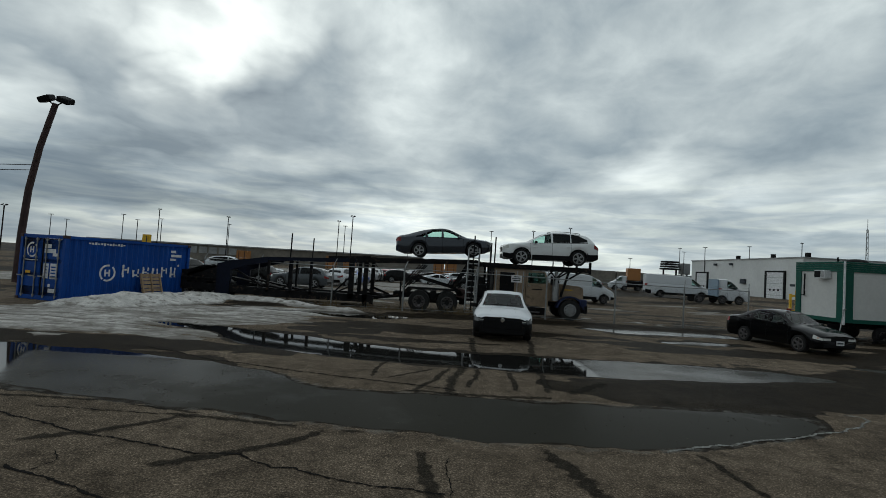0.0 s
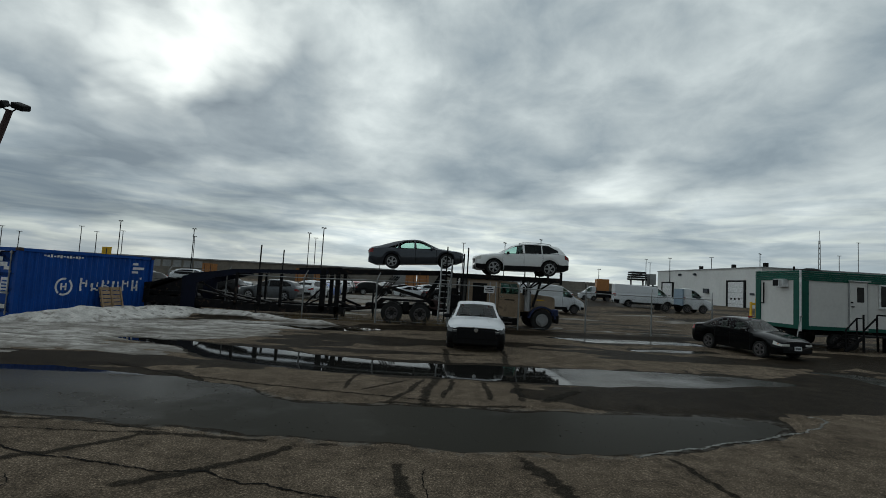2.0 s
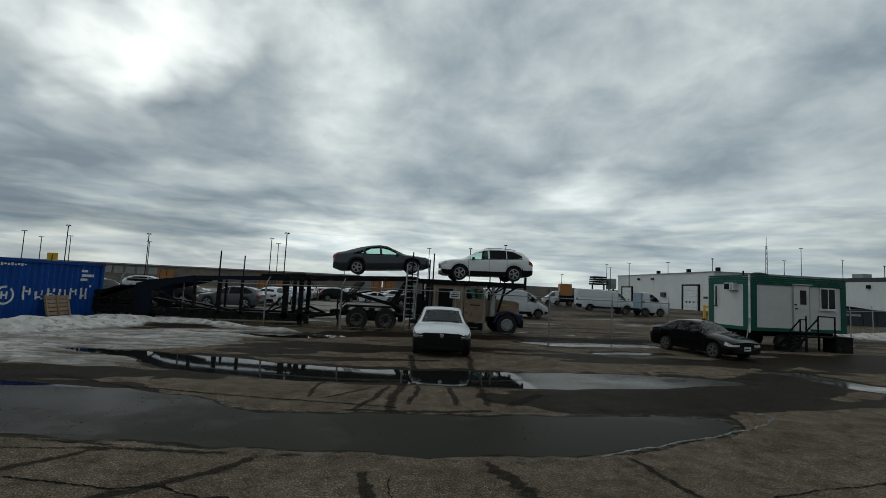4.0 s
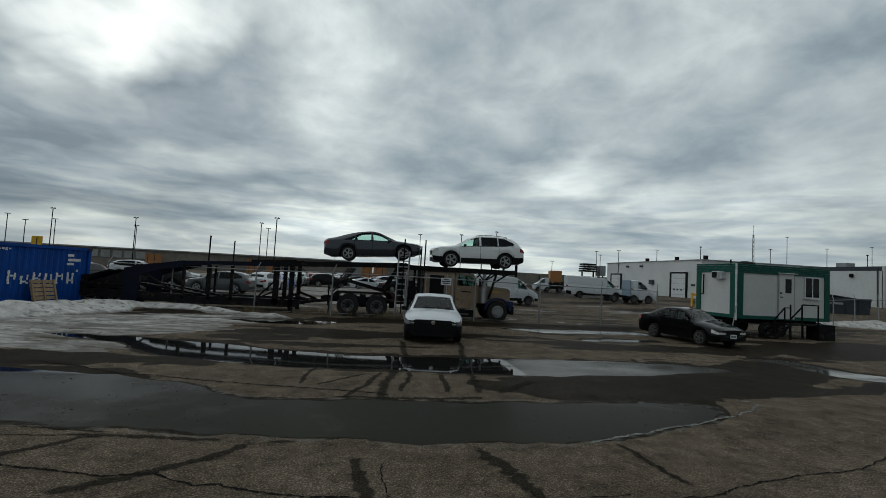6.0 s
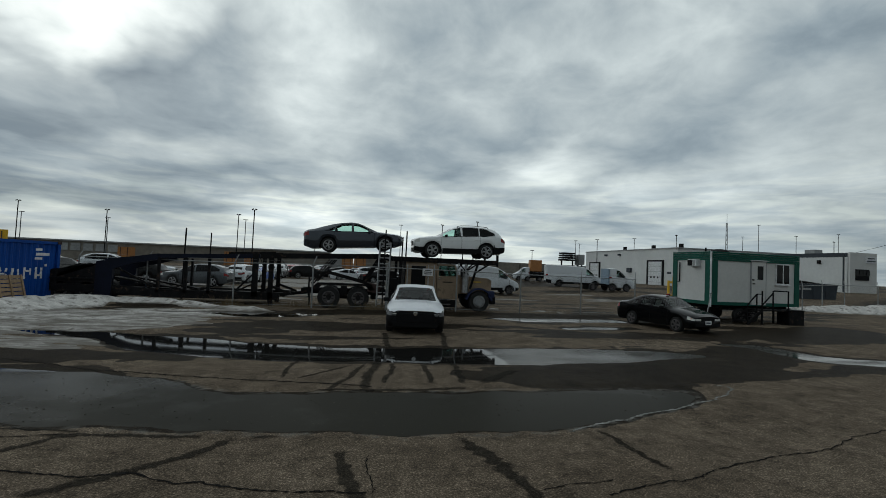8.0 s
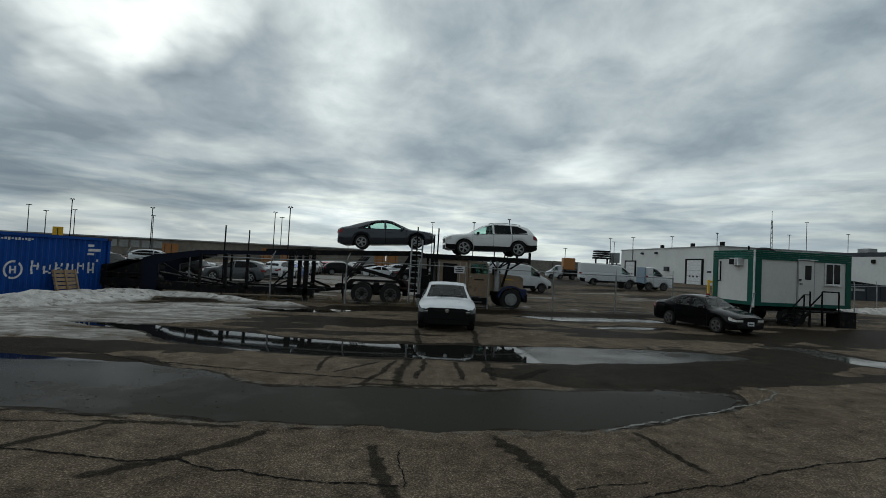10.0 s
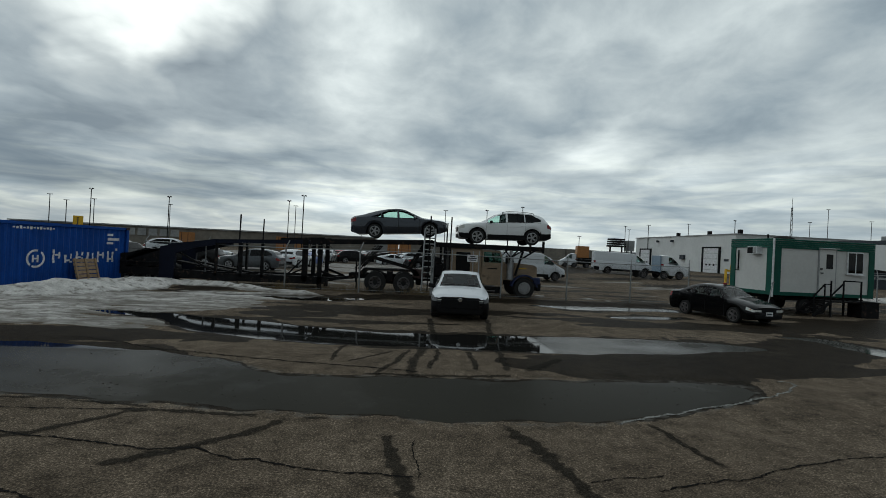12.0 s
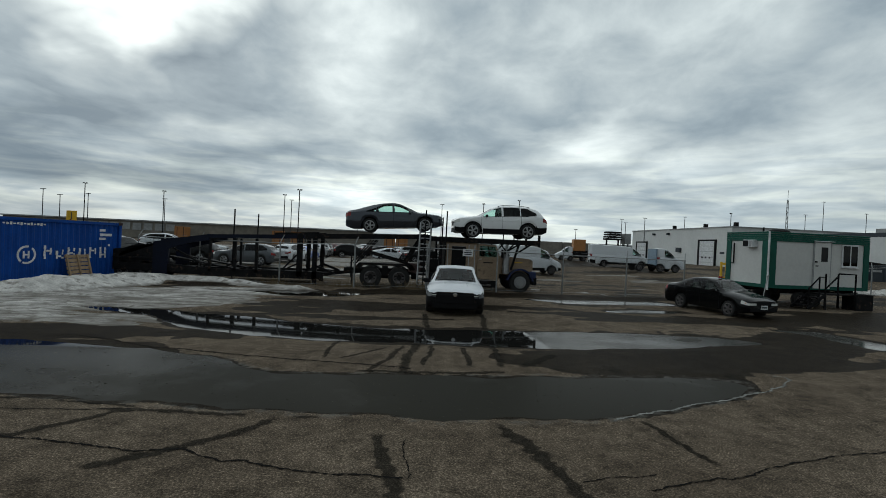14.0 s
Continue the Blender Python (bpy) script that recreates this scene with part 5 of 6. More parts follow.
for y in (-1.1, 1.1):
    member("landing_leg", [(tx(-3.78, y, 0.0), tx(-3.78, y, 0.4))], 0.2, 0.2, trailer)

# ladder leaning on the deck
ladder = thing("ladder", pose(1.48, 22.95, 0.1), "grey aluminium ladder leaning against the carrier deck", "ladder")
for dx in (-0.26, 0.26):
    member("stile", [((dx, 0, 0), (dx + 0.08, 0.12, 3.2))], 0.05, 0.08, ladder, "alloy")
for k in range(11):
    f = (0.2 + k * 0.28) / 3.2
    member("rung", [((-0.26 + 0.08 * f, 0.12 * f, 3.2 * f), (0.26 + 0.08 * f, 0.12 * f, 3.2 * f))], 0.04, 0.05, ladder, "alloy")

# ---- shipping container ----
CW, CL, CH = 2.44, 6.06, 2.6
cont = thing("shipping_container", pose(-14.50, 18.12, 0, 0, 0, -16), "weathered blue steel shipping container with worn white markings", "container")
# local: x to -CW (the door end lies along x), y along the long side to CL


def corrugated(name, p, d, n, length, height_, z0, parent, pitch=0.27, depth=0.036):
    """A wall of trapezoid ribs from p along d, with outward normal n."""
    bm = bmesh.new()
    prof = []
    k = 0
    while k * pitch < length:
        for u, w in ((0.0, 0), (0.30, 0), (0.5, 1), (0.80, 1)):
            a = (k + u) * pitch
            if a < length:
                prof.append((a, -depth * w))
        k += 1
    prof.append((length, 0))
    p, d, n = Vector(p), Vector(d), Vector(n)
    cols = [(bm.verts.new(p + d * a + n * o + Vector((0, 0, z0))), bm.verts.new(p + d * a + n * o + Vector((0, 0, z0 + height_)))) for a, o in prof]
    back = [bm.verts.new(p + d * (0 if i < 2 else length) - n * 0.07 + Vector((0, 0, z0 + (height_ if i in (1, 2) else 0)))) for i in range(4)]
    for a, b in zip(cols, cols[1:]):
        bm.faces.new((a[0], b[0], b[1], a[1]))
    bm.faces.new(back)
    return part(name, bm, "blue", parent)


side_wall = corrugated("side_wall", (-0.06, 0.12, 0), (0, 1, 0), (1, 0, 0), CL - 0.24, CH - 0.3, 0.16, cont)
corrugated("side_wall", (-CW + 0.06, 0.12, 0), (0, 1, 0), (-1, 0, 0), CL - 0.24, CH - 0.3, 0.16, cont)
corrugated("rear_wall", (-CW + 0.12, CL - 0.06, 0), (1, 0, 0), (0, 1, 0), CW - 0.24, CH - 0.3, 0.16, cont)
boxpart("roof_panel", (-CW / 2, CL / 2, CH - 0.05), (CW - 0.1, CL - 0.1, 0.04), "blue", cont)
boxpart("floor_panel", (-CW / 2, CL / 2, 0.14), (CW - 0.1, CL - 0.1, 0.06), "dark_steel", cont)
for x in (-0.06, -CW + 0.06):
    boxpart("top_rail", (x, CL / 2, CH - 0.07), (0.10, CL - 0.3, 0.12), "blue", cont)
    boxpart("bottom_rail", (x, CL / 2, 0.10), (0.10, CL - 0.3, 0.16), "blue", cont)
    for y in (0.06, CL - 0.06):
        boxpart("corner_post", (x, y, CH / 2), (0.14, 0.14, CH - 0.2), "blue", cont, bevel=0.015)
        for z in (0.06, CH - 0.06):
            boxpart("corner_casting", (x, y, z), (0.17, 0.18, 0.12), "rust", cont, bevel=0.01)
for y in (0.06, CL - 0.06):
    boxpart("header_rail", (-CW / 2, y, CH - 0.08), (CW - 0.3, 0.12, 0.14), "blue", cont)
    boxpart("sill_rail", (-CW / 2, y, 0.12), (CW - 0.3, 0.12, 0.16), "blue", cont)
for k, xc in enumerate((-0.63, -1.81)):
    leaf = boxpart("door_leaf", (xc, 0.07, CH / 2), (1.10, 0.07, CH - 0.36), "blue", cont, bevel=0.01)
    boxpart("door_gasket", (xc, 0.045, CH / 2), (1.14, 0.02, CH - 0.32), "black", leaf)
    for z in (0.75, 1.3, 1.85):
        boxpart("door_rib", (xc, 0.028, z), (1.02, 0.02, 0.42), "blue", leaf, bevel=0.008)
    for dx in (-0.34, 0.30):
        bm = bmesh.new()
        rod(bm, (xc + dx, -0.01, 0.12), (xc + dx, -0.01, CH - 0.12), 0.022, 8)
        for z in (0.2, 0.9, 1.7, CH - 0.2):
            box(bm, (xc + dx, 0.0, z), (0.10, 0.05, 0.07))
        box(bm, (xc + dx - 0.15, -0.02, 0.95), (0.36, 0.03, 0.05))
        part("locking_bar", bm, "steel", leaf, "galvanised locking bar with handle")


def marking(name, rects, parent, plane, off, material="white_paint"):
    """Flat painted bars (a, z, width, height) on the long side or on the doors."""
    bm = bmesh.new()
    for a, z, w, h in rects:
        if plane == "side":
            box(bm, (off, a, z), (0.004, w, h))
        else:
            box(bm, (a, off, z), (w, 0.004, h))
    return part(name, bm, material, parent)


def ring_mark(name, a, z, r, parent, plane, off):
    bm = bmesh.new()
    n = 28
    for k in range(n):
        a0, a1 = 2 * math.pi * k / n, 2 * math.pi * (k + 1) / n
        if k in (4, 5, 18):
            continue
        pts = []
        for rr, an in ((r * 0.78, a0), (r, a0), (r, a1), (r * 0.78, a1)):
            u, v = a + rr * math.cos(an), z + rr * math.sin(an)
            pts.append((off, u, v) if plane == "side" else (u, off, v))
        bm.faces.new([bm.verts.new(p) for p in pts])
    r2 = bmesh.ops.extrude_face_region(bm, geom=bm.faces[:])
    bmesh.ops.translate(bm, verts=[v for v in r2["geom"] if isinstance(v, bmesh.types.BMVert)], vec=(0.003, 0, 0) if plane == "side" else (0, -0.003, 0))
    for du, w, h in ((-0.28, 0.2, 0.8), (0.22, 0.2, 0.8), (0, 0.4, 0.16)):
        u = a + du * r
        c = (off, u, z) if plane == "side" else (u, off, z)
        s = (0.004, w * r, h * r) if plane == "side" else (w * r, 0.004, h * r)
        box(bm, c, s)
    return part(name, bm, "white_paint", parent)


SO = -0.056
ring_mark("ring_emblem", 1.82, 1.16, 0.36, side_wall, "side", SO)
rects = []
worn = random.Random(11)
for k in range(6):
    a = 2.52 + k * 0.50
    for da, w in ((0.0, 0.11), (0.24, 0.10)):
        z = 0.98
        while z < 1.40:
            h = worn.uniform(0.05, 0.16)
            if worn.random() > 0.18:
                rects.append((a + da + worn.uniform(-0.012, 0.012), z + h / 2, w * worn.uniform(0.6, 1.0), h * 0.96))
            z += h
    if k != 3:
        rects.append((a + 0.12, 1.06 + worn.uniform(0, 0.25), 0.14, 0.07))
for r in rects:
    marking("lettering_bar", [r], side_wall, "side", SO)
marking("small_lettering_bars", [(0.98 + 0.125 * k, 2.36 - (0.01 if k % 2 else 0), 0.085, 0.055 + 0.03 * ((k * 7) % 3)) for k in range(13)], side_wall, "side", SO)
for r in ((5.10, 2.22, 0.30, 0.11), (5.28, 2.02, 0.62, 0.12), (5.10, 1.84, 0.34, 0.10), (5.45, 1.55, 0.10, 0.10)):
    marking("code_bar", [r], side_wall, "side", SO)
ring_mark("ring_emblem", -1.78, 1.98, 0.30, cont, "door", 0.010)
marking("rule_line", [(-1.80, 1.58, 0.72, 0.03)], cont, "door", 0.010)
for r in ((-0.92, 2.15, 0.34, 0.16), (-0.80, 1.96, 0.60, 0.16), (-0.52, 1.82, 0.26, 0.12)):
    marking("code_bar", [r], cont, "door", 0.010)
for r in ((-0.95, 1.18, 0.28, 0.58), (-0.55, 1.18, 0.34, 0.60)):
    marking("data_panel", [r], cont, "door", 0.010)
marking("data_rows", [(-0.95, 0.98 + 0.12 * k, 0.16, 0.03) for k in range(4)] + [(-0.55, 0.98 + 0.12 * k, 0.24, 0.05) for k in range(4)], cont, "door", 0.005, "blue")
for r in ((-0.58, 0.42, 0.34, 0.16), (-0.72, 0.62, 0.12, 0.12)):
    marking("scuffed_label", [r], cont, "door", 0.010)
marking("warning_plate", [(-1.92, 1.10, 0.26, 0.10)], cont, "door", 0.010, "yellow")

# wooden pallet leaning on the container
pal = thing("wooden_pallet", pose(0, 0, 0), "raw wooden pallet leaning on the blue container in snow", "pallet")
pal.matrix_basis = Matrix.Translation((-13.12, 21.6, 0.20)) @ Euler((radians(-16), 0, radians(74.5))).to_matrix().to_4x4()
for k in range(6):
    boxpart("board", (0, -0.02, 0.06 + k * 0.17), (1.10, 0.02, 0.135), "wood", pal)
for x in (-0.48, 0, 0.48):
    boxpart("bearer", (x, -0.05, 0.49), (0.07, 0.05, 1.0), "wood", pal)

# ---- office trailer ----
TP = pose(18.0, 21.1, 0, 0, 0, 2.5)
office = thing("office_trailer", TP, "white portable office trailer with green metal trim on wheels", "trailer")
TLn, TWd, TZ0, TZ1 = 5.62, 2.75, 0.90, 3.60


bm = bmesh.new()
box(bm, (TLn / 2, TWd / 2, (TZ0 + TZ1) / 2), (TLn - 0.06, TWd - 0.06, TZ1 - TZ0 - 0.06))
shell = part("shell", bm, "panel", office)
boxpart("roof", (TLn / 2, TWd / 2, TZ1 - 0.02), (TLn + 0.04, TWd + 0.04, 0.08), "green", office, bevel=0.02)
for z in (TZ1 - 0.12, TZ1 - 0.21, TZ1 - 0.30, TZ1 - 0.39):
    boxpart("fascia_board", (TLn / 2, 0.0, z), (TLn + 0.01, 0.05, 0.082), "green", office, bevel=0.008)
    boxpart("fascia_board", (0.0, TWd / 2, z), (0.05, TWd + 0.01, 0.082), "green", office, bevel=0.008)
    boxpart("fascia_board", (TLn, TWd / 2, z), (0.05, TWd + 0.01, 0.082), "green", office, bevel=0.008)
boxpart("skirt_board", (TLn / 2, 0.0, TZ0 + 0.07), (TLn, 0.05, 0.17), "green", office)
boxpart("skirt_board", (0.0, TWd / 2, TZ0 + 0.07), (0.05, TWd, 0.17), "green", office)
zc, zh = (TZ0 + TZ1) / 2 - 0.14, TZ1 - TZ0 - 0.59
for x, w in ((0.20, 0.40), (TLn - 0.15, 0.30)):
    boxpart("corner_panel", (x, 0.0, zc), (w, 0.044, zh), "green", office)
for y, w in ((0.20, 0.36), (TWd - 0.17, 0.32)):
    boxpart("corner_panel", (0.0, y, zc), (0.044, w, zh), "green", office)
bm = bmesh.new()
rod(bm, (-0.06, -0.06, TZ0 - 0.1), (-0.06, -0.06, TZ1 + 0.02), 0.045, 10)
part("downpipe", bm, "white_paint", office, "white corner downpipe")
dr = boxpart("door", (2.95, -0.018, 2.07), (0.88, 0.05, 2.24), "panel", office, bevel=0.01)
boxpart("door_frame", (2.95, -0.004, 2.09), (1.0, 0.05, 2.30), "freight", office)
boxpart("door_hood", (2.97, -0.05, 3.26), (1.10, 0.14, 0.04), "white_paint", office)
boxpart("door_window", (3.04, -0.046, 2.62), (0.36, 0.012, 0.70), "glass", dr)
boxpart("door_window_backing", (3.04, -0.043, 2.62), (0.37, 0.004, 0.71), "black", dr)
boxpart("door_handle", (2.61, -0.07, 2.05), (0.12, 0.05, 0.05), "black", dr)
boxpart("deadbolt", (2.57, -0.06, 2.25), (0.10, 0.05, 0.07), "black", dr)
win = boxpart("window", (4.52, -0.012, 2.60), (0.92, 0.05, 1.10), "white_paint", office, bevel=0.01)
for dx in (-0.215, 0.215):
    boxpart("pane_backing", (4.52 + dx, -0.036, 2.60), (0.38, 0.006, 0.98), "black", win)
    boxpart("pane", (4.52 + dx, -0.042, 2.60), (0.37, 0.006, 0.97), "glass", win)
boxpart("mullion", (4.52, -0.046, 2.60), (0.04, 0.02, 1.0), "white_paint", win)
boxpart("window_sill", (4.52, -0.05, 2.03), (1.0, 0.08, 0.05), "white_paint", win)
ac = boxpart("air_conditioner", (-0.12, 1.02, 3.02), (0.34, 0.60, 0.38), "white_paint", office, "white window air conditioner", bevel=0.015)
boxpart("grille", (-0.295, 1.13, 3.02), (0.01, 0.34, 0.30), "black", ac)
boxpart("louvre", (-0.295, 0.84, 3.02), (0.008, 0.16, 0.30), "freight", ac)
member("grab_rail", [((-0.06, 2.15, 2.0), (-0.06, 2.15, 3.05)), ((-0.06, 2.15, 2.0), (-0.06, 2.30, 2.0))], 0.05, 0.05, office, "black")
for x in (0.6, 2.0, 3.6, 4.9):
    member("floor_beam", [((x, 0.1, TZ0 - 0.08), (x, TWd - 0.1, TZ0 - 0.08))], 0.08, 0.14, office)
for y in (0.5, TWd - 0.5):
    member("frame_rail", [((-0.3, y, TZ0 - 0.2), (TLn, y, TZ0 - 0.2))], 0.08, 0.16, office)
for x in (1.95, 2.75):
    for side in (1, -1):
        wheel(office, (x, TWd / 2 + side * (TWd / 2 - 0.2), 0.37), 0.37, 0.22, side, "old_alloy", 5, rim_r=0.55)
for x in (0.35, 4.95):
    for y in (0.4, TWd - 0.4):
        boxpart("jack_stand", (x, y, 0.33), (0.2, 0.2, 0.66), "dark_steel", office)
member("grounded_tongue", [((-0.3, TWd / 2, 0.62), (-1.3, TWd / 2, 0.5)), ((-0.2, 0.7, 0.62), (-1.3, TWd / 2, 0.5)), ((-0.2, TWd - 0.7, 0.62), (-1.3, TWd / 2, 0.5))], 0.1, 0.12, office)

bm = bmesh.new()
bmesh.ops.create_uvsphere(bm, u_segments=20, v_segments=10, radius=1.0, matrix=pose(2.3, 1.9, TZ1 + 0.10) @ Matrix.Diagonal((0.52, 0.52, 0.20, 1)))
part("roof_fan", bm, "dark_steel", office, "dark domed roof fan", smooth=True)
bm = bmesh.new()
rod(bm, (0.75, 1.2, TZ1), (0.75, 1.2, TZ1 + 0.28), 0.04, 8)
part("vent_pipe", bm, "dark_steel", office)

# landing with steps and rails at the trailer's door
land = thing("entrance_steps", TP @ pose(1.8, -0.95, 0), "black steel landing with steps and handrails", "steps")
boxpart("platform", (1.15, 0.35, 0.74), (1.7, 0.9, 0.06), "dark_steel", land)
for k in range(3):
    boxpart("tread", (0.12 - 0.24 * k, 0.35, 0.56 - 0.18 * k), (0.26, 0.86, 0.04), "dark_steel", land)
for y in (-0.08, 0.78):
    member("stringer", [((0.3, y, 0.72), (-0.6, y, 0.05))], 0.04, 0.14, land)
for x in (0.33, 1.95):
    for y in (-0.06, 0.76):
        member("leg", [((x, y, 0.02), (x, y, 0.72))], 0.07, 0.07, land)
for x in (0.33, 1.0, 1.95):
    member("rail_post", [((x, -0.06, 0.76), (x, -0.06, 1.72))], 0.05, 0.05, land, "black")
member("handrail", [((1.0, -0.06, 1.72), (1.97, -0.06, 1.72)), ((1.97, -0.06, 1.72), (1.97, 0.76, 1.72)), ((1.0, -0.06, 1.62), (0.33, -0.06, 1.0))], 0.05, 0.05, land, "black")
member("handrail", [((0.33, -0.06, 1.55), (0.0, -0.06, 1.55)), ((0.0, -0.06, 1.55), (-0.55, -0.06, 1.0)), ((0.0, -0.06, 1.55), (0.0, -0.06, 0.6)), ((-0.55, -0.06, 1.0), (-0.55, -0.06, 0.1))], 0.045, 0.045, land, "black")
crate = thing("plywood_box", TP @ pose(4.2, -0.75, 0), "dark grey box against the trailer steps", "box")
boxpart("panel", (0, 0, 0.38), (0.95, 0.7, 0.74), "dark_steel", crate, bevel=0.02)
boxpart("lid", (0, 0, 0.77), (1.0, 0.76, 0.04), "dark_steel", crate)
broom = thing("snow_shovel", TP @ pose(-0.55, -0.35, 0), "grey shovel leaning on the trailer corner", "shovel")
member("shaft", [((0, 0, 0.25), (0.42, 0.2, 1.45))], 0.035, 0.035, broom, "steel")
member("grip", [((0.38, 0.2, 1.45), (0.50, 0.2, 1.50))], 0.04, 0.05, broom, "steel")
boxpart("blade", (-0.03, -0.02, 0.16), (0.36, 0.03, 0.32), "steel", broom, rot=(0, 20, 0))
boll = thing("yellow_post_cover", pose(18.55, 24.9, 0), "yellow painted steel frame behind the office trailer", "barrier")
for ux, uz in ((-0.16, 2.0), (0.16, 2.2)):
    member("upright", [((ux, 0, 0), (ux, 0, uz))], 0.09, 0.09, boll, "yellow")
for bz in (0.4, 1.1, 1.9):
    member("crossbar", [((-0.16, 0, bz), (0.16, 0, bz))], 0.07, 0.12, boll, "yellow")

# ---- fence ----


def fence_run(pts, high, label, group, first=True):
    """A chain-link fence: each run is a thing with its posts, rails, wire and bent tops."""
    run = thing("chain_link_fence", pose(pts[0][0], pts[0][1], 0), label, "fence", group)
    o = Vector((pts[0][0], pts[0][1], 0))
    base = [float(height(np.array([x]), np.array([y]))[0]) for x, y in pts]
    for (x, y), b in zip(pts, base):
        bm = bmesh.new()
        p = Vector((x, y, b - 0.1)) - o
        top = Vector((x, y, b + high)) - o
        rod(bm, p, top, 0.036, 8)
        rod(bm, top, top + Vector((0.12, 0.18, 0.34)), 0.022, 6)
        part("fence_post", bm, "steel", run)
    for i in range(len(pts) - 1):
        a, b = Vector((*pts[i], base[i])) - o, Vector((*pts[i + 1], base[i + 1])) - o
        bm = bmesh.new()
        rod(bm, a + Vector((0, 0, high - 0.03)), b + Vector((0, 0, high - 0.03)), 0.022, 6)
        part("top_rail", bm, "steel", run)
        bm = bmesh.new()
        for k in range(1):
            q = Vector((0.04 + 0.04 * k, 0.06 + 0.06 * k, high + 0.12 + 0.11 * k))
            rod(bm, a + q, b + q, 0.004, 4)
        part("barbed_wire", bm, "steel", run)
        bm = bmesh.new()
        rod(bm, a + Vector((0, 0, 0.12)), b + Vector((0, 0, 0.12)), 0.006, 4)
        part("tension_wire", bm, "steel", run)
        d = b - a
        n = int(d.length / 0.11)
        u = d / d.length
        me_v, me_f = [], []
        w = 0.0011
        side = Vector((-u.y, u.x, 0)) * w
        hh = high - 0.12

        def strand(p, q):
            k = len(me_v)
            t = (q - p).normalized().cross(Vector((u.y, -u.x, 0))) * w
            me_v.extend([p - t, p + t, q + t, q - t])
            me_f.append((k, k + 1, k + 2, k + 3))

        run_len = d.length
        s = -hh
        while s < run_len:
            for sg in (1, -1):
                s0, z0, s1, z1 = (s, 0.0, s + hh, hh) if sg == 1 else (s + hh, 0.0, s, hh)
                lo, hi = max(min(s0, s1), 0), min(max(s0, s1), run_len)
                if hi > lo:
                    za = (lo - s) if sg == 1 else (s + hh - lo)
                    zb = (hi - s) if sg == 1 else (s + hh - hi)
                    strand(a + u * lo + Vector((0, 0, 0.08 + za)), a + u * hi + Vector((0, 0, 0.08 + zb)))
            s += 0.11
        me = bpy.data.meshes.new("wire_mesh")
        me.from_pydata([tuple(v) for v in me_v], [], me_f)
        me.materials.append(M["dark_steel"])
        ob = new("wire_mesh", me)
        ob.parent = run
    return run


FRONT = [(-13.2, 26.2), (-9.4, 24.3), (-5.2, 22.7), (-1.72, 22.15), (1.62, 22.15), (5.0, 22.3), (8.42, 22.75), (11.9, 23.1), (15.3, 23.5)]
fence_run(FRONT, 2.0, "galvanised chain-link fence with bent wire tops before the trucks", "yard fences")
fence_run([(27.3, 26.5), (31.5, 28.2), (36.5, 31.0), (40.5, 32.5), (46, 34.0)], 1.9, "galvanised chain-link fence beside the snow heap", "yard fences")
for x, y, h in ((1.50, 22.9, 3.9), (2.52, 22.9, 3.9), (2.35, 23.1, 3.6), (-8.4, 26.0, 3.65), (-8.3, 30.0, 3.65)):
    st = thing("steel_stake", pose(x, y, 0), "thin dark steel stake standing behind the fence", "post", "tall stakes")
    member("shaft", [((0, 0, 0), (0.04, 0, h))], 0.06, 0.06, st, "dark_steel")
sign = thing("fence_sign", pose(3.55, 22.2, 0), "small white notice board fixed to the fence", "sign")
boxpart("board", (0, 0, 1.94), (0.50, 0.012, 0.34), "white_paint", sign, bevel=0.003)
boxpart("tie", (0, 0.02, 2.1), (0.06, 0.05, 0.05), "steel", sign)
bm = bmesh.new()
for k, w in enumerate((0.26, 0.40, 0.34)):
    box(bm, (0, -0.009, 2.03 - 0.085 * k), (w, 0.006, 0.038))
part("writing_bars", bm, "black", sign)

# ---- dry weeds along the fence ----
bm = bmesh.new()
rs = random.Random(3)
for k in range(900):
    t = rs.random()
    seg = rs.randrange(1, len(FRONT) - 2)
    (ax, ay), (bx, by) = FRONT[seg], FRONT[seg + 1]
    if rs.random() < 0.55:
        seg_x, x = 0, rs.choice((-5.3, -1.9, -2.6, 0.9, 1.3)) + rs.gauss(0, 0.35)
        y = 22.4 + rs.gauss(0, 0.18)
    else:
        x, y = ax + (bx - ax) * t, ay + (by - ay) * t + rs.gauss(0, 0.12)
    if x > 3:
        continue
    h = rs.uniform(0.12, 0.5)
    z = 0.1
    lean = (rs.gauss(0, 0.12), rs.gauss(0, 0.1))
    v = [bm.verts.new(p) for p in ((x - 0.006, y, z), (x + 0.006, y, z), (x + lean[0], y + lean[1], z + h))]
    bm.faces.new(v)
weeds = part("dry_weeds", bm, "grass")
tagged(weeds, "dry brown winter weeds along the fence foot", "weeds", kind="stuff")

# ---- lamp poles ----


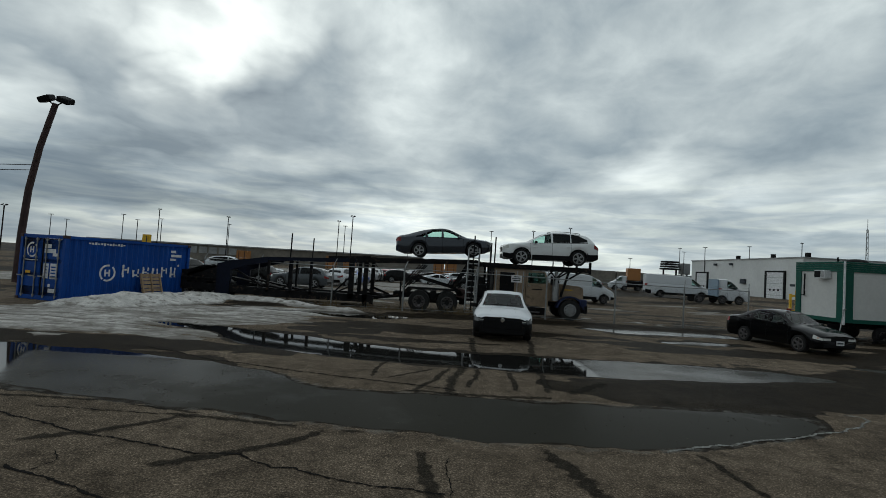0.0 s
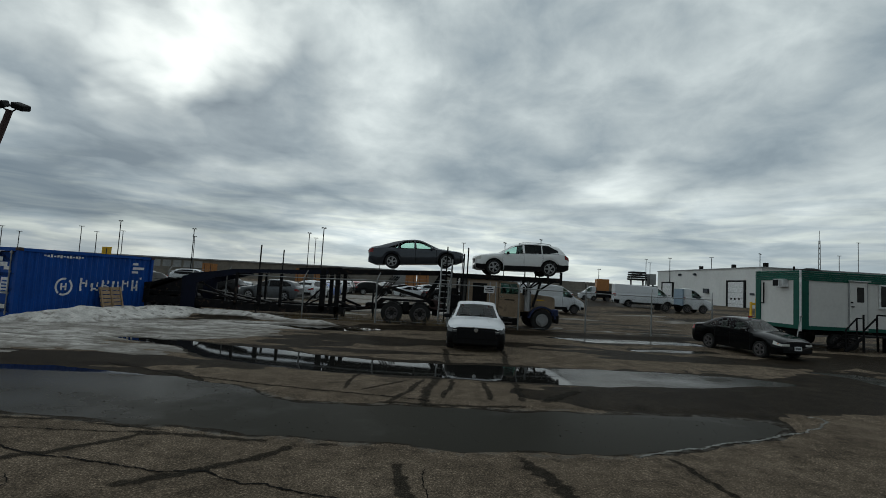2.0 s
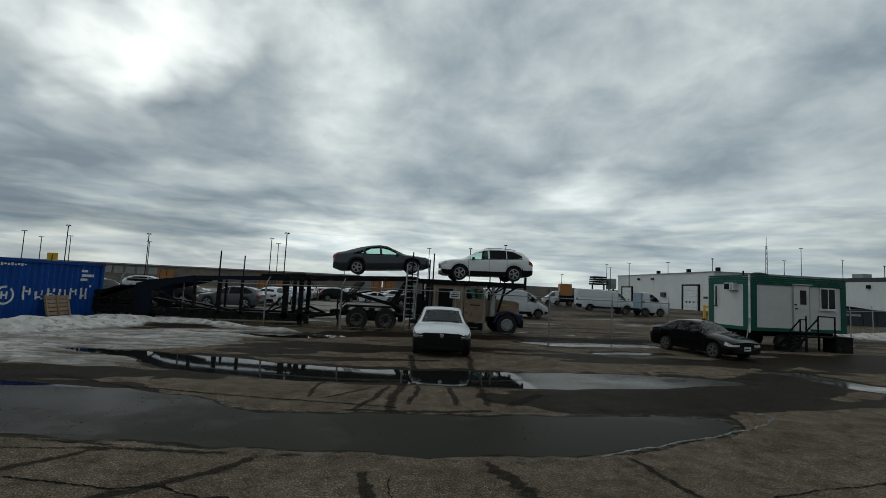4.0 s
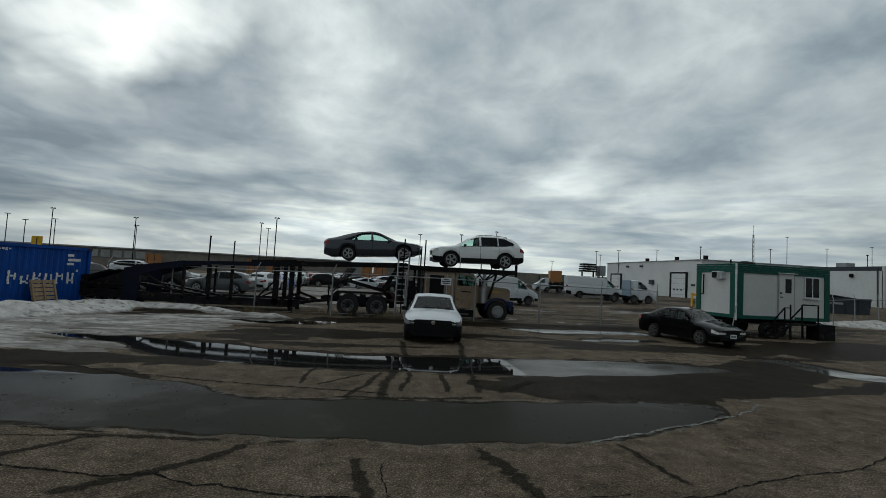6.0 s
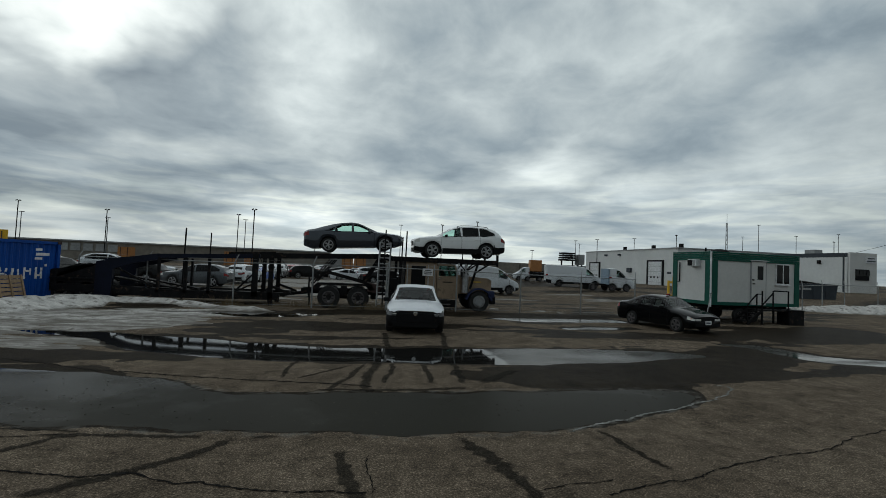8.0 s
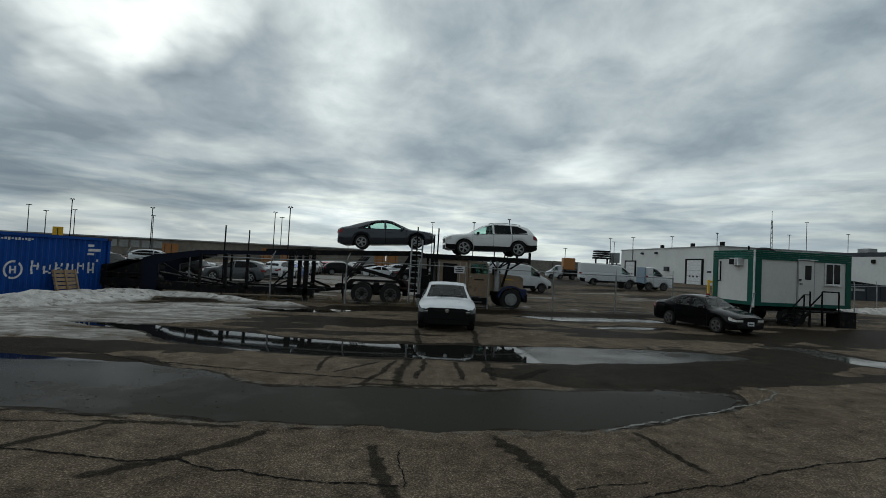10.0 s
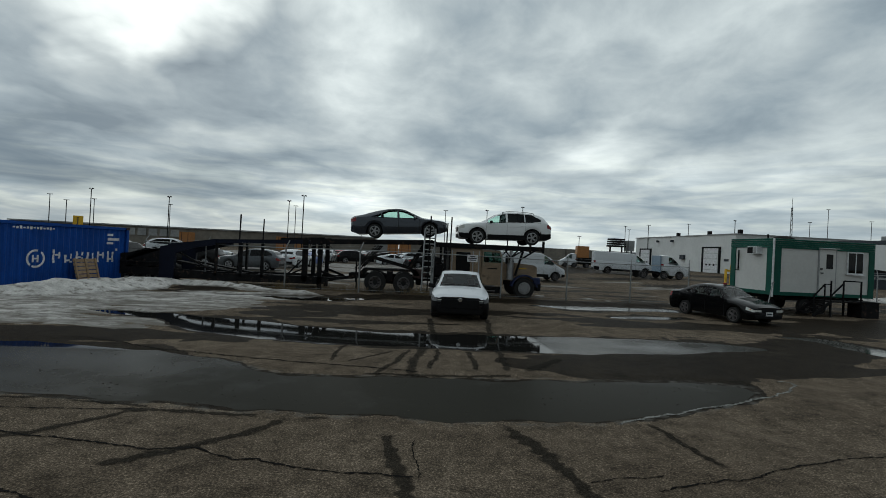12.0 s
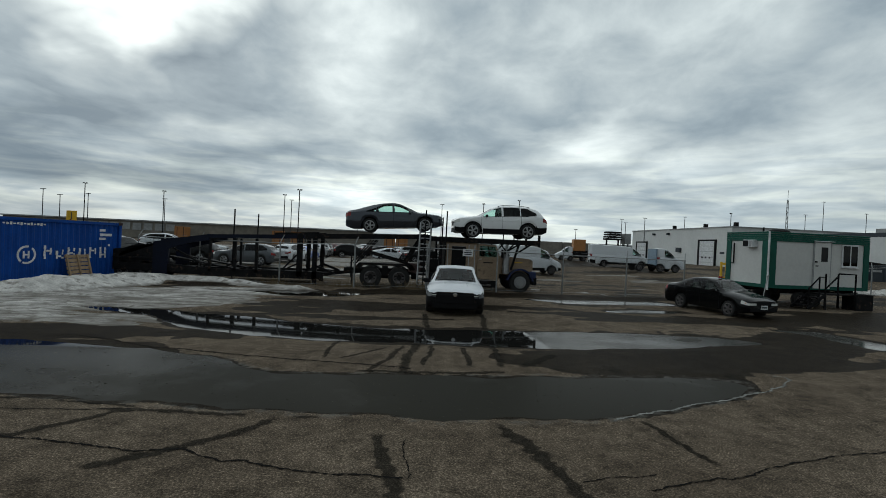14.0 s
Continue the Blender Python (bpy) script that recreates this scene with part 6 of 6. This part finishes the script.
def flood_pole(base, top, r, heads, label, material="rust", bends=()):
    b, t = Vector(base), Vector(top)
    p = thing("light_pole", Matrix.Translation(b), label, "light pole", "yard light poles")
    bm = bmesh.new()
    knots = [Vector((0, 0, 0))] + [Vector(k) - b for k in bends] + [t - b]
    for i, (k0, k1) in enumerate(zip(knots, knots[1:])):
        rod(bm, k0, k1 + (k1 - k0) * 0.004, r * (1 - 0.28 * i / len(knots)), 10, r * (1 - 0.28 * (i + 1) / len(knots)))
    part("pole", bm, material, p)
    for k in range(heads):
        a = math.pi * (0.15 + k * 0.95) if heads > 1 else 0.3
        c = (t - b) + Vector((math.cos(a) * 0.38 * r / 0.14, math.sin(a) * 0.2, 0.18 * r / 0.14))
        s = r / 0.14
        bm = bmesh.new()
        box(bm, c, (0.50 * s, 0.42 * s, 0.24 * s), (20, 18 if math.cos(a) > 0 else -18, 0), bevel=0.05 * s)
        hd = part("floodlight", bm, "black", p)
        bm = bmesh.new()
        rod(bm, t - b - Vector((0, 0, 0.15)), c, 0.03 * s, 6)
        part("bracket", bm, "black", hd)
    return p


POLE = [(-23.42, 26, 0), (-23.36, 26, 2.8), (-23.20, 26, 5.2), (-22.80, 26, 7.6), (-22.15, 26, 10.1)]
flood_pole(POLE[0], POLE[-1], 0.19, 2, "bent rust-brown light pole with two floodlights", bends=POLE[1:-1])
for x, y, h in ((-56.6, 60, 6.9), (-55.0, 90, 10.2), (-41.7, 90, 9.5), (-20.5, 90, 10.0), (-13.9, 70, 9.1), (16.8, 90, 10.3), (23.8, 90, 11.3), (71.8, 95, 11.6), (109, 90, 11.8)):
    flood_pole((x, y, 0), (x + 0.05, y, h), 0.08, 2, "distant dark yard light pole with floodlights", "dark_steel")
for x, y, h in ((-61.8, 90, 8.9), (-59, 90, 8.0), (-75.7, 90, 8.1), (-72.6, 90, 7.3), (-19.2, 90, 9.2), (8.8, 90, 9.9), (-57.4, 95, 8.8), (-44.2, 96, 8.6), (52.4, 95, 9.7), (-8.5, 110, 7.0), (65.2, 101, 10.9), (54.8, 110, 10.3), (55.8, 110, 9.5), (94, 100, 12.8), (98.5, 100, 16.0), (109.6, 100, 13.8), (122.5, 100, 15.0), (39.4, 100, 6.8)):
    p = thing("light_pole", pose(x, y, 0), "distant thin light pole with a flat head, greyed for haze", "light pole", "far light poles")
    bm = bmesh.new()
    # the grey of pole and head carries the painted distance haze
    rod(bm, (0, 0, 0), (0, 0, h), 0.085, 6, 0.06)
    part("pole", bm, "hazed_pole", p)
    boxpart("lamp_head", (0, 0, h), (0.8, 0.3, 0.10), "hazed_pole", p)
mast = thing("lattice_mast", pose(76, 85, 0.5), "thin grey lattice radio mast behind the white building", "mast")
for dx, dy in ((-0.3, 0), (0.3, 0), (0, 0.4)):
    member("leg", [((dx, dy, 0), (dx * 0.4, dy * 0.4, 13.4))], 0.08, 0.08, mast, "steel")
for k in range(13):
    f = 1 - 0.6 * k / 13
    member("lacing", [((-0.3 * f, 0, k * 1.0 + 0.5), (0.3 * f, 0, k * 1.0 + 1.4))], 0.05, 0.05, mast, "steel")
member("antenna", [((0, 0, 13.2), (0, 0, 15.3))], 0.05, 0.05, mast, "steel")


def lettering(parent, text, size, m, material):
    """A word in the built-in font, as a mesh part."""
    cu = bpy.data.curves.new("lettering", "FONT")
    cu.body, cu.size, cu.extrude, cu.align_x, cu.align_y = text, size, 0.01, "CENTER", "CENTER"
    tmp = bpy.data.objects.new("lettering_curve", cu)
    me = bpy.data.meshes.new_from_object(tmp)
    bpy.data.objects.remove(tmp)
    me.materials.append(M[material])
    ob = new("lettering", me)
    ob.parent, ob.matrix_basis = parent, m
    return ob


jsign = thing("row_sign", pose(-37.9, 60, -0.15), "yellow square row sign with a dark letter on a post", "sign")
member("post", [((0, 0, 0), (0, 0, 3.4))], 0.10, 0.10, jsign, "dark_steel")
boxpart("board", (0, -0.08, 3.85), (1.15, 0.05, 1.15), "yellow", jsign, bevel=0.03)
lettering(jsign, "J", 1.0, pose(0, -0.12, 3.85, 90, 0, 0), "dumpster")

# ---- white warehouse ----
wh = thing("warehouse", pose(52.5, 100, 0.3), "low white metal-clad warehouse with overhead doors", "building")
# local: the long front runs from (0, 0) to (0, -31), the building lies to the right
boxpart("wall", (14, -15.5, 3.35), (28, 31, 6.7), "wall", wh)
boxpart("roof", (14, -15.5, 6.78), (28.3, 31.3, 0.16), "freight", wh)
for y in np.arange(-28.0, 0, 7.0):
    boxpart("cladding_seam", (0.0, float(y), 3.35), (0.02, 0.05, 6.6), "wall", wh)
for y0, w, h in ((-4.2, 3.8, 4.3), (-25.3, 3.9, 4.6)):
    fr = boxpart("door_frame", (-0.10, y0, h / 2), (0.22, w + 0.7, h + 0.35), "black", wh)
    od = boxpart("overhead_door", (-0.23, y0 - 0.15, h / 2 - 0.05), (0.08, w - 0.25, h - 0.1), "white_paint", wh, "white sectional overhead door")
    for k in range(1, 5):
        boxpart("joint", (-0.275, y0 - 0.15, h * k / 5), (0.012, w - 0.3, 0.05), "freight", od)
    for dy in (-0.9, 0.1, 1.0):
        boxpart("pane", (-0.275, y0 - 0.15 + dy, h * 0.38), (0.02, 0.42, 0.30), "black", od)
for y in (-9.0, -14.0):
    boxpart("wall_lamp", (-0.25, y, 5.9), (0.5, 0.5, 0.4), "dumpster", wh, bevel=0.05)
boxpart("wall_vent", (-0.2, -17.5, 2.9), (0.4, 1.2, 0.8), "dumpster", wh)
boxpart("plate", (-0.05, -29.0, 2.6), (0.06, 1.0, 0.35), "dumpster", wh)
for y in (-6, -16, -24):
    boxpart("roof_stack", (6, y, 7.4), (0.6, 0.6, 1.3), "dark_steel", wh, bevel=0.05)

# further wing to the right with an office window
wing = thing("office_building", pose(66.0, 52.5, 1.1), "low white building with a dark parapet and an office window", "building")
boxpart("wall", (2.15, 7, 2.45), (4.3, 14, 4.9), "wall", wing)
boxpart("parapet", (2.2, 7.2, 5.15), (4.4, 14.2, 0.6), "dumpster", wing)
boxpart("corner_wall", (2.25, -0.05, 2.75), (4.5, 0.3, 5.5), "panel", wing)
wd = boxpart("window", (2.0, -0.25, 2.5), (2.2, 0.14, 1.5), "black", wing, "dark office window in four panes")
for dx in (-0.9, -0.3, 0.3, 0.9):
    boxpart("pane", (2.0 + dx, -0.335, 2.75), (0.5, 0.03, 0.8), "glass", wd)
boxpart("notice", (3.45, -0.25, 4.6), (1.8, 0.08, 0.9), "white_paint", wing)
for k, w in enumerate((1.1, 1.4)):
    boxpart("notice_bars", (3.45, -0.31, 4.78 - 0.36 * k), (w, 0.03, 0.14), "dumpster", wing)
for dy in (4, 10):
    boxpart("wall_lamp", (-0.15, dy, 4.2), (0.3, 0.4, 0.5), "dark_steel", wing)
boxpart("downpipe", (-0.06, 0.6, 2.6), (0.12, 0.14, 5.0), "dumpster", wing)
boxpart("roof_unit", (1.2, 6.0, 5.75), (1.4, 1.6, 0.6), "freight", wing, bevel=0.05)
skip = thing("rolloff_dumpster", pose(46.4, 42.5, float(height(np.array([46.4]), np.array([42.5]))[0]), 0, 0, -18), "slate blue roll-off dumpster behind the fence", "dumpster")
bm = bmesh.new()
prism(bm, [(-3.3, 0.0), (3.3, 0.0), (3.5, 1.55), (-3.5, 1.55)], -1.2, 1.2)
part("bin", bm, "dumpster", skip)
for x in (-2.4, -1.2, 0, 1.2, 2.4):
    boxpart("rib", (x, -1.24, 0.78), (0.12, 0.1, 1.45), "dumpster", skip)
boxpart("rim", (0, -1.24, 1.55), (7.0, 0.14, 0.14), "dumpster", skip)
boxpart("label_bars", (0.3, -1.23, 1.05), (1.3, 0.02, 0.22), "freight", skip)
boxpart("load", (1.4, 0, 1.5), (3.2, 1.6, 0.5), "dark_steel", skip, rot=(0, 6, 10), bevel=0.1)

# ---- far edge of the yard: freight wall, parked rail cars, boxes ----
wall_far = thing("freight_shed", pose(-70, 128, 0), "long low brown-grey freight shed across the yard", "building")
boxpart("wall", (20, 0, 2.3), (88, 8, 4.6), "wall_far", wall_far)
boxpart("roof", (20, 0, 4.75), (88.6, 8.8, 0.3), "freight", wall_far)
for k in range(15):
    boxpart("bay_panel", (-22 + k * 2.6, -4.1, 3.3), (2.0, 0.15, 1.7), "freight", wall_far)
rail = thing("rail_car_row", pose(20, 135, 0), "row of dull grey rail cars along the horizon", "rail cars")
for k in range(15):
    boxpart("rail_car", (-26 + k * 12.2, 0, 2.6), (11.6, 3.0, 3.7), "wall_far" if k % 3 else "freight", rail)
for x, y, s, mt in ((-51.0, 120, 2.4, "orange"), (-28.5, 120, 2.2, "orange"), (-24.0, 120, 2.6, "orange"), (-1.2, 118, 2.4, "orange"), (1.8, 118, 2.6, "orange")):
    bx = thing("freight_box", pose(x, y, 0), "faded orange freight box far across the yard", "container", "far freight boxes")
    boxpart("body", (0, 0, 1.9), (s * 1.1, 2.4, 3.6), mt, bx)
    for k in (-0.3, 0.3):
        boxpart("rib", (k * s, -1.22, 1.9), (0.12, 0.1, 3.4), "rust", bx)
tank = thing("cooling_tower", pose(53.6, 112, 0.4), "dark stacked cooling unit on a raised frame", "cooling unit")
for k in range(4):
    boxpart("louvre", (0, 0, 5.0 + 0.55 * k), (3.8 - 0.15 * k, 2.6, 0.42), "dark_steel", tank, bevel=0.05)
for dx in (-1.5, 1.5):
    boxpart("leg", (dx, 0, 2.4), (0.3, 0.3, 4.8), "dark_steel", tank)
hop = thing("loading_hopper", pose(57.0, 112, 0.4), "grey steel loading hopper beside the warehouse", "hopper")
boxpart("bin", (0, 0, 5.2), (1.6, 2.4, 2.6), "freight", hop, bevel=0.1)
for dx in (-0.6, 0.6):
    boxpart("leg", (dx, 0, 2.0), (0.3, 0.3, 4.0), "dumpster", hop)

# ---- vans and trucks behind the fence ----


def ground_pose(x, y, rz, dz=0.0):
    return pose(x, y, float(height(np.array([x]), np.array([y]))[0]) + dz, 0, 0, rz)


car("van", ground_pose(11.9, 41.5, 4), VAN, "car_white", "white high-roof cargo van with black lower trim", "van", "parked vans", step=0.1, rim="old_alloy", clad=True)
car("van", ground_pose(26.2, 53.0, -14), dict(VAN, L=6.7, axles=[(0.98, 0.36), (5.1, 0.36)], top=VAN["top"][:-2] + [(6.6, 2.58), (6.7, 2.5)], belt=VAN["belt"][:-1] + [(6.7, 1.45)]), "car_white", "long white high-roof cargo van beside the warehouse", "van", "parked vans", step=0.1, rim="old_alloy", clad=True)
CAB = dict(VAN, L=2.75, top=[(0, 0.95), (0.15, 1.12), (0.7, 1.34), (0.95, 1.48), (1.65, 2.15), (2.0, 2.30), (2.7, 2.30), (2.75, 2.25)], belt=[(0, 0.82), (0.15, 1.0), (0.7, 1.24), (0.95, 1.32), (1.6, 1.40), (2.75, 1.45)], axles=[(0.98, 0.36), (6.0, 0.36)], top_cuts=[(1.02, 1.6)])


def cab_truck(m, label, blue=True):
    root, _ = car("chassis_cab_truck", m, dict(CAB, axles=[(0.98, 0.36), (2.45, 0.36)], side=[(1.12, 2.0)]), "car_white", label, "truck", "cab trucks", step=0.1, rim="old_alloy")
    for y in (-0.42, 0.42):
        member("frame_rail", [((-4.3, y, 0.62), (-1.1, y, 0.62))], 0.1, 0.18, root)
    for y in (1, -1):
        wheel(root, (-3.1, y * 0.85, 0.36), 0.36, 0.35, y, "old_alloy", 6)
    if blue:
        boxpart("headboard", (-1.46, 0, 1.45), (0.10, 1.9, 1.6), "pale_blue", root)
    boxpart("tail_beam", (-4.3, 0, 0.6), (0.12, 1.8, 0.16), "dark_steel", root)
    return root


cab_truck(ground_pose(27.0, 44.4, -6), "white chassis-cab truck with a bare frame")
far_cab = cab_truck(ground_pose(28.0, 76.0, 168), "white cab truck with an orange load body", False)
boxpart("load_body", (-2.4, 0, 2.6), (1.9, 2.1, 1.9), "orange", far_cab, "weathered orange load body", bevel=0.05)
boxpart("spreader", (-3.2, 0, 1.2), (3.2, 1.9, 1.1), "black", far_cab, bevel=0.05)

# ---- parked cars across the yard ----
PAINTS = {"w": ("car_white", "white"), "k": ("car_black", "black"), "g": ("car_grey", "dark grey"), "r": ("car_red", "red"), "b": ("car_blue", "bright blue"), "s": ("car_silver", "silver"), "d": ("car_slate", "slate grey")}
ROW = [
    ("suv", -11.3, 38.3, 175, "d"), ("suv", -16.2, 39.5, 175, "k"), ("suv", -9.5, 45.5, 78, "w"), ("sedan", -9.2, 50, 80, "b"), 
    ("suv", -9.6, 56, 85, "w"), ("suv", -9.3, 60, 85, "w"), ("suv", -8.9, 64, 85, "s"), ("suv", -8.1, 68, 85, "r"), ("suv", -7.7, 72, 85, "r"),
    ("suv", -7, 78, 85, "k"), ("sedan", -6.1, 83, 85, "g"), ("suv", -5.5, 88, 85, "s"), ("sedan", -4.8, 93, 60, "w"),
    ("sedan", -1.6, 78, 5, "k"), ("sedan", 1.2, 80, 8, "g"), ("sedan", 3.4, 76, 12, "s"), ("suv", 2.6, 72, 20, "w"),
    ("suv", -26.8, 47, 8, "w"), ("suv", -21.6, 48, 8, "w"), ("sedan", -19.2, 50, 8, "w"), ("suv", -32, 46.5, 8, "w"), ("sedan", -23.5, 43, 8, "k"),
    ("suv", -38.5, 46, 8, "w"), ("suv", 72.5, 46, 180, "b"), ("suv", 40, 78, 100, "s"), ("suv", 23.5, 77, 170, "w"),
    ("suv", -5.4, 62, 12, "k"), ("sedan", -0.4, 61, 8, "w"), ("suv", 4.4, 63, 5, "k"), ("sedan", 3.4, 56, 15, "k"), ("suv", -27.5, 40.5, 265, "w"), ("suv", -24.6, 40.8, 265, "w"), ("suv", -21.6, 39, 268, "k"),
    ("sedan", 6.4, 90, 0, "k"), ("suv", 11.5, 92, 0, "w"), ("sedan", 17, 93, 0, "g"),
]
proto = {}
for kind, x, y, rz, c in ROW:
    pm, word = PAINTS[c]
    key = (kind, c)
    gp = ground_pose(x, y, rz)
    if key not in proto:
        proto[key], _ = car(kind, gp, {"suv": SUV, "sedan": SEDAN, "van": VAN}[kind], pm, word + {"suv": " sport utility vehicle", "sedan": " sedan", "van": " cargo van"}[kind] + " parked across the yard", "car", "cars parked across the yard", step=0.11, glass="glass", rear_glass="glass", spokes=5)
    else:
        copy_thing(proto[key], gp)

# overhead wires
def cable(name, p, q, sag, label):
    c = thing(name, Matrix.Translation(p), label, "wire", "overhead wires")
    bm = bmesh.new()
    d = Vector(q) - Vector(p)
    pts = [d * (k / 12) - Vector((0, 0, sag * 4 * (k / 12) * (1 - k / 12))) for k in range(13)]
    for a, b in zip(pts, pts[1:]):
        rod(bm, a, b, 0.02, 5)
    part("strand", bm, "black", c)


cable("overhead_wire", (-22.95, 26, 6.6), (-60, 28, 6.9), 0.4, "thin black wire strung from the leaning pole")
cable("overhead_wire", (-23.0, 26, 6.3), (-60, 28, 6.6), 0.4, "thin black wire strung from the leaning pole")
cable("overhead_wire", (67.0, 52.3, 6.6), (76, 38, 13.5), 0.4, "thin black wire rising from the office building")
